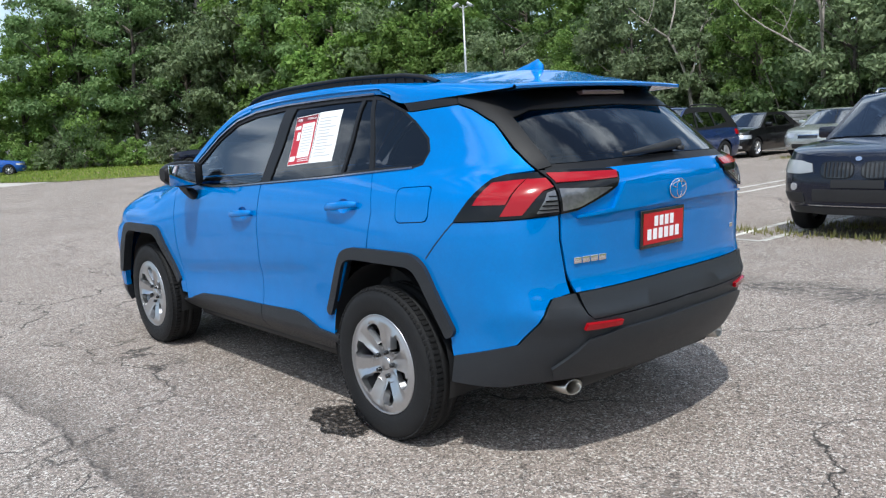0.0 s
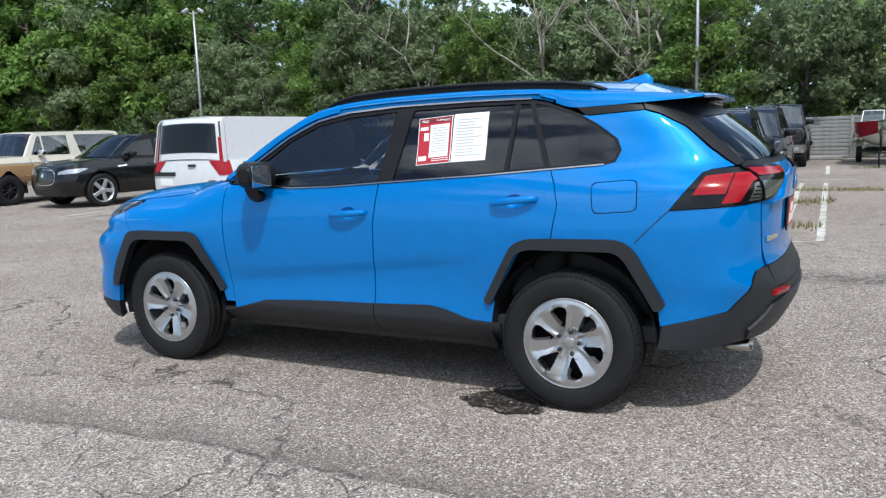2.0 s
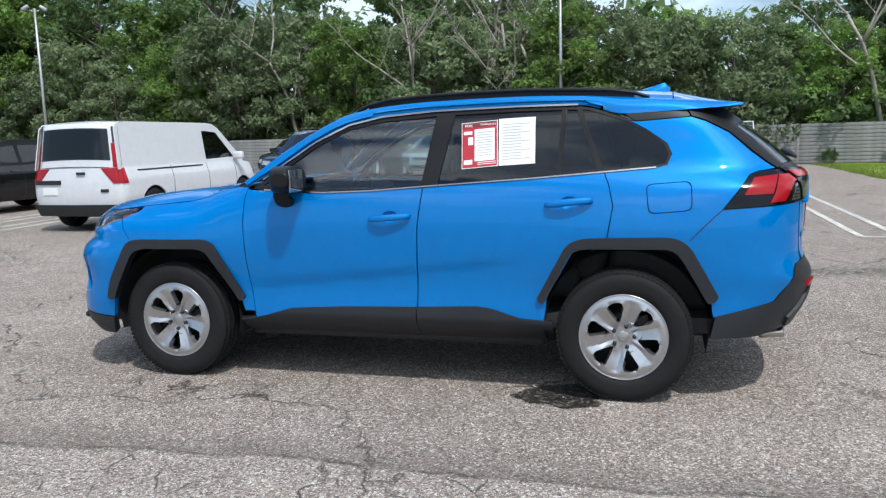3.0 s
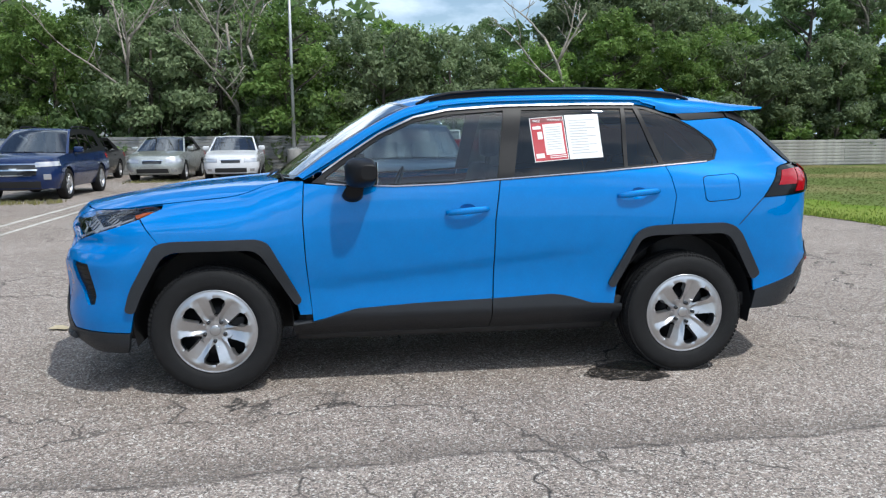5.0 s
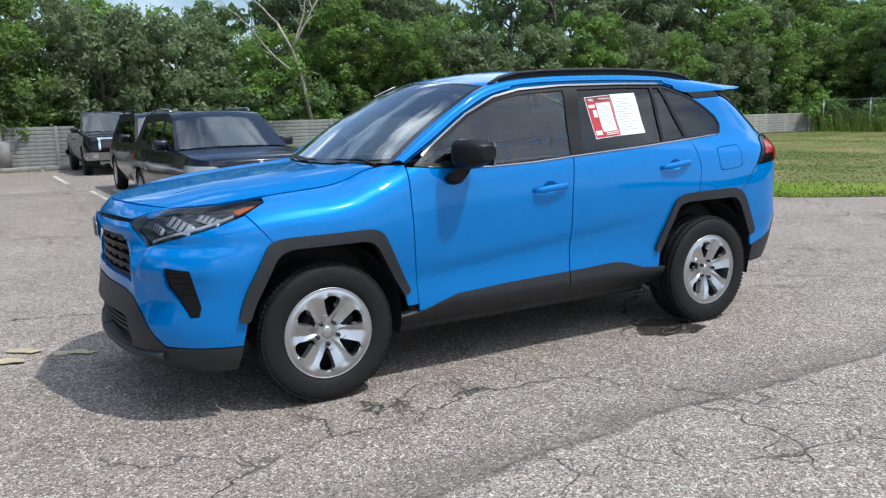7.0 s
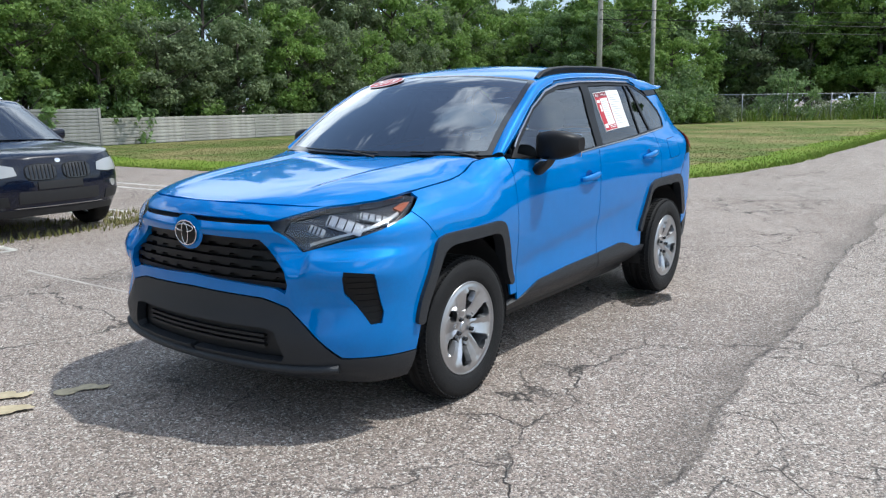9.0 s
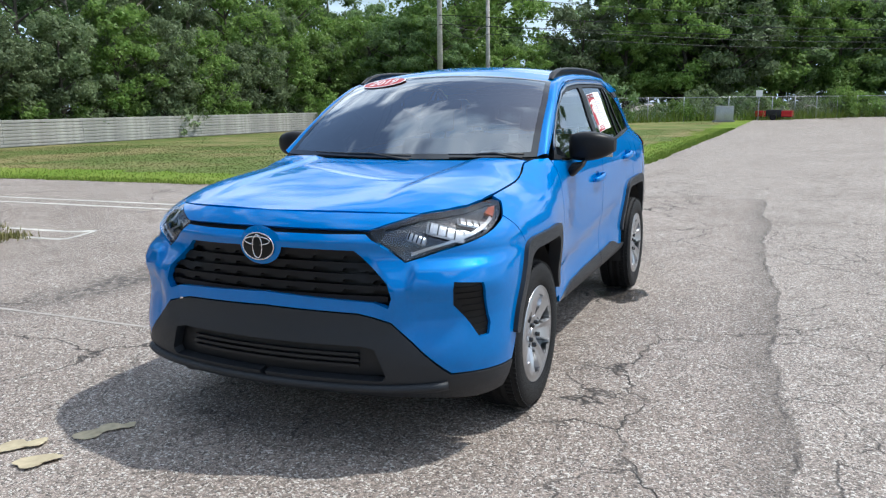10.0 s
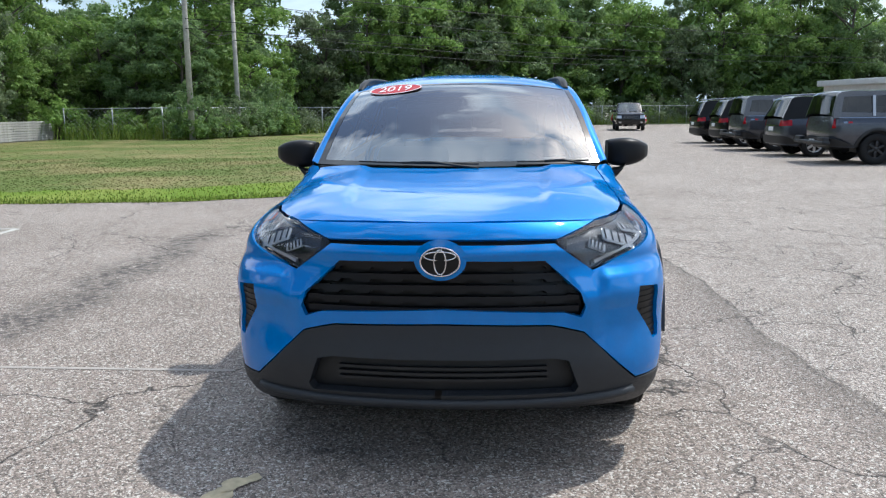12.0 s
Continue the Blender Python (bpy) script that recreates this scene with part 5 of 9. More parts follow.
def rail():
    bm = bmesh.new()
    rings = []
    for i, x in enumerate(rail_x):
        ye, ze = edge_at_x(x)
        end = i in (0, len(rail_x) - 1)
        z = ze + (0.004 if end else 0.024 if i in (1, len(rail_x) - 2) else 0.034)
        r1, r2 = (0.016, 0.009) if end else (0.024, 0.012)
        rings.append([bm.verts.new((x, ye - 0.012 + r1 * math.cos(q), z + r2 * math.sin(q))) for q in [j * math.pi / 5 for j in range(10)]])
    for a, b in zip(rings, rings[1:]):
        for j in range(10):
            bm.faces.new((a[j], a[(j + 1) % 10], b[(j + 1) % 10], b[j])).smooth = True
    for i in range(24):
        x = 0.12 - 1.50 * i / 24
        y1, z1 = edge_at_x(x)
        box(bm, x - 0.064, x + 0.002, y1 - 0.026, y1 - 0.002, z1 - 0.015, z1 + 0.030)
    bmesh.ops.recalc_face_normals(bm, faces=bm.faces[:])
    return bm


pair("roof_rail", rail, PILLAR, blue_car, "black roof rail")


def screen_patch(u, v):
    """Windscreen: u up the glass, v across."""
    k = 3.0 * u
    e = Vector([f(k) for f in fb])
    bow = 0.17 - 0.07 * u
    return (e.x + bow * (1 - v * v), v * e.y, e.z + (0.046 * u - 0.01 * (1 - u)) * (1 - abs(v) ** 2.4))


part("windscreen", grid(screen_patch, 24, 24, 0, 1, -0.985, 0.985), GLASS_CLEAR, blue_car, "clear windscreen reflecting the clouds")
hood_mid = pchip([0.9, 1.2, 1.5, 1.8, 2.0, 2.1, 2.18], [1.160, 1.142, 1.116, 1.082, 1.052, 1.034, 1.016])
hood_front = [skin(*by_y(y, 1.022 - 0.02 * (y / 0.62) ** 2)) for y in (0.0, 0.12, 0.25, 0.38, 0.50, 0.60)]
hood_side = [skin(*by_x(x, hood_edge_z(x) + 0.002)) for x in (1.90, 1.80, 1.70, 1.55, 1.40, 1.25, 1.16, 1.08, 1.02)]
hood_half = [(x - 0.005, y) for x, y, z in hood_front] + [(x, y - 0.003) for x, y, z in hood_side] + [(0.985, 0.735), (0.995, 0.62), (1.03, 0.45), (1.062, 0.25), (1.075, 0.0)]
hood_rim = [Vector(p) for p in hood_front + hood_side] + [Vector((0.95, 0.765, 1.152))]
rim_z = pchip([-p.x for p in hood_rim], [p.z for p in hood_rim])
rim_y = pchip([-p.x for p in hood_rim], [p.y for p in hood_rim])


def hood_patch(x, y):
    """The bonnet: its edges lie on the skin, with two raised ridges and a hollow between them."""
    zc, ze, ye = hood_mid(x), rim_z(-x), max(rim_y(-x), 0.02)
    t = min(abs(y) / ye, 1.05)
    inner = 0.40 + 0.06 * (1.6 - x)
    ridge = 0.013 * step01(inner, inner + 0.07, abs(y)) * (1 - step01(1.70, 2.08, x)) * (1 - t ** 10)
    return (x, y, zc + (ze - zc) * t ** 4 + ridge)


hood_loop = hood_half + [(x, -y) for x, y in hood_half[-2:0:-1]]
hood = part("hood", sheet(dense(hood_loop, 0.03), hood_patch, 0.025, 0, 0.014), BLUE, blue_car)

# cowl and wipers
cowl_loop = [(1.075, 0.0), (1.06, 0.25), (1.02, 0.5), (0.99, 0.66), (0.94, 0.74), (0.86, 0.77), (0.80, 0.70), (0.90, 0.0)]
cowl_loop = cowl_loop + [(x, -y) for x, y in cowl_loop[-2:0:-1]]
part("cowl", sheet(dense(cowl_loop, 0.05), lambda x, y: (x, y, 1.138 + 0.02 * (abs(y) / 0.77) ** 2), 0.06, 0, 0.02), DARK, blue_car, "black plastic cowl")
for y0, y1 in ((-0.70, -0.32), (-0.12, 0.52)):
    bm = bmesh.new()
    pts = []
    for i in range(9):
        y = y0 + (y1 - y0) * i / 8
        p = Vector(screen_patch(0.012 + 0.014 * i / 8, -y / 0.76))
        pts.append(p + Vector((0.010, 0, 0.010)))
    tube(bm, pts, 0.006, 6, True, 0.004)
    tube(bm, [pts[0] + Vector((0.03, 0, -0.02)), pts[3] + Vector((0.006, 0, 0.006)), pts[5]], 0.007, 6)
    part("wiper", bm, DARK, blue_car, "black windscreen wiper")
bm = grid(lambda u, v: Vector(screen_patch(u, v)) + Vector((0.001, 0, 0.001)), 24, 4, 0, 1, 0.955, 1.0)
tw = mirrored(bm)
join(bm, tw)
join(bm, grid(lambda u, v: Vector(screen_patch(u, v)) + Vector((0.001, 0, 0.001)), 3, 30, 0.0, 0.045, -0.96, 0.96))
join(bm, grid(lambda u, v: Vector(screen_patch(u, v)) + Vector((0.001, 0, 0.001)), 3, 30, 0.97, 1.0, -0.96, 0.96))
part("screen_border", bm, GLOSS_BLACK, blue_car, "black border of the windscreen")


def screen_spot(u, v, off=0.003):
    h = 1e-3
    c = Vector(screen_patch(u, v))
    across = (Vector(screen_patch(u, v + h)) - Vector(screen_patch(u, v - h))).normalized()
    up = (Vector(screen_patch(u + h, v)) - Vector(screen_patch(u - h, v))).normalized()
    n = across.cross(up).normalized()
    if n.x < 0:
        n = -n
    return Matrix.Translation(c + n * off) @ Matrix((across, n.cross(across), n)).transposed().to_4x4()


# year sticker at the top of the screen, on the car's right
m = screen_spot(0.925, -0.60)
bm = bmesh.new()
ell = [bm.verts.new(m @ Vector((0.165 * math.cos(q), 0.070 * math.sin(q), 0.0))) for q in [i * 2 * math.pi / 48 for i in range(48)]]
bm.faces.new(ell)
bmesh.ops.recalc_face_normals(bm, faces=bm.faces[:])
year = part("year_sticker", bm, PLATE_RED, blue_car, "red oval year sticker with white numerals")
bm = ring_mesh(0.160, 0.066, 0.0035, m, 48, 6)
join(bm, text_mesh("2019", 0.105, m @ Matrix.Translation((0, 0, 0.002)), 0.001))
part("sticker_print", bm, WHITE_TRIM, year, "white numerals and rim")
m = screen_spot(0.20, 0.82)
bm = bmesh.new()
box(bm, -0.026, 0.026, -0.030, 0.030, -0.012, -0.011)
bmesh.ops.transform(bm, verts=bm.verts, matrix=m)
part("small_sticker", bm, PAPER, blue_car, "small white sticker")
bm = bmesh.new()
box(bm, -0.060, 0.060, -0.006, 0.006, -0.012, -0.011)
bmesh.ops.transform(bm, verts=bm.verts, matrix=screen_spot(0.075, 0.70))
part("number_tag", bm, PAPER, blue_car, "thin white tag")

# window papers on the left rear door
def paper(corners, mat, parent, label, off=0.002):
    loop = dense([by_x(x, z) for x, z in corners], 0.03)
    return part("window_paper", sheet(loop, skin, 0.04, -0.010 + off, 0.002), mat, parent, label)


def inner(c, u0, u1, v0, v1):
    """Corners of a sub-rectangle of a skewed sheet; u to the rear, v down."""
    tl, tr, br, bl = (Vector(p) for p in c)
    f = lambda u, v: tuple((tl.lerp(tr, u)).lerp(bl.lerp(br, u), v))
    return [f(u0, v0), f(u1, v0), f(u1, v1), f(u0, v1)]


c1 = [(-0.449, 1.493), (-0.652, 1.508), (-0.667, 1.258), (-0.466, 1.243)]
c2 = [(-0.660, 1.511), (-0.862, 1.518), (-0.871, 1.268), (-0.672, 1.258)]
p1 = paper(c1, PAPER, rear_door, "red and white printed window sheet")
p2 = paper(c2, PAPER, rear_door, "white printed window sheet")


def printed(c, cells, mat, par, off):
    for cell in cells:
        loop = dense([by_x(x, z) for x, z in inner(c, *cell)], 0.03)
        part("print", sheet(loop, skin, 0.05, -0.010 + off, 0.0005), mat, par)


printed(c1, [(0.02, 0.98, 0.015, 0.985)], PAPER_RED, p1, 0.0032)
printed(c1, [(0.02, 0.98, 0.015, 0.125)], PRINT_MAROON, p1, 0.0036)
printed(c1, [(0.36, 0.92, 0.17, 0.86)], PAPER, p1, 0.0040)
printed(c1, [(0.06, 0.30, 0.20, 0.27), (0.18, 0.32, 0.33, 0.50), (0.06, 0.30, 0.82, 0.92)], PAPER, p1, 0.0040)
printed(c1, [(0.42, 0.86, 0.24 + 0.055 * i, 0.245 + 0.055 * i + 0.012) for i in range(10)], PRINT_GREY, p1, 0.0048)
printed(c1, [(0.45, 0.95, 0.885, 0.90), (0.45, 0.95, 0.925, 0.94)], PAPER, p1, 0.0040)
printed(c2, [(0.10, 0.62 + 0.25 * ((i * 7) % 3 == 0), 0.12 + 0.062 * i, 0.13 + 0.062 * i + 0.008) for i in range(13)], PRINT_GREY, p2, 0.0032)
for word, u in (("FREE", 0.20), ("WARRANTY", 0.74)):
    x, z = inner(c1, u, u + 0.1, 0.085, 0.2)[0]
    s, zz = by_x(x, z)
    m = spot(s, zz, -0.0052)
    part("print_words", text_mesh(word, 0.021 if word == "FREE" else 0.016, m, 0.0003), WHITE_TRIM, p1, "white printed words")

# mirrors
def mirror_body():
    bm = bmesh.new()
    rings = []
    for k in range(9):
        u = k / 8
        y = 0.852 + 0.235 * u
        e = math.sin(math.pi * min(1, max(0, 0.22 + 0.70 * u))) ** 0.5
        x0, x1 = 0.447 + 0.005 * u, 0.447 + 0.17 * e
        z0, z1 = 1.205 - 0.088 * e + 0.012 * u, 1.205 + 0.078 * e
        n = 20
        rings.append([bm.verts.new(((x0 + x1) / 2 + (x1 - x0) / 2 * math.copysign(abs(math.cos(q)) ** 0.55, math.cos(q)), y, (z0 + z1) / 2 + (z1 - z0) / 2 * math.copysign(abs(math.sin(q)) ** 0.6, math.sin(q)))) for q in [j * 2 * math.pi / n for j in range(n)]])
    for a, b in zip(rings, rings[1:]):
        for j in range(20):
            bm.faces.new((a[j], a[(j + 1) % 20], b[(j + 1) % 20], b[j])).smooth = True
    bm.faces.new(rings[0])
    bm.faces.new(rings[-1])
    bmesh.ops.recalc_face_normals(bm, faces=bm.faces[:])
    return bm


def mirror_foot():
    bm = bmesh.new()
    rings = []
    for y, z, a, b in ((0.86, 1.075, 0.058, 0.040), (0.90, 1.080, 0.055, 0.040), (0.935, 1.11, 0.050, 0.035), (0.955, 1.15, 0.045, 0.03)):
        rings.append([bm.verts.new((0.578 - 0.3 * (z - 1.075) + a * math.cos(q), y + 0.02 * math.sin(q), z + b * math.sin(q))) for q in [j * math.pi / 8 for j in range(16)]])
    for r0, r1 in zip(rings, rings[1:]):
        for j in range(16):
            bm.faces.new((r0[j], r0[(j + 1) % 16], r1[(j + 1) % 16], r1[j])).smooth = True
    bm.faces.new(rings[-1])
    bm.faces.new(rings[0])
    bmesh.ops.recalc_face_normals(bm, faces=bm.faces[:])
    return bm


def mirror_glass():
    bm = bmesh.new()
    box(bm, 0.444, 0.449, 0.90, 1.065, 1.138, 1.262, 0.002)
    return bm


MIRROR = material("mirror_glass", (0.55, 0.57, 0.60), 0.02, 1.0)
ml, mr = pair("door_mirror", mirror_body, PILLAR, front_door, "black door mirror", front_door_r)
pair("mirror_foot", mirror_foot, PILLAR, ml, "", mr)
pair("mirror_pane", mirror_glass, MIRROR, ml, "mirror pane", mr)

# wheels: tyre with tread, rim, face with six openings, hub and nuts
def tyre_mesh():
    bm = bmesh.new()
    prof = [(0.222, 0.090), (0.232, 0.104), (0.262, 0.113), (0.300, 0.115), (0.328, 0.110), (0.342, 0.098), (0.350, 0.080), (0.353, 0.055), (0.348, 0.053), (0.348, 0.045), (0.354, 0.043), (0.3545, 0.012), (0.349, 0.010), (0.349, 0.002), (0.3545, 0.0)]
    prof = prof + [(r, -y) for r, y in prof[-2::-1]]
    lathe(bm, prof, 96)
    for i in range(84):
        q = 2 * math.pi * i / 84
        for y0, y1, sk in ((0.082, 0.106, 0.0), (-0.106, -0.082, 0.0), (0.046, 0.080, 0.4), (-0.080, -0.046, -0.4)):
            t = bmesh.new()
            box(t, -0.0085, 0.0085, y0, y1, 0.338, 0.356 if abs(y0 + y1) < 0.14 else 0.3455)
            join(bm, t, Matrix.Rotation(q + sk * 0.02, 4, "Y"))
    return bm


def face_surface(x, z):
    """The dished wheel cover: each of six spokes is a tilted blade with a crisp fold along its leading edge."""
    r, q = math.hypot(x, z), math.atan2(x, z)
    phi = (-math.degrees(q)) % 60
    fold = 30 + 4 * step01(0.08, 0.19, r)
    blade = 0.013 * (phi - fold) / (56 - fold) if phi > fold else 0.012 * (fold - phi) / (fold - 20) if phi > 20 else 0.012 * phi / 20
    tw = (blade - 0.006) * step01(0.042, 0.080, r) * (1 - step01(0.178, 0.206, r))
    y = 0.079 + 0.030 * step01(0.05, 0.20, r) - 0.006 * step01(0.20, 0.224, r)
    return x, y + tw, z


def face_mesh():
    holes = []
    for i in range(6):
        h = []
        for r, a in ((0.186, -1), (0.191, 10), (0.184, 20), (0.160, 23), (0.112, 18), (0.082, 11), (0.076, 4), (0.095, -2), (0.145, -6), (0.174, -7)):
            q = math.radians(-a + 60 * i)
            h.append((r * math.sin(q), r * math.cos(q)))
        holes.append(dense(rounded(h, 0.008, 3), 0.010))
    rim = [(0.226 * math.sin(q), 0.226 * math.cos(q)) for q in [2 * math.pi * j / 72 for j in range(72)]]
    return sheet(rim, face_surface, 0.006, 0, 0.030, out=lambda c: Vector((0, 1, 0)), holes=holes)


def build_wheel(m, parent):
    w = new("wheel")
    w.parent = parent
    w.matrix_basis = m
    part("tyre", tyre_mesh(), RUBBER, w, "black rubber tyre")
    b = bmesh.new()
    lathe(b, [(0.224, 0.104), (0.230, 0.108), (0.232, 0.100), (0.218, 0.080), (0.205, -0.08)], 64)
    part("rim", b, ALLOY, w, "silver rim")
    b = bmesh.new()
    lathe(b, [(0.07, 0.030), (0.135, 0.030), (0.135, 0.008), (0.205, 0.0), (0.205, -0.08)], 48)
    t = bmesh.new()
    box(t, -0.16, -0.07, 0.0, 0.05, -0.07, 0.07, 0.012)
    join(b, t)
    part("brake", b, ALLOY_DARK, w, "dull brake disc and caliper")
    part("wheel_face", face_mesh(), ALLOY, w, "silver six-spoke wheel face")
    b = bmesh.new()
    lathe(b, [(0.0, 0.0845), (0.025, 0.0842), (0.030, 0.082), (0.0315, 0.070)], 32)
    part("hub_cap", b, ALLOY, w, "silver hub cap")
    for i in range(5):
        q = 2 * math.pi * i / 5 + 0.61
        b = bmesh.new()
        lathe(b, [(0.0, 0.100), (0.009, 0.100), (0.0115, 0.095), (0.0115, 0.060)], 6)
        bmesh.ops.translate(b, vec=(0.057 * math.sin(q), 0, 0.057 * math.cos(q)), verts=b.verts)
        part("wheel_nut", b, GLOSS_BLACK, w, "black wheel nut")
    return w


first = build_wheel(pose(1.342, 0.80, 0.352, 0, 0, 0), blue_car)
for m in (pose(-1.342, 0.80, 0.352, 0, 22, 0), pose(1.342, -0.80, 0.352, 0, 20, 180), pose(-1.342, -0.80, 0.352, 0, 5, 180)):
    copy_thing(first, m)

# underside, wheel wells
bm = bmesh.new()
box(bm, -0.92, 0.92, -0.74, 0.74, 0.24, 0.40, 0.03)
box(bm, 0.92, 1.95, -0.50, 0.50, 0.26, 0.55, 0.03)
box(bm, 1.80, 2.13, -0.56, 0.56, 0.24, 0.50, 0.03)
box(bm, -2.15, -0.92, -0.50, 0.50, 0.30, 0.62, 0.03)
part("underbody", bm, DARK, blue_car, "dark underbody")
for x in (1.345, -1.345):
    for sy in (1, -1):
        bm = bmesh.new()
        n = 20
        ring = []
        for i in range(n + 1):
            q = math.radians(-15 + 210 * i / n)
            ring.append([bm.verts.new((x + 0.425 * math.cos(q), sy * yy, 0.385 + 0.425 * math.sin(q))) for yy in (0.87, 0.50)])
        for a, b in zip(ring, ring[1:]):
            bm.faces.new((a[0], b[0], b[1], a[1])).smooth = True
        bm.faces.new([r[1] for r in ring])
        part("wheel_well", bm, DARK, blue_car, "black wheel well liner")
for x0, x1, z0, z1 in ((-0.9, 0.85, 0.38, 1.11),):
    skin_pair("door_lining", on(X((x0, z0), (x1, z0), (x1, z1), (0.2, 1.095), (x0, z1 + 0.05))), INTERIOR, blue_car, "dark inner door lining", off=-0.05, depth=0.0, step=0.1)

# cabin
bm = bmesh.new()
box(bm, 0.45, 0.98, -0.74, 0.74, 0.70, 1.10, 0.05)
box(bm, 0.40, 0.62, 0.14, 0.60, 1.05, 1.145, 0.03)
part("dashboard", bm, INTERIOR, blue_car, "dark dashboard")
bm = bmesh.new()
box(bm, -1.95, 0.6, -0.78, 0.78, 0.36, 0.44)
box(bm, -2.1, -1.25, -0.62, 0.62, 0.44, 0.95, 0.05)
part("cabin_floor", bm, INTERIOR, blue_car, "dark cabin floor and load cover")
m_sw = Matrix.Translation((0.33, 0.37, 1.03)) @ Matrix.Rotation(radians(68), 4, "Y") @ Matrix.Rotation(radians(90), 4, "Z")
bm = ring_mesh(0.185, 0.185, 0.016, m_sw, 40, 8)
t = bmesh.new()
box(t, -0.17, 0.17, -0.025, 0.02, -0.03, 0.01, 0.008)
box(t, -0.03, 0.03, -0.16, 0.0, -0.03, 0.01, 0.008)
box(t, -0.07, 0.07, -0.06, 0.05, -0.02, 0.03, 0.02)
join(bm, t, m_sw)
part("steering_wheel", bm, INTERIOR, blue_car, "black steering wheel")


def seat(x, y, wide, parent):
    bm = bmesh.new()
    box(bm, x - 0.25, x + 0.27, y - wide, y + wide, 0.50, 0.68, 0.05)
    t = bmesh.new()
    box(t, -0.08, 0.08, -wide, wide, 0.0, 0.62, 0.06)
    join(bm, t, pose(x - 0.27, y, 0.60, 0, -16, 0))
    ob = part("seat", bm, SEAT, parent, "dark cloth seat")
    for dy in ((0,) if wide < 0.4 else (-0.38, 0.38)):
        bm = bmesh.new()
        box(bm, x - 0.52, x - 0.41, y + dy - 0.12, y + dy + 0.12, 1.25, 1.44, 0.04)
        tube(bm, [(x - 0.45, y + dy - 0.06, 1.15), (x - 0.465, y + dy - 0.06, 1.28)], 0.008, 6)
        tube(bm, [(x - 0.45, y + dy + 0.06, 1.15), (x - 0.465, y + dy + 0.06, 1.28)], 0.008, 6)
        part("headrest", bm, SEAT, ob, "dark headrest")


seat(0.05, 0.37, 0.25, blue_car)
seat(0.05, -0.37, 0.25, blue_car)
seat(-0.85, 0.0, 0.64, blue_car)
bm = bmesh.new()
box(bm, 0.30, 0.34, -0.11, 0.11, 1.405, 1.465, 0.015)
tube(bm, [(0.33, 0, 1.45), (0.40, 0, 1.50)], 0.012, 6)
part("rear_view_mirror", bm, INTERIOR, blue_car, "dark rear-view mirror")
bm = grid(lambda u, v: Vector(roof_patch(u, v)) - Vector((0, 0, 0.035)), 10, 8, 0, 1, -0.97, 0.97)
part("headliner", bm, mottle(material("headliner_cloth", (0.30, 0.30, 0.29), 0.95), 40, 0.1), blue_car, "grey headliner")
# ---- the other vehicles of the lot ----
def paint(name, color, flake=0.3):
    return car_paint(name, color, flake, 0.28, 0.8, 0.12)


NAVY = paint("navy_paint", (0.003, 0.005, 0.015), 0.0)
BLACK = paint("black_paint", (0.005, 0.005, 0.006), 0.0)
WHITE = paint("white_paint", (0.62, 0.63, 0.65), 0.0)
SILVER = paint("silver_green_paint", (0.42, 0.44, 0.42), 0.6)
GREY = paint("grey_paint", (0.069, 0.075, 0.09), 0.45)
BEIGE = paint("beige_paint", (0.60, 0.55, 0.44), 0.0)
CREAM = paint("cream_paint", (0.58, 0.54, 0.46), 0.0)
BROWN = paint("tan_paint", (0.36, 0.22, 0.11), 0.1)
RED = paint("red_paint", (0.45, 0.015, 0.02), 0.1)
FADED_RED = paint("faded_red_paint", (0.23, 0.045, 0.03), 0.0)
DEEP_BLUE = paint("deep_blue_paint", (0.008, 0.022, 0.080), 0.0)
BRIGHT_BLUE = paint("tarp_blue_paint", (0.02, 0.09, 0.35))
HAZE_LENS = material("hazed_lamp_lens", (0.34, 0.35, 0.35), 0.25, 0.1, 1.0)
WINDOW = glass("car_window", (0.40, 0.45, 0.46), 2.2)
STEEL_RIM = mottle(material("bright_rim", (0.55, 0.55, 0.56), 0.3, 0.8), 30, 0.1)
BLACK_RIM = mottle(material("black_rim", (0.03, 0.03, 0.032), 0.35, 0.5), 30, 0.1)


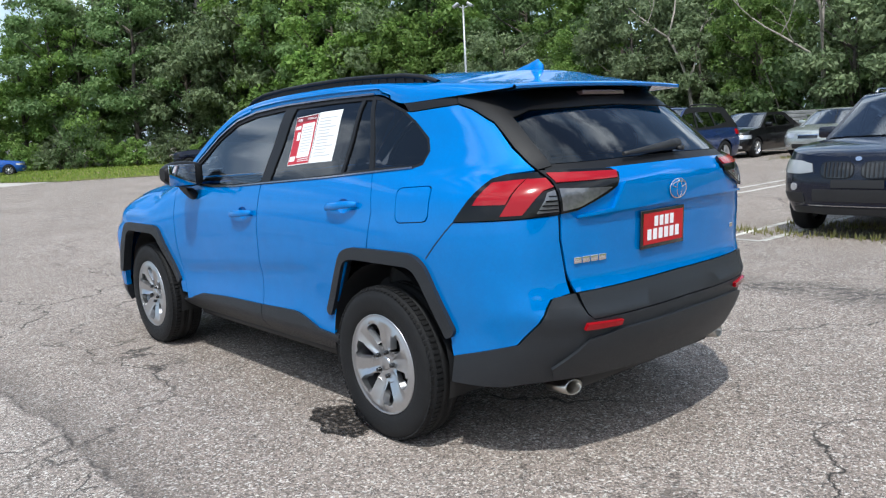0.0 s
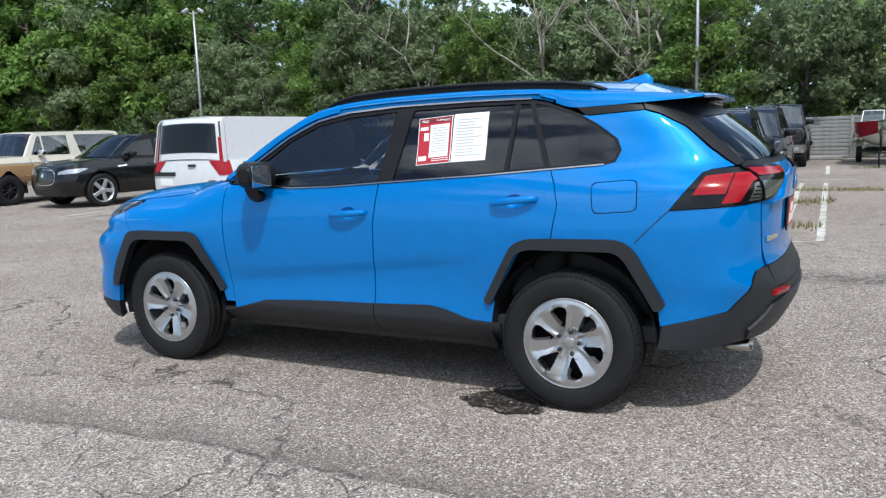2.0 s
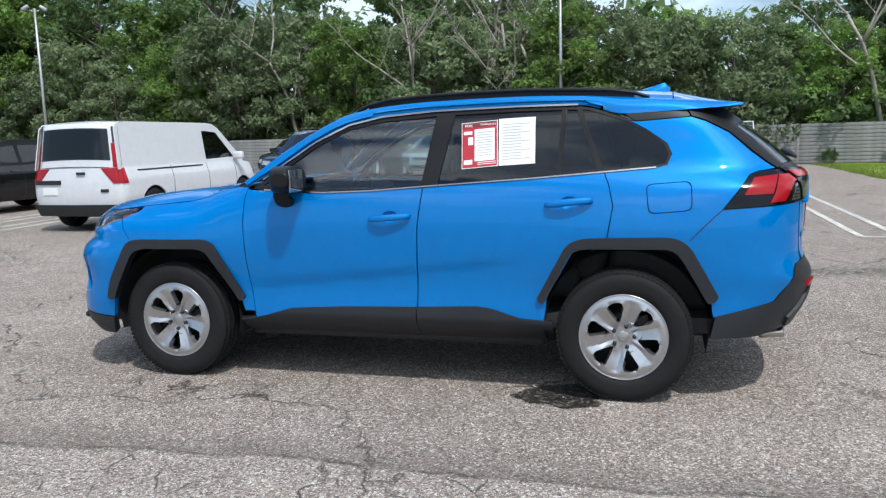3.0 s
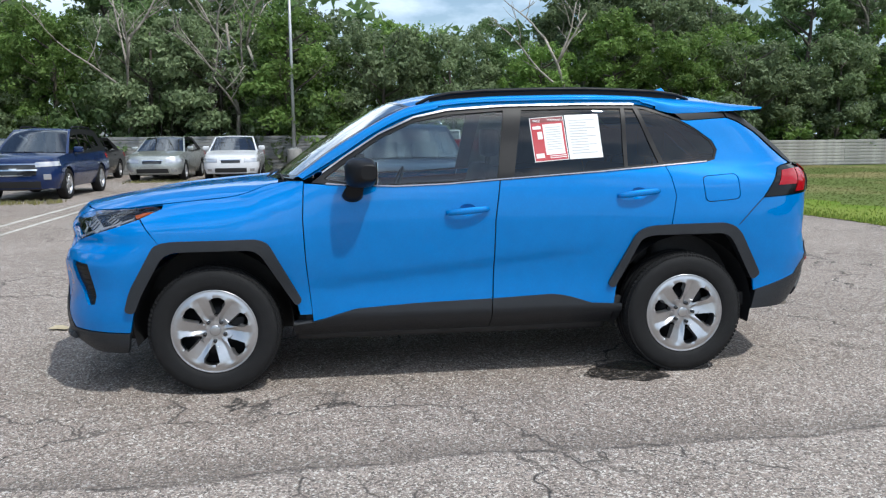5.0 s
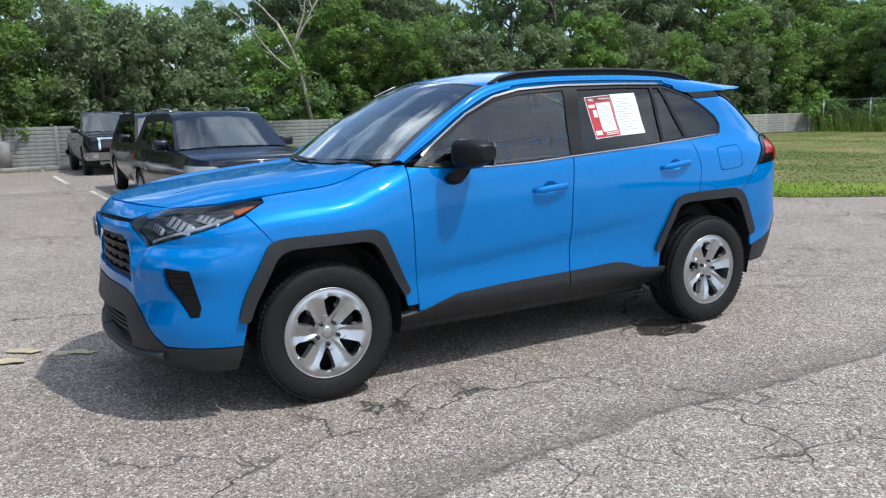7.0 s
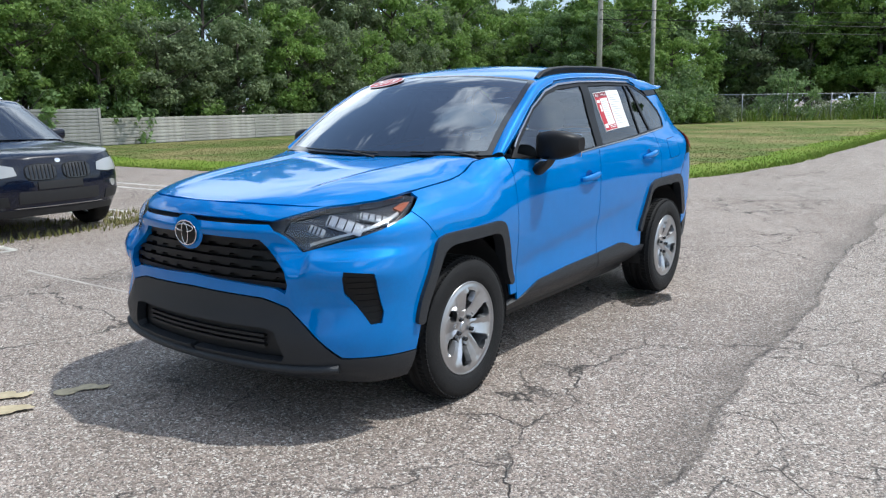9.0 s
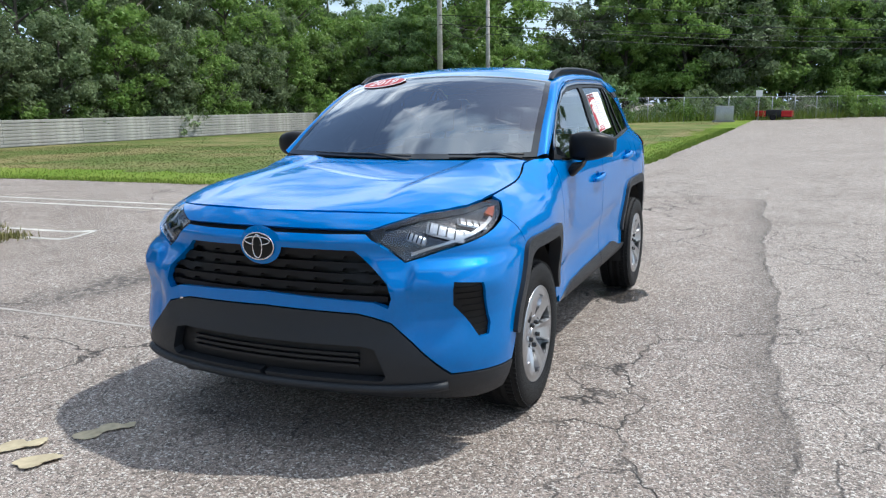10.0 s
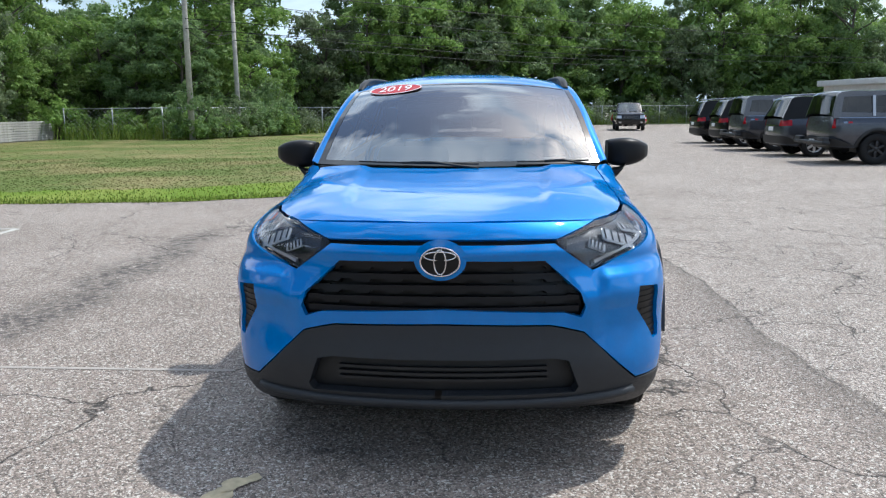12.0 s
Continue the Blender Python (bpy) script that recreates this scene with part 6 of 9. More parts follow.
class Shell:
    """The skin of a simple vehicle: plan rounded at nose and tail, sides by height."""

    def __init__(self, nose, tail, w, sill, belt, n_front=5.0, n_rear=7.0, bow=0.12, rake=0.05, rake_r=0.04, bulge=0.03):
        self.nose, self.tail, self.w, self.sill, self.n_f, self.n_r, self.bow, self.rake, self.rake_r, self.bulge = nose, tail, w, sill, n_front, n_rear, bow, rake, rake_r, bulge
        self.belt = pchip(*zip(*belt))
        self.xs, self.xr = nose - 0.75, tail + 0.6
        self.arc_f, self.th_f = cap_table(n_front, 0.75, w)
        self.arc_r, self.th_r = cap_table(n_rear, 0.6, w)
        self.s1 = float(self.arc_f[-1])
        self.s2 = self.s1 + self.xs - self.xr
        self.s3 = self.s2 + float(self.arc_r[-1])

    def half(self, x, z):
        b = self.belt(x)
        k = (z - self.sill) / max(b - self.sill, 0.1)
        return self.w * (1 - 0.07 * max(0, 0.35 - k) / 0.35 - 0.05 * max(0, k - 0.72) / 0.28) + self.bulge * math.sin(math.pi * min(max(k, 0), 1)) - self.bulge

    def cap(self, th, z, rear):
        n, root = (self.n_r, self.xr) if rear else (self.n_f, self.xs)
        b = self.belt(self.tail if rear else self.nose)
        k = (z - self.sill) / max(b - self.sill, 0.1)
        end = self.tail + self.rake_r * (2 * k - 1) ** 2 if rear else self.nose - self.rake * (2 * k - 1) ** 2
        c, s = max(math.cos(th), 0) ** (2 / n), max(math.sin(th), 0) ** (2 / n)
        x = root + (end - root) * c + (0.06 if rear else -self.bow) * s * s * c
        return x, self.half(x, z) * s

    def __call__(self, s, z):
        sign = 1
        if s < 0:
            s, sign = -s, -1
        if s > self.s3:
            s, sign = 2 * self.s3 - s, -1
        if s < self.s1:
            x, y = self.cap(float(np.interp(s, self.arc_f, self.th_f)), z, False)
        elif s <= self.s2:
            x = self.xs - (s - self.s1)
            y = self.half(x, z)
        else:
            x, y = self.cap(float(np.interp(self.s3 - s, self.arc_r, self.th_r)), z, True)
        return x, sign * y, z

    def angle(self, v, z, rear, axis):
        lo, hi = 0.0, math.pi / 2
        for _ in range(26):
            m = (lo + hi) / 2
            c = self.cap(m, z, rear)[axis]
            bigger = abs(c) > abs(v) if axis else (c > v) != rear
            if bigger == (axis == 0):
                lo = m
            else:
                hi = m
        return lo

    def at(self, tag, v, z):
        if tag == "x":
            if v > self.xs:
                return float(np.interp(self.angle(v, z, False, 0), self.th_f, self.arc_f)), z
            if v < self.xr:
                return self.s3 - float(np.interp(self.angle(v, z, True, 0), self.th_r, self.arc_r)), z
            return self.s1 + self.xs - v, z
        if tag == "f":
            s = float(np.interp(self.angle(v, z, False, 1), self.th_f, self.arc_f))
            return (s if v >= 0 else -s), z
        s = float(np.interp(self.angle(v, z, True, 1), self.th_r, self.arc_r))
        return (self.s3 - s if v >= 0 else self.s3 + s), z

    def loop(self, pts):
        return dense([self.at(*p) for p in pts], 0.10)


def simple_wheel(r, rim_r, spokes, rim_mat, wide=0.22):
    """A tyre, rim and spokes about the origin, axle along y, outer face to +y."""
    w = new("wheel")
    b = bmesh.new()
    h = wide / 2
    lathe(b, [(rim_r, h * 0.85), (rim_r + 0.02, h), (r * 0.93, h), (r * 0.985, h * 0.8), (r, h * 0.4), (r, -h * 0.4), (r * 0.985, -h * 0.8), (r * 0.93, -h), (rim_r, -h)], 36)
    part("tyre", b, RUBBER, w, "black rubber tyre")
    b = bmesh.new()
    lathe(b, [(rim_r * 1.02, h * 0.9), (rim_r * 0.94, h * 0.75), (rim_r * 0.9, -h * 0.5)], 36)
    for i in range(spokes):
        t = bmesh.new()
        wd = rim_r * (0.16 if spokes < 7 else 0.10)
        box(t, rim_r * 0.12, rim_r * 0.97, h * 0.55, h * 0.80, -wd, wd, 0.012)
        join(b, t, Matrix.Rotation(2 * math.pi * i / spokes, 4, "Y"))
    lathe(b, [(0.0, h * 0.88), (rim_r * 0.2, h * 0.86), (rim_r * 0.24, h * 0.7)], 20)
    part("rim", b, rim_mat, w, "spoked rim")
    b = bmesh.new()
    lathe(b, [(0.0, h * 0.2), (rim_r * 0.7, h * 0.2), (rim_r * 0.92, h * 0.1)], 24)
    part("brake", b, ALLOY_DARK, w, "dull brake disc")
    return w


def vehicle(name, label, category, at, body, w, nose, tail, axles, wheel, sill, belt, house, paint_low=None, group="parked vehicles", tint=None, frames=None, n_front=5.0, extras=None, deck=True, h_inset=0.17, roof_mat=None, glass_side=(), bow=0.12, n_rear=7.0, arch=None, rear_panel=None, rails=None):
    """A parked vehicle. house: side view of the cabin (screen base, screen top, roof rear, rear glass base) as (x, z)."""
    car = empty(name, label, category, group, at)
    sh = Shell(nose, tail, w, sill, belt, n_front=n_front, n_rear=n_rear, bow=bow)
    r, rim_r, spokes, rim_mat = wheel
    ar = arch or r + 0.055
    # lower body, with arches cut out
    top = []
    n = 70
    for i in range(n + 1):
        s = sh.s3 * i / n
        z = 0.7
        for _ in range(4):
            z = sh.belt(sh(s, z)[0])
        top.append((s, z))
    bottom = [sh.at("r", 0.0, sill + 0.04), sh.at("r", w * 0.7, sill + 0.04)]
    for ax in sorted(axles):
        d = math.sqrt(max(ar ** 2 - (sill - r) ** 2, 0.01))
        bottom += [sh.at("x", ax - d - 0.02, sill)]
        for j in range(13):
            q = math.radians(180 - 180 * j / 12)
            bottom.append(sh.at("x", ax + ar * math.cos(q), max(sill, r + ar * math.sin(q))))
        bottom += [sh.at("x", ax + d + 0.02, sill)]
    bottom += [sh.at("f", w * 0.7, sill + 0.02), sh.at("f", 0.0, sill + 0.02)]
    loop = dense([p for p in top] + bottom, 0.12)
    bm = sheet(loop, sh, 0.10, 0, 0.03)
    join(bm, mirrored(bm))
    # bonnet and rear deck between the two top edges
    cab_f, cab_r = house[0][0], house[3][0]
    edge = [Vector(sh(s, z)) for s, z in top]
    for keep, mid in ((lambda p: p.x > cab_f - 0.15, 0.035), (lambda p: p.x < cab_r + 0.10, 0.02)):
        row = [p for p in edge if keep(p)]
        if len(row) < 2 or (not deck and row[0].x < 0):
            continue
        vs = [[bm.verts.new((p.x, p.y * v, p.z + mid * (1 - abs(v) ** 3) * min(1, p.y / 0.4))) for v in [k / 6 - 1 for k in range(13)]] for p in row]
        for a, b in zip(vs, vs[1:]):
            for j in range(12):
                try:
                    fc = bm.faces.new((a[j], a[j + 1], b[j + 1], b[j]))
                except ValueError:
                    continue
                fc.smooth = True
                fc.normal_update()
                if fc.normal.z < 0:
                    fc.normal_flip()
    part("body", bm, body, car)
    if paint_low:
        pl, z0, z1 = paint_low
        for lp2 in ([("x", axles[1] - ar - 0.03, z0), ("x", axles[0] + ar + 0.03, z0), ("x", axles[0] + ar + 0.03, z1), ("x", axles[1] - ar - 0.03, z1)],
                    [("x", nose - 0.09, z0), ("x", axles[1] + ar + 0.04, z0), ("x", axles[1] + ar, r + 0.12), ("x", axles[1], r + ar + 0.03), ("x", axles[1] - ar, r + 0.12), ("x", axles[1] - ar - 0.04, r + 0.12), ("x", axles[1] - ar - 0.04, z1), ("x", nose - 0.09, z1)]):
            b2 = sheet(sh.loop(lp2), sh, 0.1, 0.004, 0.004)
            tw = mirrored(b2)
            part("side_panel", b2, pl, car, "tan lower side panel")
            part("side_panel", tw, pl, car, "tan lower side panel")
    # cabin
    (xa, za), (xb, zb), (xc, zc), (xd, zd) = house
    ridge = pchip([xd - 0.01, xc, xb, xa + 0.01], [zd, zc, zb, za]) if xc < xb else None
    yb = lambda x: sh.half(min(max(x, xd), xa), sh.belt(x)) - 0.015
    zt = max(zb, zc) + 0.0

    def side_y(x, z):
        b = sh.belt(x)
        k = min(max((z - b) / (zt - b), -0.2), 1.0)
        return yb(x) - h_inset * k

    def side_fn(x, z):
        return x, side_y(x, z), z

    nu = 26
    prof = []
    for (x0, z0), (x1, z1) in zip(house, house[1:]):
        m = 10 if (x0, z0) == house[1] else 8
        for i in range(m):
            prof.append((x0 + (x1 - x0) * i / m, z0 + (z1 - z0) * i / m))
    prof.append(house[3])

    def soft(i):
        a, b, c = prof[max(0, i - 1)], prof[i], prof[min(len(prof) - 1, i + 1)]
        return (a[0] + 2 * b[0] + c[0]) / 4, (a[1] + 2 * b[1] + c[1]) / 4
    line = [prof[0]] + [soft(i) for i in range(1, len(prof) - 1)] + [prof[-1]]

    def house_fn(u, v):
        i = min(int(u), len(line) - 2)
        k = u - i
        x, z = line[i][0] + (line[i + 1][0] - line[i][0]) * k, line[i][1] + (line[i + 1][1] - line[i][1]) * k
        hump = 0.03 * (1 - v * v)
        fwd = 0.10 * (1 - v * v) if u < 12 else (-0.06 * (1 - v * v) if u > 18 else 0.10 * (1 - v * v) * (18 - u) / 6)
        if rear_panel and u > 18:
            fwd += 0.10 * abs(v) ** 10 * min(1, u - 18)
        return x + fwd, v * side_y(x, z), z + hump
    nl = len(line) - 1
    cab_mat = roof_mat or body
    bm = grid(house_fn, 26, 12, 7.6, 18.4, -1, 1)
    part("roof", bm, cab_mat, car)
    part("windscreen", grid(house_fn, 10, 12, 0.15, 7.6, -0.93, 0.93, Vector((1, 0, 1))), tint or WINDOW, car, "car windscreen")
    if rear_panel:
        v1, u0, u1 = rear_panel
        proud = lambda d: lambda u, v: Vector(house_fn(u, v)) + Vector((-d, math.copysign(d * 0.4, v), 0))
        part("rear_door", grid(house_fn, 12, 16, 18.4, nl, -1, 1, Vector((-1, 0, 1))), cab_mat, car, "white rear doors")
        part("window_band", grid(proud(0.004), 8, 16, u0 - 0.25, u1 + 0.2, -v1 - 0.03, v1 + 0.03, Vector((-1, 0, 1))), GLOSS_BLACK, car, "black band round the rear windows")
        for va, vb in ((-v1, -0.008), (0.008, v1)):
            part("rear_window", grid(proud(0.008), 8, 8, u0, u1, va, vb, Vector((-1, 0, 1))), tint or WINDOW, car, "dark rear door window")
        for sg in (1, -1):
            part("tail_lamp", grid(proud(0.014), 8, 3, 21.8, nl, sg * 0.87, sg * 0.998, Vector((-1, 0, 1))), RED_LENS, car, "tall red tail lamp")
            part("lamp_strip", grid(proud(0.010), 8, 3, 18.9, 21.7, sg * 0.90, sg * 0.998, Vector((-1, 0, 1))), GLOSS_BLACK, car, "black strip above the lamp")
    else:
        part("rear_window", grid(house_fn, 10, 12, 18.4, nl - 0.3, -0.90, 0.90, Vector((-1, 0, 1))), tint or WINDOW, car, "tinted rear window")
    for v0, v1 in ((0.93, 1.0), (-1.0, -0.93)):
        part("pillar", grid(house_fn, 10, 2, 0.0, 7.6, v0, v1, Vector((1, 0, 1))), cab_mat, car)
        part("rear_pillar", grid(house_fn, 10, 2, 18.4, nl, v0 * (0.97 if abs(v0) < 1 else 1), v1 * (0.97 if abs(v1) < 1 else 1), Vector((-1, 0, 1))), cab_mat, car)
    if rails:
        for sg in (1, -1):
            x0, x1 = xb - 0.25, xc + 0.15
            yr = side_y((x0 + x1) / 2, zt) - 0.06
            bm = bmesh.new()
            tube(bm, [(x0, sg * yr, zb + 0.005), (x0 - 0.10, sg * yr, zb + 0.055), ((x0 + x1) / 2, sg * yr, zt + 0.070), (x1 + 0.10, sg * yr, zc + 0.055), (x1, sg * yr, zc + 0.005)], 0.020, 8)
            part("roof_rail", bm, rails, car, "roof rail")
    # side of the cabin as a frame with window openings
    outline = dense([(xa, sh.belt(xa) - 0.03)] + [(x, z) for x, z in line[1:-1]] + [(xd, sh.belt(xd) - 0.03)], 0.15)
    hs = [dense(rounded(h, 0.03, 2), 0.15) for h in glass_side]
    bm = sheet(outline, side_fn, 0.15, 0, 0.02, out=lambda c: Vector((0, 1, 0)), holes=hs)
    tw = mirrored(bm)
    part("cabin_side", bm, frames or cab_mat, car)
    part("cabin_side", tw, frames or cab_mat, car)
    for h in hs:
        bm = sheet(h, side_fn, 0.2, -0.008, 0.004, out=lambda c: Vector((0, 1, 0)))
        tw = mirrored(bm)
        part("side_window", bm, tint or WINDOW, car, "tinted side window")
        part("side_window", tw, tint or WINDOW, car, "tinted side window")
    # cabin filling, floor and arches
    bm = bmesh.new()
    box(bm, max(tail + 0.3, xd), xa + 0.25, -w * 0.86, w * 0.86, sill + 0.02, sh.belt(0) - 0.12, 0.02)
    for yy in (0.36, -0.36):
        box(bm, -0.35, -0.20, yy - 0.24, yy + 0.24, 0.6, sh.belt(0) + 0.32, 0.05)
        if xd < -1.0:
            box(bm, -1.25, -1.12, yy - 0.26, yy + 0.26, 0.6, sh.belt(0) + 0.25, 0.05)
    part("cabin", bm, INTERIOR, car, "dark cabin with seats")
    bm = bmesh.new()
    box(bm, tail + 0.15, nose - 0.2, -w * 0.55, w * 0.55, sill - 0.02, sill + 0.35, 0.03)
    part("underbody", bm, DARK, car, "dark underbody")
    first = None
    for ax in axles:
        for sg in (1, -1):
            m = pose(ax, sg * (w - 0.115), r, 0, 20 * ax, 0 if sg > 0 else 180)
            if first is None:
                first = simple_wheel(r, rim_r, spokes, rim_mat)
                first.parent = car
                first.matrix_basis = m
            else:
                copy_thing(first, m)
            bm = bmesh.new()
            ring = [[bm.verts.new((ax + (ar + 0.01) * math.cos(q), sg * yy, r + (ar + 0.01) * math.sin(q))) for yy in (w - 0.04, w - 0.42)] for q in [math.radians(-10 + 200 * i / 14) for i in range(15)]]
            for a, b in zip(ring, ring[1:]):
                bm.faces.new((a[0], b[0], b[1], a[1])).smooth = True
            bm.faces.new([q[1] for q in ring])
            part("wheel_well", bm, DARK, car, "black wheel well")
    # parts laid on the skin: (name, points, material, offset, depth, label, twin)
    for nm, pts, mat, off, dep, lab, twin in (extras or ()):
        bm = sheet(sh.loop(pts), sh, 0.06, off, dep)
        if twin:
            tw = mirrored(bm)
            part(nm, tw, mat, car, lab)
        part(nm, bm, mat, car, lab)
    # door mirrors
    for sg in (1, -1):
        bm = bmesh.new()
        x = xa - 0.42
        y = side_y(x, sh.belt(x) + 0.05)
        box(bm, x - 0.05, x + 0.09, y + 0.02, y + 0.24, sh.belt(x) + 0.02, sh.belt(x) + 0.17, 0.04)
        box(bm, x - 0.02, x + 0.06, y - 0.04, y + 0.06, sh.belt(x) - 0.01, sh.belt(x) + 0.06, 0.01)
        if sg < 0:
            t = mirrored(bm)
            bm.free()
            bm = t
        part("door_mirror", bm, body if body is not BEIGE else CHROME, car, "door mirror")
    return car, sh


def door_lines(xs, z0, z1):
    """Dark shut lines of doors."""
    return [("door_gap", [("x", x + 0.006, z0), ("x", x - 0.006, z0), ("x", x - 0.006 + 0.02, z1), ("x", x + 0.006 + 0.02, z1)], DARK, 0.002, 0.002, "", True) for x in xs]


def handles(xs, z, mat):
    return [("door_handle", [("x", x + 0.10, z), ("x", x - 0.10, z), ("x", x - 0.10, z + 0.035), ("x", x + 0.10, z + 0.035)], mat, 0.025, 0.03, "door handle", True) for x in xs]


def face(name, y0, y1, z0, z1, mat, off=0.006, lab="", twin=False, depth=0.02, skew=0.0):
    return (name, [("f", y0, z0), ("f", y1, z0 + skew), ("f", y1, z1 + skew), ("f", y0, z1)], mat, off, depth, lab, twin)


def back(name, y0, y1, z0, z1, mat, off=0.006, lab="", twin=False, depth=0.02):
    return (name, [("r", y0, z0), ("r", y1, z0), ("r", y1, z1), ("r", y0, z1)], mat, off, depth, lab, twin)


def corner(name, y, x, z0, z1, mat, off=0.006, lab="", rear=False):
    """A lamp that wraps round a corner from width y to length x."""
    t = "r" if rear else "f"
    return (name, [(t, y, z0), ("x", x, z0 + 0.02), ("x", x, z1), (t, y, z1 - 0.01)], mat, off, 0.02, lab, True)


def slats(y, z0, z1, n, mat, vertical=False, y0=None):
    out = []
    for i in range(n):
        if vertical:
            a = (y0 or -y) + (y - (y0 or -y)) * (i + 0.5) / n
            out.append(face("grille_bar", a - 0.008, a + 0.008, z0, z1, mat, 0.016, "", bool(y0)))
        else:
            z = z0 + (z1 - z0) * (i + 0.5) / n
            out.append(face("grille_bar", -y, y, z - 0.01, z + 0.01, mat, 0.016))
    return out


# -- navy SUV nose-out beside the lane
at = pose(-0.61, -8.67, -0.09, 0, 0, 91)
X5_W = [[(0.82, 1.18), (0.40, 1.49), (-0.10, 1.55), (-0.10, 1.14)], [(-0.18, 1.14), (-0.18, 1.555), (-0.96, 1.55), (-1.08, 1.16)], [(-1.15, 1.18), (-1.04, 1.55), (-1.55, 1.51), (-1.75, 1.26)]]
vehicle("suv", "dark navy SUV with hazed headlamps, parked nose-out on the lot", "car", at, NAVY, 0.965, 2.32, -2.40, (-1.465, 1.465), (0.37, 0.25, 5, STEEL_RIM), 0.28,
        [(-2.45, 1.06), (-1.6, 1.10), (0.0, 1.08), (0.9, 1.10), (1.4, 1.08), (2.0, 1.01), (2.25, 0.95), (2.36, 0.88)],
        [(0.98, 1.11), (0.12, 1.67), (-1.75, 1.67), (-2.25, 1.12)], glass_side=X5_W, frames=PILLAR, rails=SATIN_CHROME,
        extras=[("grille_rim", [("f", a, b) for a, b in oval(0.225, 0.800, 0.190, 0.102, 24, 3.2)], PILLAR, 0.006, 0.012, "thin bright grille rim", True), ("grille", [("f", a, b) for a, b in oval(0.225, 0.800, 0.180, 0.092, 24, 3.2)], GLOSS_BLACK, 0.012, 0.012, "black kidney grille", True), *[face("grille_bar", a, a + 0.014, 0.72, 0.88, DARK, 0.022, "", True) for a in (0.075, 0.12, 0.165, 0.21, 0.255, 0.30, 0.345)],
                ("headlamp", [("f", 0.50, 0.775), ("f", 0.66, 0.752), ("x", 1.98, 0.762), ("x", 1.84, 0.80), ("x", 1.70, 0.90), ("x", 1.80, 0.925), ("x", 1.98, 0.915), ("f", 0.66, 0.905), ("f", 0.52, 0.870)], HAZE_LENS, 0.008, 0.015, "hazed headlamp", True), face("lower_intake", -0.50, 0.50, 0.44, 0.58, DARK, 0.006, "black lower intake"), face("number_panel", -0.28, 0.28, 0.60, 0.69, DARK, 0.012, "dark blank number panel"),
                ("fog_lamp", [("f", a, b) for a, b in oval(0.74, 0.60, 0.042, 0.045, 16)], CLEAR_LENS, 0.012, 0.015, "round fog lamp", True), ("side_intake", [("f", 0.60, 0.42), ("x", 2.02, 0.42), ("x", 2.02, 0.53), ("f", 0.62, 0.53)], DARK, 0.006, 0.01, "black side intake", True),
                face("bumper_strip", -0.55, 0.55, 0.385, 0.397, SATIN_CHROME, 0.012, "thin bright strip"), face("bumper_skirt", -0.75, 0.75, 0.29, 0.37, DARK, 0.006, "dark lower skirt"),
                ("badge", [("f", a, b) for a, b in oval(0.0, 0.925, 0.036, 0.024, 16)], CHROME, 0.012, 0.01, "small round badge", False), corner("tail_lamp", 0.50, -1.95, 0.88, 1.05, RED_LENS, 0.008, "red tail lamp", True)] + door_lines((0.98, -0.06, -1.10), 0.40, 1.08) + handles((0.15, -0.95), 0.90, NAVY))
# -- black SUV behind it
at = pose(-0.78, -13.25, 0, 0, 0, 90)
MID_W = [[(0.85, 1.15), (0.45, 1.47), (-0.05, 1.52), (-0.05, 1.11)], [(-0.13, 1.11), (-0.13, 1.525), (-0.85, 1.52), (-0.98, 1.13)], [(-1.06, 1.15), (-0.94, 1.52), (-1.45, 1.48), (-1.65, 1.22)]]
mid_extras = [face("grille", -0.42, 0.42, 0.62, 0.84, GLOSS_BLACK, 0.008, "black grille"), *slats(0.40, 0.63, 0.83, 4, SATIN_CHROME), corner("headlamp", 0.46, 1.85, 0.78, 0.90, CLEAR_LENS, 0.008, "clear headlamp"),
              face("lower_intake", -0.55, 0.55, 0.32, 0.46, DARK, 0.008, "black lower intake"), face("fog_lamp", 0.62, 0.76, 0.50, 0.62, CLEAR_LENS, 0.010, "fog lamp", True), corner("tail_lamp", 0.48, -1.95, 0.86, 1.02, RED_LENS, 0.008, "red tail lamp", True)]
vehicle("suv", "black midsize SUV with bright grille bars, parked nose-out", "car", at, BLACK, 0.925, 2.33, -2.33, (-1.40, 1.42), (0.365, 0.24, 5, STEEL_RIM), 0.28,
        [(-2.4, 1.04), (-1.6, 1.07), (0.0, 1.05), (1.0, 1.07), (1.6, 1.03), (2.1, 0.96), (2.36, 0.86)],
        [(1.02, 1.08), (0.22, 1.66), (-1.70, 1.66), (-2.2, 1.10)], glass_side=MID_W, frames=PILLAR, rails=PILLAR, extras=mid_extras + door_lines((0.9, -0.09, -1.02), 0.40, 1.05) + handles((0.12, -0.9), 0.88, BLACK))
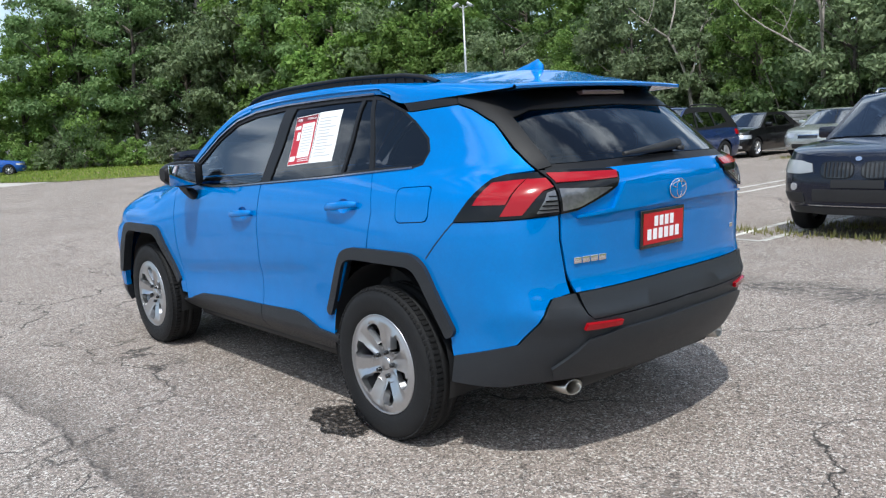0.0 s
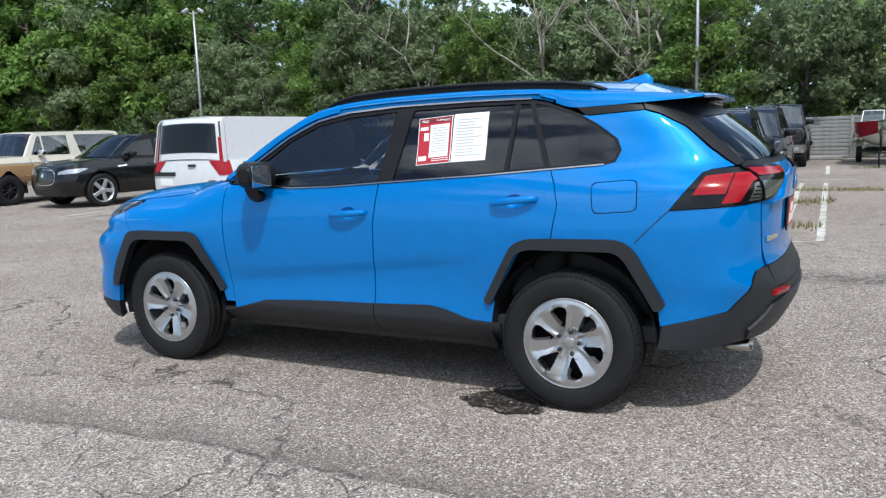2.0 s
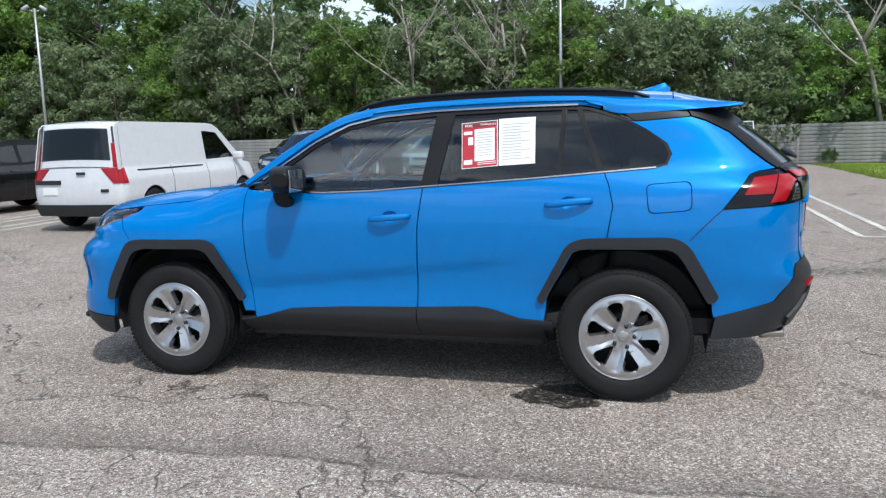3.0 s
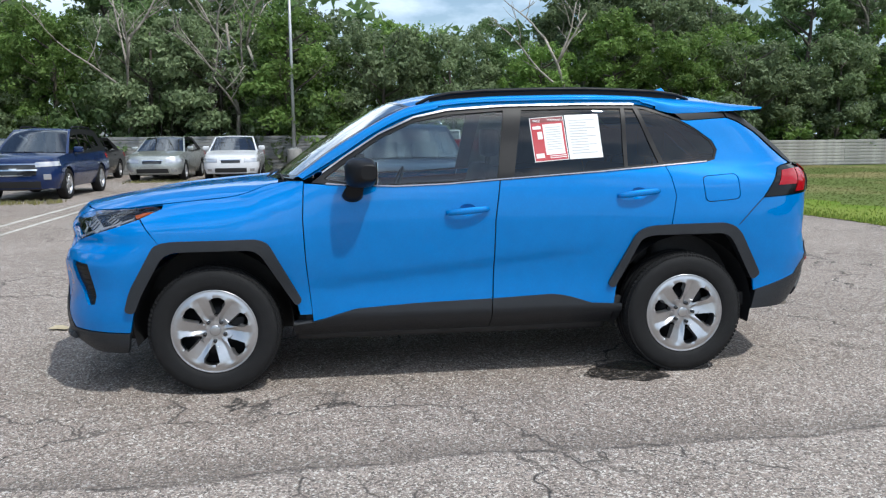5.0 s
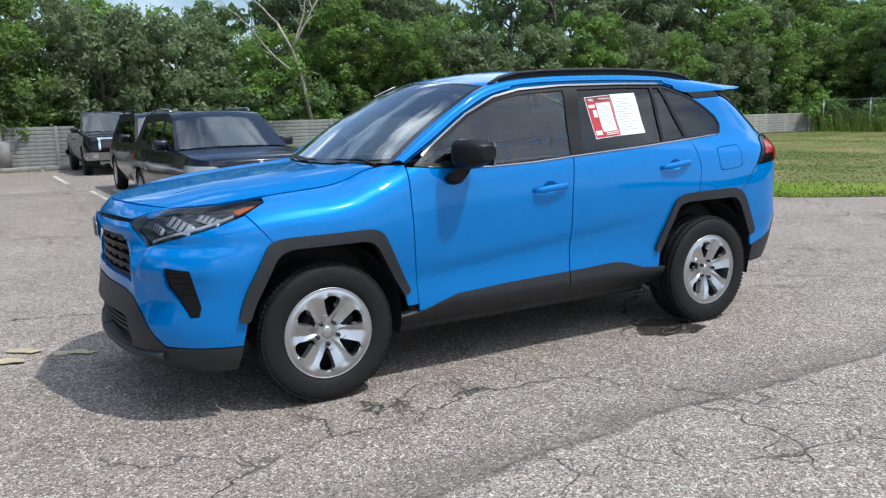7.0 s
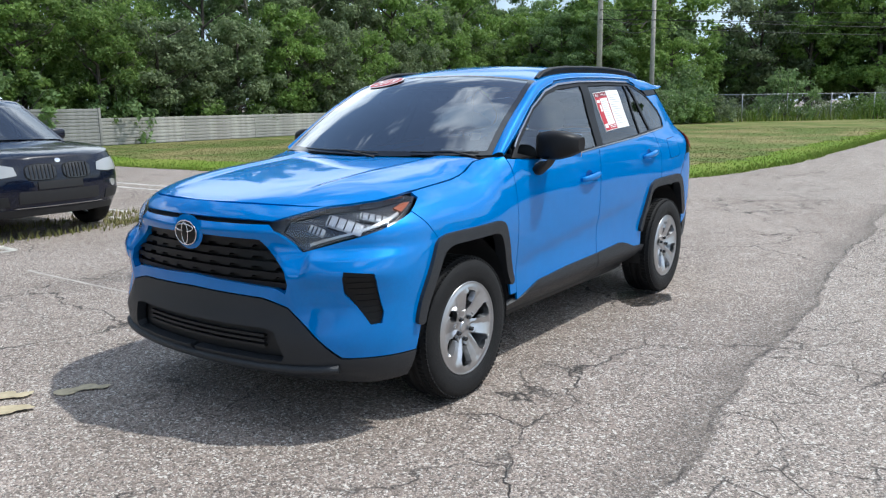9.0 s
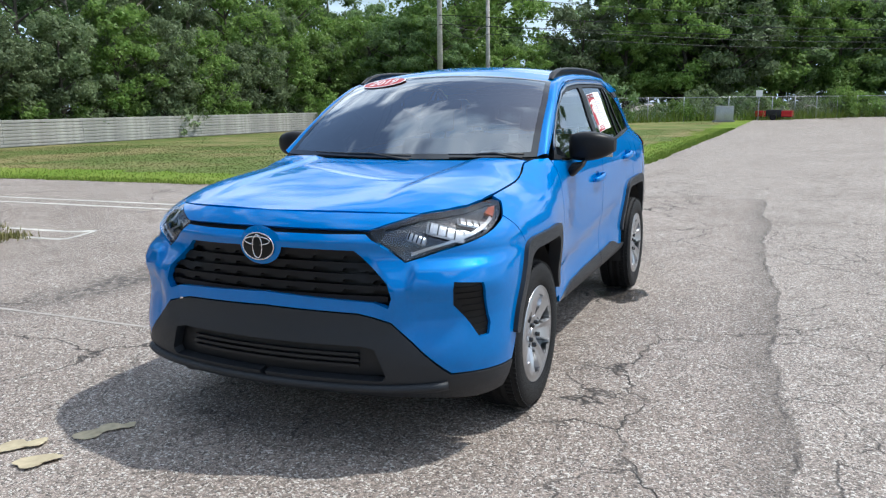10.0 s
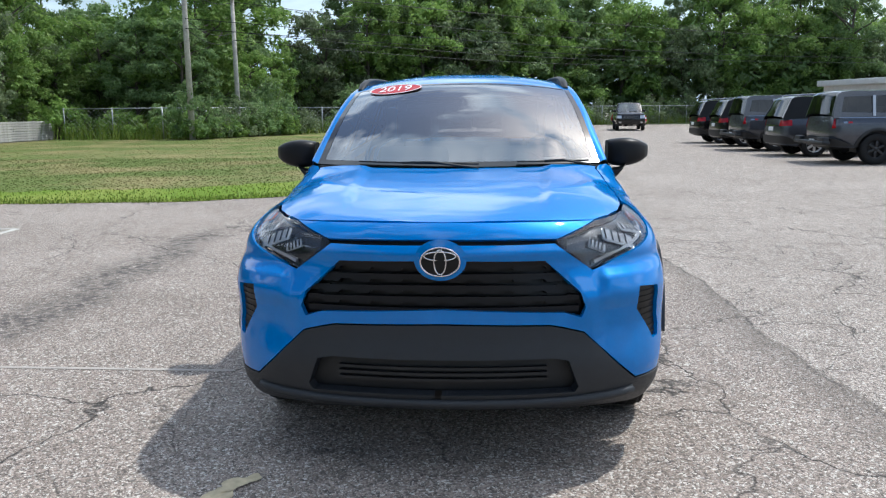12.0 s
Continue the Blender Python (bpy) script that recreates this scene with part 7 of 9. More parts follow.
# -- deep blue SUV in the second row
at = pose(7.75, -15.95, 0, 0, 0, 90)
vehicle("suv", "deep blue SUV with chrome-rimmed grille, parked nose-out", "car", at, DEEP_BLUE, 0.92, 2.27, -2.36, (-1.36, 1.36), (0.36, 0.24, 5, STEEL_RIM), 0.27,
        [(-2.4, 1.04), (-1.6, 1.07), (0.0, 1.04), (1.0, 1.06), (1.6, 1.02), (2.1, 0.95), (2.3, 0.86)],
        [(1.02, 1.07), (0.22, 1.65), (-1.70, 1.64), (-2.2, 1.10)], glass_side=MID_W, frames=PILLAR, rails=PILLAR,
        extras=[face("grille", -0.48, 0.48, 0.60, 0.84, GLOSS_BLACK, 0.008, "black grille with chrome bars"), face("grille_rim", -0.52, 0.52, 0.835, 0.86, CHROME, 0.014, "chrome strip"), face("grille_rim", -0.50, 0.50, 0.70, 0.73, CHROME, 0.014, "chrome strip"),
                face("grille_rim", -0.40, 0.40, 0.585, 0.605, CHROME, 0.014, "chrome strip"), face("badge", -0.08, 0.08, 0.70, 0.75, CHROME, 0.022, "small plain badge")] + mid_extras[5:] + door_lines((0.9, -0.09, -1.02), 0.40, 1.05) + handles((0.12, -0.9), 0.88, DEEP_BLUE))
# -- black sporting SUV further down the row
at = pose(13.0, -9.62, 0, 0, 0, 81)
vehicle("suv", "glossy black sport SUV with silver five-spoke wheels", "car", at, BLACK, 0.95, 2.30, -2.40, (-1.437, 1.437), (0.375, 0.265, 5, STEEL_RIM), 0.27,
        [(-2.42, 1.08), (-1.6, 1.10), (0.0, 1.04), (1.0, 1.06), (1.6, 1.03), (2.1, 0.95), (2.34, 0.84)],
        [(1.05, 1.07), (0.20, 1.60), (-1.45, 1.60), (-2.25, 1.16)], tint=GLASS_DARK, glass_side=[[(0.88, 1.14), (0.45, 1.44), (-0.05, 1.49), (-0.05, 1.10)], [(-0.13, 1.10), (-0.13, 1.495), (-0.85, 1.48), (-1.02, 1.14)], [(-1.10, 1.16), (-0.98, 1.47), (-1.35, 1.42), (-1.6, 1.24)]], frames=PILLAR,
        extras=[("grille_rim", [("f", a, b) for a, b in oval(0.0, 0.70, 0.430, 0.180, 28, 3.4)], CHROME, 0.006, 0.012, "chrome grille rim", False), ("grille", [("f", a, b) for a, b in oval(0.0, 0.704, 0.412, 0.164, 28, 3.4)], GLOSS_BLACK, 0.012, 0.012, "black mesh grille", False), ("badge", [("f", a, b) for a, b in oval(0.0, 0.745, 0.045, 0.045, 14)], CHROME, 0.022, 0.01, "small round badge", False),
                ("headlamp", [("f", 0.52, 0.765), ("f", 0.70, 0.770), ("x", 1.98, 0.785), ("x", 1.74, 0.88), ("x", 1.90, 0.888), ("f", 0.70, 0.865), ("f", 0.53, 0.815)], CLEAR_LENS, 0.008, 0.015, "slim headlamp", True), face("lower_intake", -0.55, 0.55, 0.30, 0.44, DARK, 0.008, "black lower intake"), ("side_vent", [("x", 1.02, 0.87), ("x", 0.78, 0.89), ("x", 0.78, 0.92), ("x", 1.02, 0.90)], CHROME, 0.006, 0.01, "bright side vent", True)]
        + door_lines((0.9, -0.09, -1.05), 0.40, 1.04) + handles((0.12, -0.9), 0.90, BLACK))
# -- beige and tan old two-door truck-based SUV
at = pose(16.4, -9.35, -0.05, 0, 0, 91)
vehicle("suv", "old boxy beige and tan two-door SUV with chrome bumper", "car", at, BEIGE, 1.0, 2.26, -2.32, (-1.33, 1.40), (0.395, 0.20, 8, ALLOY_DARK), 0.50,
        [(-2.36, 1.18), (-1.6, 1.19), (0.0, 1.19), (0.9, 1.20), (1.4, 1.19), (2.1, 1.16), (2.28, 1.13)],
        [(0.85, 1.20), (0.45, 1.80), (-2.20, 1.82), (-2.34, 1.20)], paint_low=(BROWN, 0.60, 1.05), n_front=9.0, bow=0.03, arch=0.49, h_inset=0.14, roof_mat=CREAM,
        glass_side=[[(0.66, 1.24), (0.38, 1.70), (0.30, 1.71), (0.30, 1.23)], [(0.25, 1.23), (0.25, 1.71), (-0.50, 1.72), (-0.50, 1.22)], [(-0.82, 1.26), (-0.72, 1.73), (-2.08, 1.73), (-2.14, 1.26)]],
        extras=[face("grille", -0.90, 0.90, 0.68, 1.08, DARK, 0.008, "dark grille between chrome bars"), *[face("grille_bar", -0.56, 0.56, z, z + 0.012, SATIN_CHROME, 0.018) for z in (0.74, 0.79, 0.84, 0.95, 1.0, 1.045)], *[face("grille_bar", a, a + 0.012, 0.70, 1.07, SATIN_CHROME, 0.018, "", True) for a in (0.07, 0.19, 0.31, 0.43)],
                face("grille_rim", -0.94, 0.94, 1.085, 1.11, CHROME, 0.014, "chrome strip"), face("grille_rim", -0.92, 0.92, 0.885, 0.93, CHROME, 0.022, "chrome strip"), face("grille_rim", -0.92, 0.92, 0.66, 0.69, CHROME, 0.022, "chrome strip"),
                *[face("headlamp", a, a + 0.145, z, z + 0.11, CLEAR_LENS, 0.020, "square stacked headlamp", True) for a in (0.58, 0.74) for z in (0.955,)], face("turn_lamp", 0.58, 0.885, 0.74, 0.85, CLEAR_LENS, 0.020, "clear turn lamp", True),
                face("front_bumper", -0.93, 0.93, 0.44, 0.62, SATIN_CHROME, 0.09, "dull chrome bumper", False, 0.08), face("lower_valance", -0.90, 0.90, 0.62, 0.66, DARK, 0.004, "dark gap above the bumper"), face("number_plate", -0.15, 0.15, 0.46, 0.60, DARK, 0.10, "dark blank number plate"),
                back("rear_bumper", -0.95, 0.95, 0.56, 0.72, CHROME, 0.07, "dull chrome bumper"), ("side_strip", [("x", 2.16, 1.045), ("x", -2.2, 1.045), ("x", -2.2, 1.062), ("x", 2.16, 1.062)], SATIN_CHROME, 0.008, 0.008, "thin bright strip", True)]
        + door_lines((0.72, -0.62), 0.55, 1.17) + handles((-0.45,), 0.98, CHROME))
# -- white panel van, tail to the lane
at = pose(7.80, -8.43, 0, 0, 0, -90)
vehicle("van", "white compact panel van parked tail to the lane", "van", at, WHITE, 0.915, 2.40, -2.42, (-1.53, 1.53), (0.335, 0.22, 7, STEEL_RIM), 0.26,
        [(-2.45, 1.06), (-1.6, 1.06), (0.0, 1.04), (1.0, 1.06), (1.7, 1.02), (2.2, 0.92), (2.44, 0.80)],
        [(1.72, 1.05), (0.78, 1.80), (-2.25, 1.81), (-2.335, 1.055)], h_inset=0.10, n_rear=10.0, tint=GLASS_DARK, rear_panel=(0.80, 19.6, 24.6),
        glass_side=[[(1.35, 1.12), (0.80, 1.62), (0.30, 1.65), (0.30, 1.10)]],
        extras=[("tail_lamp", [("x", -2.37, 0.80), ("x", -2.22, 0.80), ("x", -2.22, 1.05), ("x", -2.36, 1.05)], RED_LENS, 0.012, 0.02, "tall red tail lamp", True), back("door_gap", -0.006, 0.006, 0.45, 1.06, DARK, 0.003),
                back("rear_bumper", -0.86, 0.86, 0.28, 0.46, DARK, 0.05, "black rear bumper"), back("number_plate", 0.34, 0.64, 0.62, 0.74, PAPER, 0.012, "number plate"), back("plate_handle", 0.26, 0.80, 0.79, 0.86, DARK, 0.02, "dark plate lamp strip"), back("badge", -0.64, -0.50, 0.66, 0.71, DARK, 0.012, "small dark oval badge"),
                back("door_handle", -0.22, -0.06, 0.95, 0.99, DARK, 0.03, "black door handle"), face("grille", -0.45, 0.45, 0.58, 0.76, GLOSS_BLACK, 0.008, "black grille"), corner("headlamp", 0.52, 1.95, 0.72, 0.92, CLEAR_LENS, 0.008, "headlamp"),
                ("side_rail", [("x", 0.10, 0.985), ("x", -1.9, 0.985), ("x", -1.9, 1.01), ("x", 0.10, 1.01)], DARK, 0.006, 0.01, "sliding door rail", True), ("side_strip", [("x", 1.0, 0.45), ("x", -1.0, 0.45), ("x", -1.0, 0.52), ("x", 1.0, 0.52)], DARK, 0.01, 0.015, "black side strip", True)]
        + door_lines((1.25, 0.22, -0.95), 0.40, 1.04))


def sedan(at, mat, label, extra_rim=STEEL_RIM):
    return vehicle("sedan", label, "car", at, mat, 0.90, 2.28, -2.45, (-1.40, 1.37), (0.325, 0.21, 7, extra_rim), 0.22,
                   [(-2.48, 0.98), (-1.9, 1.00), (-1.2, 0.96), (0.0, 0.93), (0.9, 0.96), (1.5, 0.90), (2.1, 0.80), (2.32, 0.70)],
                   [(1.05, 0.95), (0.20, 1.44), (-0.95, 1.44), (-1.75, 1.00)], glass_side=[[(0.80, 1.02), (0.30, 1.33), (-0.15, 1.36), (-0.15, 0.98)], [(-0.22, 0.98), (-0.22, 1.36), (-0.85, 1.34), (-1.20, 1.02)]], frames=PILLAR,
                   extras=[face("grille", -0.30, 0.30, 0.58, 0.68, GLOSS_BLACK, 0.008, "dark grille"), face("grille_rim", -0.34, 0.34, 0.675, 0.695, CHROME, 0.014, "chrome strip"), corner("headlamp", 0.42, 1.80, 0.60, 0.74, CLEAR_LENS, 0.008, "headlamp"),
                           face("lower_intake", -0.50, 0.50, 0.28, 0.42, DARK, 0.008, "black lower intake"), face("fog_lamp", 0.60, 0.74, 0.32, 0.40, CLEAR_LENS, 0.010, "fog lamp", True), corner("tail_lamp", 0.50, -2.05, 0.76, 0.92, RED_LENS, 0.008, "red tail lamp", True)]
                   + door_lines((0.85, -0.18, -1.15), 0.32, 0.94) + handles((0.02, -1.0), 0.82, mat))


sedan(pose(6.35, -23.75, 0, 0, 0, 88), SILVER, "pale silver-green sedan parked before the wall")
sedan(pose(4.0, -23.5, 0, 0, 0, 92), WHITE, "white sedan parked before the wall")
sedan(pose(9.1, -23.3, 0, 0, 0, 90), BLACK, "black sedan parked before the wall")
sedan(pose(11.9, -23.6, 0, 0, 0, 89), BLACK, "black sedan parked before the wall")


def pickup(at, mat, label, cap=False, bright=True, rim=BLACK_RIM, lens=SMOKED_LENS):
    trim = CHROME if bright else GLOSS_BLACK
    house = [(1.05, 1.24), (0.30, 1.86), (-2.75, 1.84), (-2.90, 1.22)] if cap else [(1.05, 1.24), (0.30, 1.86), (-0.85, 1.86), (-1.02, 1.22)]
    gs = [[(0.82, 1.30), (0.36, 1.72), (-0.10, 1.75), (-0.10, 1.26)], [(-0.18, 1.26), (-0.18, 1.75), (-0.76, 1.75), (-0.86, 1.28)]]
    if cap:
        gs += [[(-1.12, 1.30), (-1.06, 1.72), (-1.85, 1.72), (-1.85, 1.30)], [(-1.95, 1.30), (-1.95, 1.72), (-2.62, 1.70), (-2.70, 1.32)]]
    strips = [("belt_strip", [("x", 0.95, 1.165), ("x", -2.80, 1.165), ("x", -2.80, 1.188), ("x", 0.95, 1.188)], SATIN_CHROME, 0.010, 0.012, "bright strip under the windows", True)] if cap else []
    decal = [("decal", [("x", a, 1.04), ("x", b, 1.04), ("x", b, 1.085), ("x", a, 1.085)], mt, 0.003, 0.003, "small printed decal", True) for a, b, mt in ((-2.56, -2.66, SATIN_CHROME), (-2.44, -2.54, RED))] if cap else []
    truck, shell = vehicle("pickup_truck", label, "pickup truck", at, mat, 0.965, 2.62, -2.95, (-1.82, 1.72), (0.395, 0.22, 6, rim), 0.42,
                   [(-2.98, 1.20), (-1.6, 1.20), (0.0, 1.20), (1.0, 1.23), (1.6, 1.21), (2.3, 1.15), (2.64, 1.02)], house, glass_side=gs, n_front=7.0, bow=0.06, arch=0.475, h_inset=0.13, tint=GLASS_DARK if cap else WINDOW,
                   extras=[face("grille", -0.52, 0.52, 0.76, 1.04, GLOSS_BLACK, 0.010, "dark grille in a chrome frame"), face("grille_rim", -0.60, 0.60, 1.04, 1.09, trim, 0.02, "grille frame"), face("grille_rim", -0.58, 0.58, 0.72, 0.76, trim, 0.02, "grille frame"), face("grille_rim", 0.52, 0.58, 0.76, 1.04, trim, 0.02, "grille frame", True),
                           *slats(0.50, 0.78, 1.02, 5, DARK), corner("headlamp", 0.60, 2.25, 0.82, 1.02, lens, 0.010, "headlamp"), face("front_bumper", -0.92, 0.92, 0.46, 0.68, SATIN_CHROME if bright and not cap else mat, 0.05, "front bumper"), face("fog_lamp", 0.62, 0.76, 0.52, 0.62, CLEAR_LENS, 0.06, "fog lamp", True),
                           ("tail_lamp", [("r", 0.80, 0.92), ("x", -2.82, 0.92), ("x", -2.82, 1.17), ("r", 0.80, 1.17)], RED_LENS, 0.012, 0.02, "red tail lamp", True), back("rear_bumper", -0.90, 0.90, 0.50, 0.68, DARK, 0.10, "dark rear bumper"), back("gate_gap", -0.78, 0.78, 0.70, 0.71, DARK, 0.004), back("gate_handle", -0.12, 0.12, 1.02, 1.10, DARK, 0.01, "black tailgate handle"), back("number_plate", -0.16, 0.16, 0.54, 0.64, PAPER, 0.11, "number plate"),
                           ("arch_flare", [("x", -1.82 + 0.53 * math.cos(q), max(0.45, 0.395 + 0.53 * math.sin(q))) for q in [math.radians(a) for a in range(0, 181, 15)]] + [("x", -1.82 + 0.47 * math.cos(q), max(0.44, 0.395 + 0.47 * math.sin(q))) for q in [math.radians(a) for a in range(180, -1, -15)]], mat if not cap else CLADDING, 0.02, 0.04, "arch flare", True)]
                   + decal + strips + door_lines((0.95, -0.14, -0.95), 0.50, 1.16) + handles((0.02, -0.80), 1.02, mat))
    for x, lean in ((-0.14, 0.0), (-0.98, 0.10), (-1.90, 0.0)) if cap else ():
        for sg in (1, -1):
            y0, y1 = shell.half(x, 1.20) - 0.008, shell.half(x, 1.20) - 0.13 * 0.84
            bm = bmesh.new()
            vs = [bm.verts.new(p) for d in (0.0, 0.015) for p in ((x - 0.035, sg * (y0 + d), 1.22), (x + 0.035, sg * (y0 + d), 1.22), (x + 0.035 + lean, sg * (y1 + d), 1.74), (x - 0.035 + lean, sg * (y1 + d), 1.74))]
            for q in ((0, 1, 2, 3), (4, 5, 6, 7), (0, 1, 5, 4), (1, 2, 6, 5), (2, 3, 7, 6), (3, 0, 4, 7)):
                bm.faces.new([vs[i] for i in q])
            bmesh.ops.recalc_face_normals(bm, faces=bm.faces[:])
            part("window_post", bm, SATIN_CHROME, truck, "bright window post")
    bm = bmesh.new()
    box(bm, -3.16, -2.95, -0.95, 0.95, 0.52, 0.60, 0.03)
    box(bm, -3.14, -2.98, -0.93, -0.55, 0.58, 0.70, 0.03)
    box(bm, -3.14, -2.98, 0.55, 0.93, 0.58, 0.70, 0.03)
    part("step_bumper", bm, CLADDING, truck, "dark stepped rear bumper")
    return truck


pickup(pose(-0.85, -22.95, 0, 0, 0, 90), BLACK, "black full-size pickup truck with chrome grille frame")
pickup(pose(-16.25, 11.7, 0, 0, 0, 90), GREY, "dark grey pickup truck with windowed bed cap beside the lane", True)
pickup(pose(-22.95, 11.6, 0, 0, 0, 90), GREY, "dark grey pickup truck with windowed bed cap beside the lane", True, rim=STEEL_RIM)
pickup(pose(-51.5, 10.0, 0, 0, 0, -6), BLACK, "black pickup truck standing far down the lane", bright=False, lens=CLEAR_LENS)
pickup(pose(33.9, -15.75, 0.02, 0, 0, 69) @ Matrix.Scale(0.85, 4), NAVY, "small dark blue pickup truck with bed cap on the grass", True, rim=STEEL_RIM)


def wagon(at, mat, label):
    return vehicle("suv", label, "car", at, mat, 0.93, 2.30, -2.35, (-1.38, 1.40), (0.375, 0.23, 6, STEEL_RIM), 0.32,
                   [(-2.4, 1.10), (-1.6, 1.12), (0.0, 1.10), (1.0, 1.12), (1.6, 1.08), (2.1, 1.0), (2.33, 0.9)],
                   [(1.05, 1.12), (0.30, 1.74), (-2.0, 1.76), (-2.30, 1.14)], glass_side=MID_W, frames=PILLAR, tint=GLASS_DARK, rails=SATIN_CHROME,
                   extras=[corner("tail_lamp", 0.60, -2.05, 0.90, 1.08, RED_LENS, 0.010, "red tail lamp", True), back("rear_bumper", -0.88, 0.88, 0.40, 0.62, DARK, 0.03, "dark rear bumper"), back("number_plate", -0.18, 0.18, 0.76, 0.88, PAPER, 0.012, "number plate"), back("gate_strip", -0.5, 0.5, 0.90, 0.94, CHROME, 0.012, "chrome strip")]
                   + door_lines((0.9, -0.09, -1.02), 0.40, 1.08) + handles((0.12, -0.9), 0.92, mat))


wagon(pose(-19.6, 11.1, 0, 0, 0, 90), GREY, "dark grey SUV with roof rack, tail to the lane")
for x in (-26.2, -29.3):
    wagon(pose(x, 11.2, 0, 0, 0, 90), BLACK, "black SUV parked tail to the lane")
sedan(pose(-66.0, 12.6, 0, 0, 0, 10), RED, "red sedan standing far down the lane")
sedan(pose(52.0, -9.0, 0, 0, 0, 250), BRIGHT_BLUE, "blue car at the far edge of the field")
sedan(pose(26.4, -13.0, 0.03, 0, 0, 150), FADED_RED, "faded red car behind the old truck")

# -- motor boat on its trailer
boat = empty("motor_boat", "red and white open motor boat on a road trailer", "boat", "", pose(-3.95, -23.0, 0, 0, 0, 84) @ Matrix.Scale(0.79, 4))
bm = bmesh.new()
secs = []
for i in range(13):
    k = i / 12
    x = -2.4 + 5.0 * k
    wd = 1.12 * (1 - max(0, k - 0.5) ** 2.4 * 4.6) if k > 0.5 else 1.12
    wd = max(wd, 0.06)
    keel = 0.62 + 0.55 * max(0, k - 0.55) ** 2 * 3
    top = 1.46 + 0.16 * k
    secs.append([(x, s * wd * f, keel + (top - keel) * h) for s, f, h in ((-1, 1.0, 1.0), (-1, 0.97, 0.62), (-1, 0.86, 0.36), (-1, 0.45, 0.12), (1, 0.0, 0.0), (1, 0.45, 0.12), (1, 0.86, 0.36), (1, 0.97, 0.62), (1, 1.0, 1.0))])
HULL_WHITE = paint("hull_white", (0.70, 0.69, 0.65), 0.0)
HULL_RED = paint("hull_red", (0.30, 0.02, 0.03), 0.1)


def strip_mesh(secs, j0, j1, inset=0.0):
    bm = bmesh.new()
    vs = [[bm.verts.new(p) for p in s[j0:j1 + 1]] for s in secs]
    for a, b in zip(vs, vs[1:]):
        for j in range(j1 - j0):
            bm.faces.new((a[j], a[j + 1], b[j + 1], b[j])).smooth = True
    bmesh.ops.recalc_face_normals(bm, faces=bm.faces[:])
    return bm


part("hull_bottom", strip_mesh(secs, 2, 6), HULL_WHITE, boat, "white hull bottom")
for j in (0, 6):
    part("hull_side", strip_mesh(secs, j, j + 2), HULL_RED, boat, "dark red hull side")
bm = bmesh.new()
vs = [[bm.verts.new((s[0][0], s[0][1] * f, s[0][2] + 0.012 + 0.03 * (1 - f * f))) for f in (1, 0.5, 0, -0.5, -1)] for s in secs]
for a, b in zip(vs, vs[1:]):
    for j in range(4):
        bm.faces.new((a[j], a[j + 1], b[j + 1], b[j])).smooth = True
part("boat_deck", bm, HULL_WHITE, boat, "white deck")
bm = bmesh.new()
for y0, y1 in ((-0.92, -0.10), (0.10, 0.92)):
    for a, b in (((0.75, y0 * 0.9, 1.56), (0.45, y0 * 0.85, 2.0)), ((0.75, y1 * 0.9, 1.56), (0.45, y1 * 0.85, 2.0)), ((0.45, y0 * 0.85, 2.0), (0.45, y1 * 0.85, 2.0))):
        tube(bm, [a, b], 0.022, 6)
screen = part("boat_windscreen", bm, HULL_WHITE, boat, "white windscreen frame")
bm = bmesh.new()
for y0, y1 in ((-0.92, -0.10), (0.10, 0.92)):
    bm.faces.new([bm.verts.new(p) for p in ((0.75, y0 * 0.9, 1.56), (0.75, y1 * 0.9, 1.56), (0.45, y1 * 0.85, 2.0), (0.45, y0 * 0.85, 2.0))])
part("boat_pane", bm, WINDOW, screen, "clear boat screen")
bm = bmesh.new()
tube(bm, [(-2.2, -0.75, 0.52), (1.4, -0.75, 0.52), (2.9, 0, 0.5), (3.9, 0, 0.5)], 0.04, 6)
tube(bm, [(-2.2, 0.75, 0.52), (1.4, 0.75, 0.52), (2.9, 0, 0.5)], 0.04, 6)
for x in (-1.8, -0.4, 1.2):
    tube(bm, [(x, -0.75, 0.52), (x, 0.75, 0.52)], 0.035, 6)
tube(bm, [(3.2, 0, 0.5), (3.2, 0, 1.35), (2.8, 0, 1.4)], 0.04, 6)
tube(bm, [(3.7, 0, 0.5), (3.7, 0, 0.0)], 0.035, 6)
trailer = part("trailer_frame", bm, ALLOY_DARK, boat, "dark trailer frame")
tw = simple_wheel(0.31, 0.18, 5, STEEL_RIM, 0.18)
tw.parent = boat
tw.matrix_basis = pose(-0.8, 0.98, 0.31)
copy_thing(tw, pose(-0.8, -0.98, 0.31, 0, 0, 180))
# ---- poles, fence, far things ----
GALV = mottle(material("galvanised_steel", (0.42, 0.43, 0.44), 0.45, 0.6), 12, 0.15)
WOOD_POLE = mottle(material("grey_pole_wood", (0.40, 0.375, 0.34), 0.9), 6, 0.3, 0.5, 40)


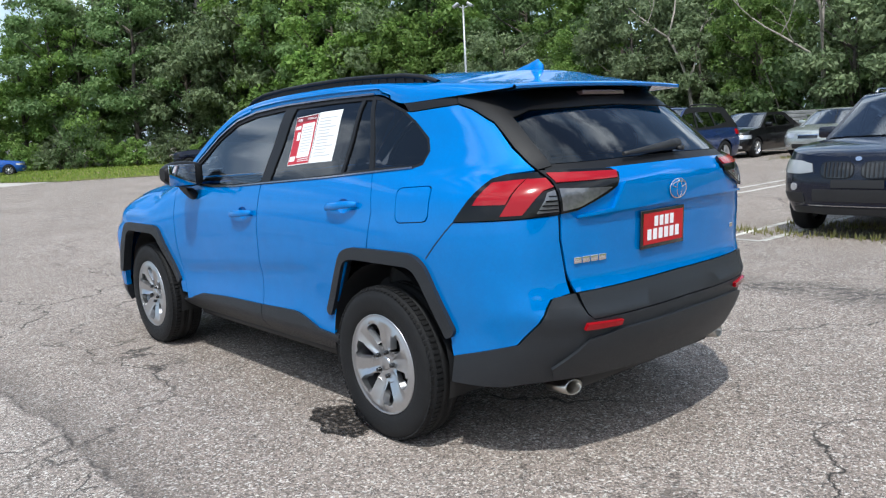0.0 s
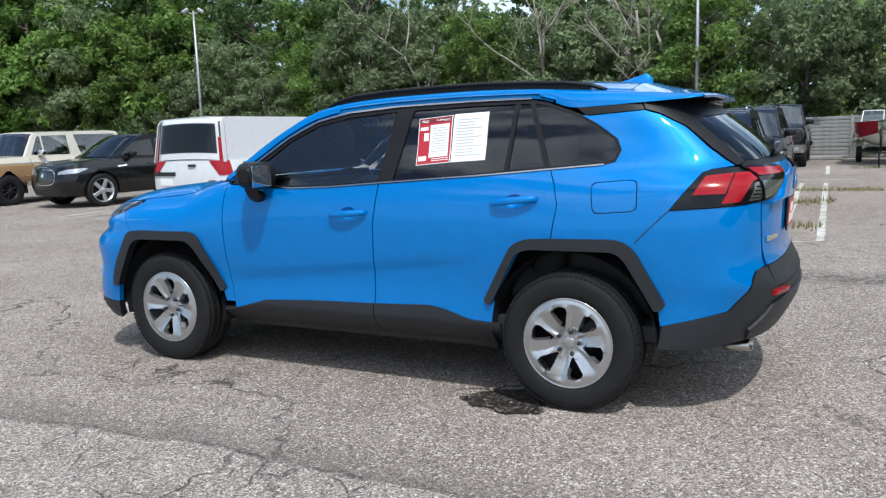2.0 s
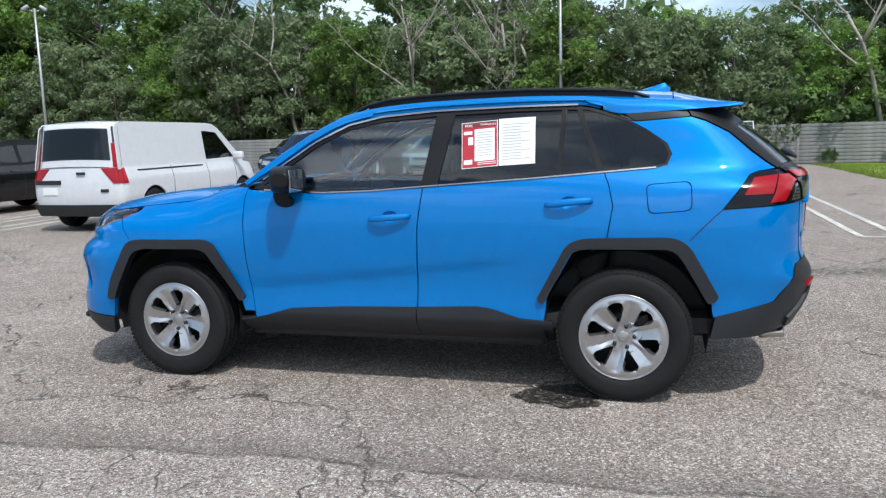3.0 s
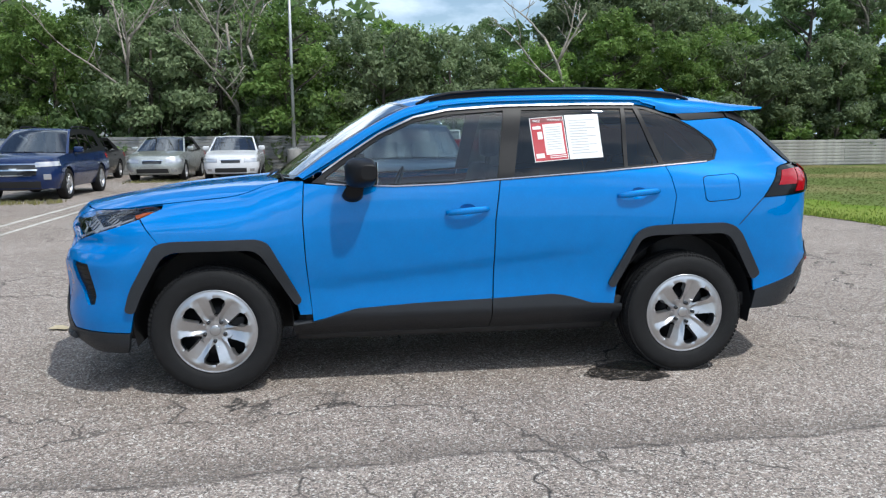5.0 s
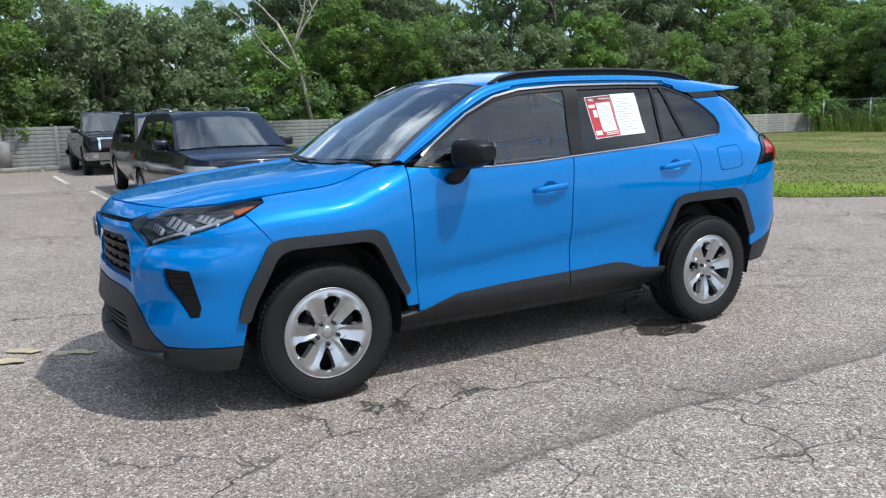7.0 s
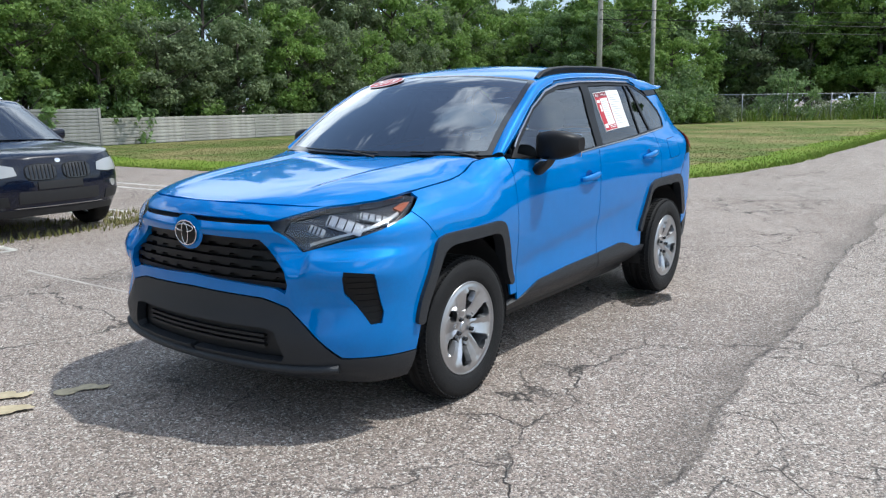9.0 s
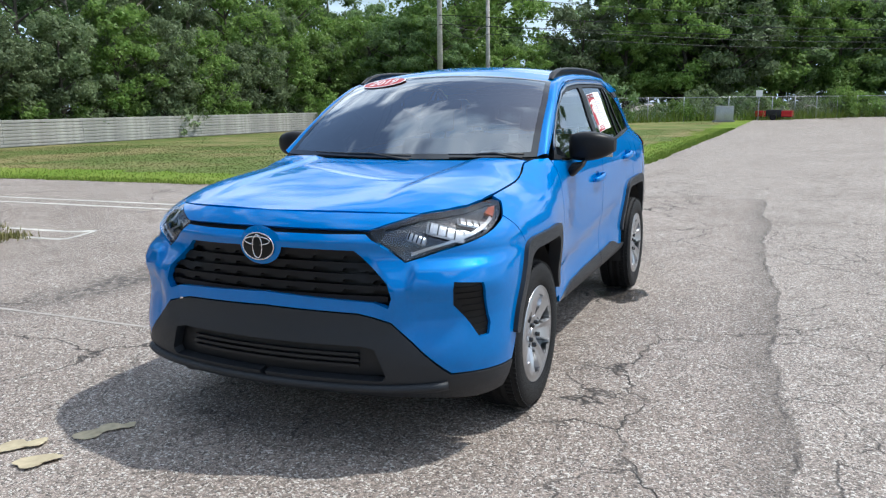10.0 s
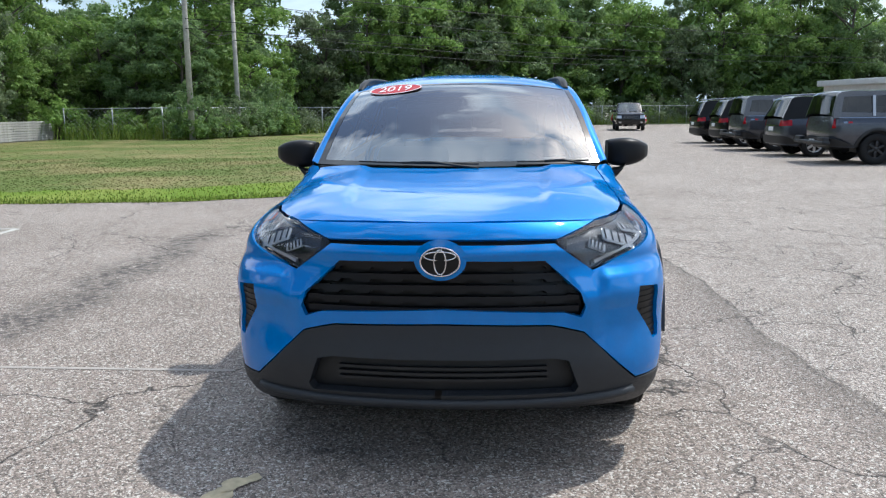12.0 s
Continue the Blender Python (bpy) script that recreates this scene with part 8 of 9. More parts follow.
def light_pole(x, y, h, turn):
    p = empty("light_pole", "grey steel parking lot light pole on a concrete base", "light pole", "light poles", pose(x, y, 0, 0, 0, turn))
    bm = bmesh.new()
    tube(bm, [(0, 0, 0), (0, 0, 0.92), (0, 0, 0.95)], 0.29, 20, True, 0.26)
    part("pole_base", bm, CONCRETE, p, "round concrete base")
    bm = bmesh.new()
    box(bm, -0.16, 0.16, -0.16, 0.16, 0.95, 0.99, 0.01)
    tube(bm, [(0, 0, 0.97), (0, 0, h * 0.5), (0, 0, h)], 0.075, 12, True, 0.05)
    part("pole", bm, GALV, p)
    for sg in (1, -1):
        bm = bmesh.new()
        tube(bm, [(0, 0, h - 0.16), (sg * 0.24, 0, h - 0.06)], 0.03, 8)
        t = bmesh.new()
        box(t, -0.17, 0.17, -0.20, 0.20, -0.06, 0.08, 0.04)
        join(bm, t, pose(sg * 0.36, 0, h, 0, 32 * sg, 0))
        head = part("lamp_head", bm, GALV, p, "tilted floodlight head")
        bm = bmesh.new()
        box(bm, -0.13, 0.13, -0.16, 0.16, -0.075, -0.058, 0.004)
        bmesh.ops.transform(bm, verts=bm.verts, matrix=pose(sg * 0.36, 0, h, 0, 32 * sg, 0))
        part("lamp_lens", bm, CLEAR_LENS, head, "clear lamp lens")


light_pole(25.6, -25.7, 7.6, 35)
light_pole(2.08, -26.15, 8.2, 0)


def utility_pole(x, y, h, lean):
    p = empty("utility_pole", "weathered grey wooden utility pole", "utility pole", "utility poles", pose(x, y, 0, 0, lean, 20))
    bm = bmesh.new()
    tube(bm, [(0, 0, -0.2), (0, 0, h * 0.5), (0, 0, h)], 0.17, 12, True, 0.11)
    part("pole", bm, WOOD_POLE, p)
    bm = bmesh.new()
    box(bm, -1.1, 1.1, -0.06, 0.06, h - 0.9, h - 0.78, 0.01)
    part("cross_arm", bm, WOOD_POLE, p)
    for a in (-0.95, -0.45, 0.45, 0.95):
        bm = bmesh.new()
        tube(bm, [(a, 0, h - 0.78), (a, 0, h - 0.62)], 0.03, 8, True, 0.05)
        part("insulator", bm, GLOSS_BLACK, p, "dark insulator")


utility_pole(-37.3, -15.9, 13.5, -2)
utility_pole(-44.6, -15.6, 9.2, -4)
for k, z in enumerate((5.9, 6.4, 8.2)):
    bm = bmesh.new()
    for a, b in (((-37.3, -15.9), (-44.6, -15.6)), ((-44.6, -15.6), (-80, 20)), ((-37.3, -15.9), (-80, 40))):
        pts = []
        for i in range(13):
            u = i / 12
            pts.append((a[0] + (b[0] - a[0]) * u, a[1] + (b[1] - a[1]) * u, z - 0.5 * 4 * u * (1 - u)))
        tube(bm, pts, 0.018, 5)
    tagged(part("cable", bm, DARK), "thin dark overhead cable between poles", "cable", "overhead cables")

fence = empty("chain_link_fence", "galvanised chain-link fence at the lawn's far edge", "fence")
line = [(-39.5, -24.2), (-38.5, -18), (-47, -13.5), (-56.5, -4.5), (-61, 1.5), (-70, 8), (-76, 20), (-78, 44)]
wires = bmesh.new()
rails = bmesh.new()
H = 1.75
for a, b in zip(line, line[1:]):
    a, b = Vector(a), Vector(b)
    L = (b - a).length
    n = max(1, round(L / 3))
    for i in range(n):
        q = a.lerp(b, i / n)
        bm = bmesh.new()
        tube(bm, [(q.x, q.y, 0), (q.x, q.y, H + 0.05)], 0.035, 7)
        part("post", bm, GALV, fence)
    tube(rails, [(a.x, a.y, H), (b.x, b.y, H)], 0.024, 6)
    for i in range(int(L / 0.3)):
        for sg in (1, -1):
            u0, u1 = i * 0.3 / L, min(1, max(0, (i * 0.3 + sg * H) / L))
            p0, p1 = a.lerp(b, u0), a.lerp(b, u1)
            h = H if abs(u1 * L - i * 0.3) > H - 0.01 else abs(u1 * L - i * 0.3)
            tube(wires, [(p0.x, p0.y, 0.03), (p1.x, p1.y, 0.03 + h * 0.97)], 0.005, 3, False)
part("top_rail", rails, GALV, fence)
tagged(part("wire_mesh", wires, GALV, fence), kind="stuff")

box_thing = empty("utility_box", "grey metal utility cabinet on the grass", "utility box", "", pose(-54.8, -1.6, 0, 0, 0, 10))
bm = bmesh.new()
box(bm, -0.6, 0.6, -0.7, 0.7, 0, 0.12, 0.02)
part("plinth", bm, CONCRETE, box_thing)
bm = bmesh.new()
box(bm, -0.5, 0.5, -0.6, 0.6, 0.12, 1.05, 0.03)
box(bm, -0.53, 0.53, -0.63, 0.63, 1.05, 1.12, 0.02)
part("cabinet", bm, GALV, box_thing)
bm = bmesh.new()
box(bm, 0.5, 0.515, -0.55, -0.01, 0.18, 1.0, 0.004)
box(bm, 0.5, 0.515, 0.01, 0.55, 0.18, 1.0, 0.004)
part("cabinet_door", bm, GALV, box_thing)
sign = empty("sign_post", "small blank sign on a thin steel post", "sign", "", pose(-58.0, 0.6, 0))
bm = bmesh.new()
tube(bm, [(0, 0, 0), (0, 0, 2.2)], 0.03, 6)
part("post", bm, GALV, sign)
bm = bmesh.new()
box(bm, 0.03, 0.045, -0.22, 0.22, 1.75, 2.2, 0.004)
part("sign_plate", bm, PAPER, sign, "pale sign plate")
trailer_thing = empty("utility_trailer", "low red utility trailer with dark load", "trailer", "", pose(-60.5, 1.7, 0, 0, 0, 82) @ Matrix.Scale(0.74, 4))
for x0, x1 in ((-1.75, -0.75), (0.75, 1.75)):
    bm = bmesh.new()
    box(bm, x0, x1, -0.8, 0.8, 0.35, 0.95, 0.05)
    part("side_board", bm, RED, trailer_thing, "red trailer board")
bm = bmesh.new()
box(bm, -0.75, 0.75, -0.75, 0.75, 0.40, 1.05, 0.08)
box(bm, -1.8, 1.8, -0.7, 0.7, 0.28, 0.36, 0.02)
part("load", bm, DARK, trailer_thing, "dark covered load")
wt = simple_wheel(0.3, 0.18, 5, BLACK_RIM, 0.18)
wt.parent = trailer_thing
wt.matrix_basis = pose(0, 0.92, 0.3)
copy_thing(wt, pose(0, -0.92, 0.3, 0, 0, 180))

shed = empty("low_building", "long low pale building behind the parked trucks", "building", "", pose(-51, 36, 0, 0, 0, 12))
WALLP = mottle(material("pale_wall_paint", (0.55, 0.55, 0.53), 0.8), 3, 0.1)
bm = bmesh.new()
box(bm, -14, 14, -5, 5, 0, 3.15)
part("wall", bm, WALLP, shed)
bm = bmesh.new()
box(bm, -14.4, 14.4, -5.4, 5.4, 3.15, 3.60, 0.05)
part("roof", bm, mottle(material("pale_roof", (0.50, 0.52, 0.52), 0.7), 2, 0.1), shed, "flat pale roof edge")
for x in (-11, -7, -3, 1, 5, 9):
    bm = bmesh.new()
    box(bm, x - 0.7, x + 0.7, -5.06, -5.0, 1.0, 2.3, 0.01)
    wdw = part("window", bm, PAPER, shed, "window frame")
    bm = bmesh.new()
    box(bm, x - 0.62, x + 0.62, -5.07, -5.05, 1.08, 2.22)
    part("pane", bm, WINDOW, wdw, "window pane")
    bm = bmesh.new()
    box(bm, 14.0, 14.06, -4 + (x + 11) * 0.4 - 0.5, -4 + (x + 11) * 0.4 + 0.5, 1.0, 2.3, 0.01)
    part("window", bm, WINDOW, shed, "window pane")
stop = empty("kerb_stop", "low concrete kerb before the wall", "kerb")
for x0 in (1.0, -0.9, -2.8):
    bm = bmesh.new()
    box(bm, x0, x0 + 1.8, -25.4, -25.15, 0, 0.14, 0.03)
    part("kerb_block", bm, CONCRETE, stop)


# ---- grass ----
def blades(name, pts, h, mat, label, seed, wide=0.012):
    """Leaning grass blades at many points, as one mesh."""
    rng = np.random.default_rng(seed)
    p = np.array(pts, float)
    n = len(p)
    a = rng.random(n) * 2 * math.pi
    hh = h * (0.5 + rng.random(n))
    side = np.stack([np.cos(a), np.sin(a), np.zeros(n)], 1) * wide
    b = rng.random(n) * 2 * math.pi
    lean = np.stack([np.cos(b), np.sin(b), np.zeros(n)], 1) * (hh * 0.5 * rng.random(n))[:, None]
    base = np.concatenate([p, np.array([[0.005 + dip(x, y)] for x, y in p])], 1)
    tip = base + lean + np.stack([np.zeros(n), np.zeros(n), hh], 1)
    v = np.stack([base - side, base + side, tip], 1).reshape(-1, 3)
    me = bpy.data.meshes.new(name)
    me.from_pydata(v.tolist(), [], np.arange(3 * n).reshape(-1, 3).tolist())
    me.materials.append(mat)
    return tagged(new(name, me), label, "grass", kind="stuff")


rng = np.random.default_rng(5)


def inside_poly(poly, n, box4):
    q = np.stack([rng.uniform(box4[0], box4[1], n), rng.uniform(box4[2], box4[3], n)], 1)
    return q[within(np.array(poly), q)]


lawn_poly = lawn_edge + [(-40, -24.5), (-62, -16)]
edge_pts = np.array(dense(lawn_edge, 0.02, False))
edge_pts = edge_pts[edge_pts[:, 0] > -40]
fringe = np.repeat(edge_pts, 6, 0)
fringe = fringe + np.stack([0.07 - np.abs(rng.normal(0.1, 0.30, len(fringe))), 0.05 - np.abs(rng.normal(0.05, 0.25, len(fringe)))], 1)
blades("lawn_edge_grass", fringe, 0.045, BLADES, "lush green grass along the lawn's edge", 1)
lawn_pts = np.concatenate([inside_poly(lawn_poly, 60000, (-20, -7, -25, -0.5)), inside_poly(lawn_poly, 30000, (-40, -20, -25, 0))])
in_verge = within(np.array(verge_poly), lawn_pts)
blades("verge_grass", inside_poly(verge_poly, 90000, (-40, -7, -25, 0.2)), 0.038, BLADES, "lush green grass of the lawn's edge strip", 12, 0.014)
blades("lawn_grass", lawn_pts[~in_verge], 0.012, BLADES_LAWN, "thin dry lawn grass", 2, 0.030)
tuft = []
for x0, x1, y0, n, s in ((-1.9, 0.9, -6.55, 380, 0.12), (-2.0, -1.5, -6.75, 220, 0.15), (-2.4, 0.6, -7.5, 500, 0.16), (-2.6, 0.6, -10.7, 700, 0.15), (-3.4, -1.4, -12.6, 400, 0.12), (2.6, 7.2, -21.2, 900, 0.35), (1.0, 4.2, -25.0, 600, 0.3), (-4, 8, -26.2, 900, 0.2), (6.6, 9.2, -13.2, 700, 0.25), (-5.5, -3, -20.2, 300, 0.3), (-52, -47, -2.5, 300, 0.8), (-66, -60, 5.5, 200, 0.8)):
    tuft.append(np.stack([rng.uniform(x0, x1, n), y0 + rng.normal(0, s, n)], 1))
blades("weed_tufts", np.concatenate(tuft), 0.07, BLADES_DRY, "tufts of weeds growing from the asphalt joints", 3, 0.010)
field_poly = field_edge + [(90, 12), (90, -60), (31, -60)]
blades("field_grass", inside_poly(field_poly, 30000, (31, 60, -30, 4)), 0.10, BLADES, "rough tall grass of the field", 4, 0.03)
scrub = np.concatenate([np.stack([np.linspace(a[0], b[0], 500) + rng.normal(0, 0.5, 500), np.linspace(a[1], b[1], 500) + rng.normal(0, 0.5, 500)], 1) for a, b in zip(line, line[1:])])
blades("fence_weeds", scrub, 0.8, BLADES, "tall weeds along the fence", 6, 0.03)
# ---- trees ----
BARK = mottle(material("bark", (0.10, 0.085, 0.07), 0.9), 8, 0.35, 0.8, 30)


PALE_BARK = mottle(material("pale_bark", (0.30, 0.27, 0.23), 0.9), 8, 0.3, 0.8, 30)


def leaf_material(name, c1, c2):
    m = bpy.data.materials.new(name)
    m.use_nodes = True
    n, l = m.node_tree.nodes, m.node_tree.links
    b = n["Principled BSDF"]
    b.inputs["Roughness"].default_value = 0.55
    b.inputs["Specular IOR Level"].default_value = 0.3
    out = n["Material Output"]
    g = n.new("ShaderNodeNewGeometry")
    tc = n.new("ShaderNodeTexCoord")
    oi = n.new("ShaderNodeObjectInfo")
    mx = n.new("ShaderNodeMixRGB")
    mx.inputs["Color1"].default_value, mx.inputs["Color2"].default_value = (*c1, 1), (*c2, 1)
    l.new(g.outputs["Random Per Island"], mx.inputs["Fac"])
    hs = n.new("ShaderNodeHueSaturation")
    mp = n.new("ShaderNodeMapRange")
    mp.inputs["To Min"].default_value, mp.inputs["To Max"].default_value = 0.75, 1.25
    l.new(oi.outputs["Random"], mp.inputs["Value"])
    big = n.new("ShaderNodeTexNoise")
    big.inputs["Scale"].default_value, big.inputs["Detail"].default_value = 0.55, 3
    l.new(tc.outputs["Object"], big.inputs["Vector"])
    bigr = n.new("ShaderNodeMapRange")
    bigr.inputs["From Min"].default_value, bigr.inputs["From Max"].default_value = 0.32, 0.68
    bigr.inputs["To Min"].default_value, bigr.inputs["To Max"].default_value = 0.78, 1.28
    l.new(big.outputs["Fac"], bigr.inputs["Value"])
    ml2 = n.new("ShaderNodeMath")
    ml2.operation = "MULTIPLY"
    l.new(mp.outputs[0], ml2.inputs[0])
    l.new(bigr.outputs[0], ml2.inputs[1])
    l.new(ml2.outputs[0], hs.inputs["Value"])
    l.new(mx.outputs[0], hs.inputs["Color"])
    l.new(hs.outputs[0], b.inputs["Base Color"])
    tl = n.new("ShaderNodeBsdfTranslucent")
    l.new(hs.outputs[0], tl.inputs["Color"])
    ms = n.new("ShaderNodeMixShader")
    ms.inputs["Fac"].default_value = 0.5
    l.new(b.outputs[0], ms.inputs[1])
    l.new(tl.outputs[0], ms.inputs[2])
    l.new(ms.outputs[0], out.inputs["Surface"])
    return m


LEAVES = [leaf_material("leaves_deep", (0.112, 0.190, 0.068), (0.212, 0.300, 0.125)),
          leaf_material("leaves_fresh", (0.125, 0.222, 0.050), (0.235, 0.340, 0.092)),
          leaf_material("leaves_grey", (0.132, 0.182, 0.090), (0.242, 0.300, 0.155))]


def leaf_mesh(name, centres, size, per, seed, mat, flat=0.5):
    """Many small three-cornered leaves in clumps, as one mesh."""
    rng = np.random.default_rng(seed)
    c = np.array(centres)
    n = len(c) * per
    base = np.repeat(c[:, :3], per, 0)
    rad = np.repeat(c[:, 3], per)
    d = rng.normal(size=(n, 3))
    d /= np.linalg.norm(d, axis=1)[:, None]
    r = rad * (0.55 + 0.45 * rng.random(n) ** 0.5) * rng.choice([1.0, 1.0, 1.15, 0.7], n)
    p = base + d * r[:, None] * np.array([1, 1, 0.8])
    nrm = d + rng.normal(size=(n, 3)) * 0.7 + np.array([0, 0, flat])
    nrm /= np.linalg.norm(nrm, axis=1)[:, None]
    a = np.cross(nrm, rng.normal(size=(n, 3)))
    a /= np.linalg.norm(a, axis=1)[:, None]
    b = np.cross(nrm, a)
    s = (size * (0.6 + 0.8 * rng.random(n)))[:, None]
    v = np.stack([p - a * s * 1.1, p + a * s * 0.7 + b * s * 0.62, p + a * s * 0.7 - b * s * 0.62], 1).reshape(-1, 3)
    me = bpy.data.meshes.new(name)
    me.vertices.add(len(v))
    me.vertices.foreach_set("co", v.ravel())
    f = np.arange(3 * n).reshape(-1, 3)
    me.loops.add(3 * n)
    me.loops.foreach_set("vertex_index", f.ravel())
    me.polygons.add(n)
    me.polygons.foreach_set("loop_start", np.arange(0, 3 * n, 3))
    me.update(calc_edges=True)
    me.materials.append(mat)
    return me


def make_tree(height, spread, seed, mat, base=0.18, per=34, leaf=0.16, clumps=230, low=0.10):
    """A tapered trunk with limbs, and an uneven crown of leaf clumps with gaps; returns the tree at the origin."""
    rnd = random.Random(seed)
    t = empty("tree", "", "tree")
    bm = bmesh.new()
    lean = Vector((rnd.uniform(-0.06, 0.06), rnd.uniform(-0.06, 0.06), 1))
    path = [Vector((0, 0, -0.1))]
    for i in range(1, 9):
        path.append(path[-1] + Vector((lean.x + rnd.uniform(-0.06, 0.06), lean.y + rnd.uniform(-0.06, 0.06), 1)) * height * 0.85 / 8)
    tube(bm, path, base, 8, True, base * 0.2)
    lobes = [(rnd.uniform(0, 6.28), rnd.uniform(-0.6, 1.0), rnd.uniform(0.25, 0.6)) for _ in range(9)]
    tips = []
    for i in range(18):
        k = rnd.uniform(low + 0.05, 0.95)
        a = rnd.uniform(0, 2 * math.pi)
        p0 = path[min(7, int(k * 8))].lerp(path[min(8, int(k * 8) + 1)], k * 8 % 1)
        ln = spread * (1.15 - 0.7 * abs(k - 0.4)) * rnd.uniform(0.6, 1.0)
        d = Vector((math.cos(a), math.sin(a), rnd.uniform(0.25, 0.8)))
        pts = [p0]
        for j in range(4):
            pts.append(pts[-1] + (d + Vector((rnd.uniform(-0.3, 0.3), rnd.uniform(-0.3, 0.3), rnd.uniform(-0.1, 0.25)))) * ln / 4.5)
        tube(bm, pts, base * 0.38, 5, False, base * 0.08)
        tips += pts[1:]
    centres = []
    zc, rz = height * (0.5 + low * 0.5), height * (0.5 - low * 0.5)
    boughs = []
    for i in range(26):
        w = -0.85 + 1.75 * (i + 0.5) / 26 + rnd.uniform(-0.1, 0.1)
        a = i * 2.4 + rnd.uniform(-0.5, 0.5)
        rr = rnd.uniform(0.55, 0.95)
        for la, lw, ls in lobes:
            rr *= 1 + 0.25 * ls * math.exp(-((math.cos(a - la) - 1) ** 2 * 4 + (w - lw) ** 2 * 5)) - 0.02
        fl = math.sqrt(max(0.05, 1 - w * w))
        boughs.append((Vector((math.cos(a) * spread * fl * rr, math.sin(a) * spread * fl * rr, zc + w * rz * 0.95)), spread * rnd.uniform(0.24, 0.44), rnd.uniform(0.5, 0.75)))
    while len(centres) < clumps:
        if rnd.random() < 0.12:
            q = rnd.choice(tips) + Vector((rnd.gauss(0, 0.3), rnd.gauss(0, 0.3), rnd.gauss(0, 0.3)))
        else:
            c, br, fl = rnd.choice(boughs)
            d = Vector((rnd.gauss(0, 1), rnd.gauss(0, 1), rnd.gauss(0, 1))).normalized() * br * rnd.uniform(0.55, 1.0)
            q = c + Vector((d.x, d.y, abs(d.z) * fl * 1.3 - 0.35 * br))
        centres.append((q.x, q.y, max(0.3, q.z), rnd.uniform(0.26, 0.52)))
    part("trunk", bm, BARK if seed % 3 else PALE_BARK, t)
    crown = new("crown", leaf_mesh("crown", centres, leaf, per, seed, mat))
    crown.parent = t
    return t


def make_bush(w, h, seed, mat, per=38, leaf=0.10, clumps=60):
    rnd = random.Random(seed)
    t = empty("bush", "", "bush")
    bm = bmesh.new()
    centres = []
    for i in range(7):
        a = rnd.uniform(0, 6.28)
        tip = Vector((math.cos(a) * w * 0.4, math.sin(a) * w * 0.4, h * rnd.uniform(0.6, 0.95)))
        tube(bm, [Vector((0, 0, -0.05)), tip * 0.5 + Vector((rnd.uniform(-0.1, 0.1), 0, 0.1)), tip], 0.03, 5, False, 0.008)
    for i in range(clumps):
        a, r = rnd.uniform(0, 6.28), w * 0.5 * rnd.random() ** 0.5
        hh = h * (1 - 0.5 * (r / (w * 0.5)) ** 2)
        centres.append((math.cos(a) * r, math.sin(a) * r, rnd.uniform(0.15, 1.0) * hh, rnd.uniform(0.2, 0.42)))
    part("stems", bm, BARK, t)
    crown = new("crown", leaf_mesh("crown", centres, leaf, per, seed, mat))
    crown.parent = t
    return t


tree_kinds = []
for i, (h, sp, mi, low, lab) in enumerate(((11.0, 3.0, 0, 0.12, "tall deep green broadleaf tree in full leaf"), (8.5, 3.0, 1, 0.04, "fresh green broadleaf tree in full leaf"),
                                           (13.0, 3.4, 0, 0.15, "tall dense green broadleaf tree"), (7.5, 2.9, 2, 0.03, "grey-green willow-like tree with drooping foliage"),
                                           (9.5, 3.3, 1, 0.08, "spreading light green broadleaf tree"), (12.0, 2.8, 2, 0.20, "tall grey-green tree with thin pale limbs"))):
    t = make_tree(h, sp, 40 + i, LEAVES[mi], 0.10 + 0.010 * h, 46, 0.112, 340, low)
    tagged(t, lab, "tree", "trees of the wood")
    tree_kinds.append(t)
bush_kinds = []
for i, (w, h, mi) in enumerate(((3.2, 2.4, 1), (3.8, 3.2, 0), (2.6, 1.8, 1), (3.4, 2.8, 2))):
    t = make_bush(w, h, 80 + i, LEAVES[mi])
    tagged(t, "leafy green bush at the wood's edge", "bush", "bushes of the wood's edge")
    bush_kinds.append(t)

rnd = random.Random(21)


def plant(kinds, spots, seen):
    for k, x, y, sc in spots:
        m = pose(x, y, 0, 0, 0, rnd.uniform(0, 360))
        if k not in seen:
            seen.add(k)
            ob = kinds[k]
            ob.matrix_basis = m
        else:
            ob = copy_thing(kinds[k], m)
        ob.scale = (sc, sc, sc * rnd.uniform(0.9, 1.1))


spots = []
# the wood behind the wall: low bushy trees first, taller ones behind
for row, (dy, step) in enumerate(((2.0, 3.0), (5.0, 3.8), (9.5, 6.5))):
    x = -64.0
    while x < 62:
        y = -25.3 - (x + 40) * 0.034 - dy + rnd.uniform(-0.7, 0.7)
        k = rnd.choice(((1, 3, 4, 3), (0, 1, 4, 5, 3), (2, 0, 5, 2))[row])
        spots.append((k, x, y, (0.78, 0.92, 1.0)[row] * rnd.uniform(0.85, 1.15)))
        x += step * rnd.uniform(0.8, 1.25)
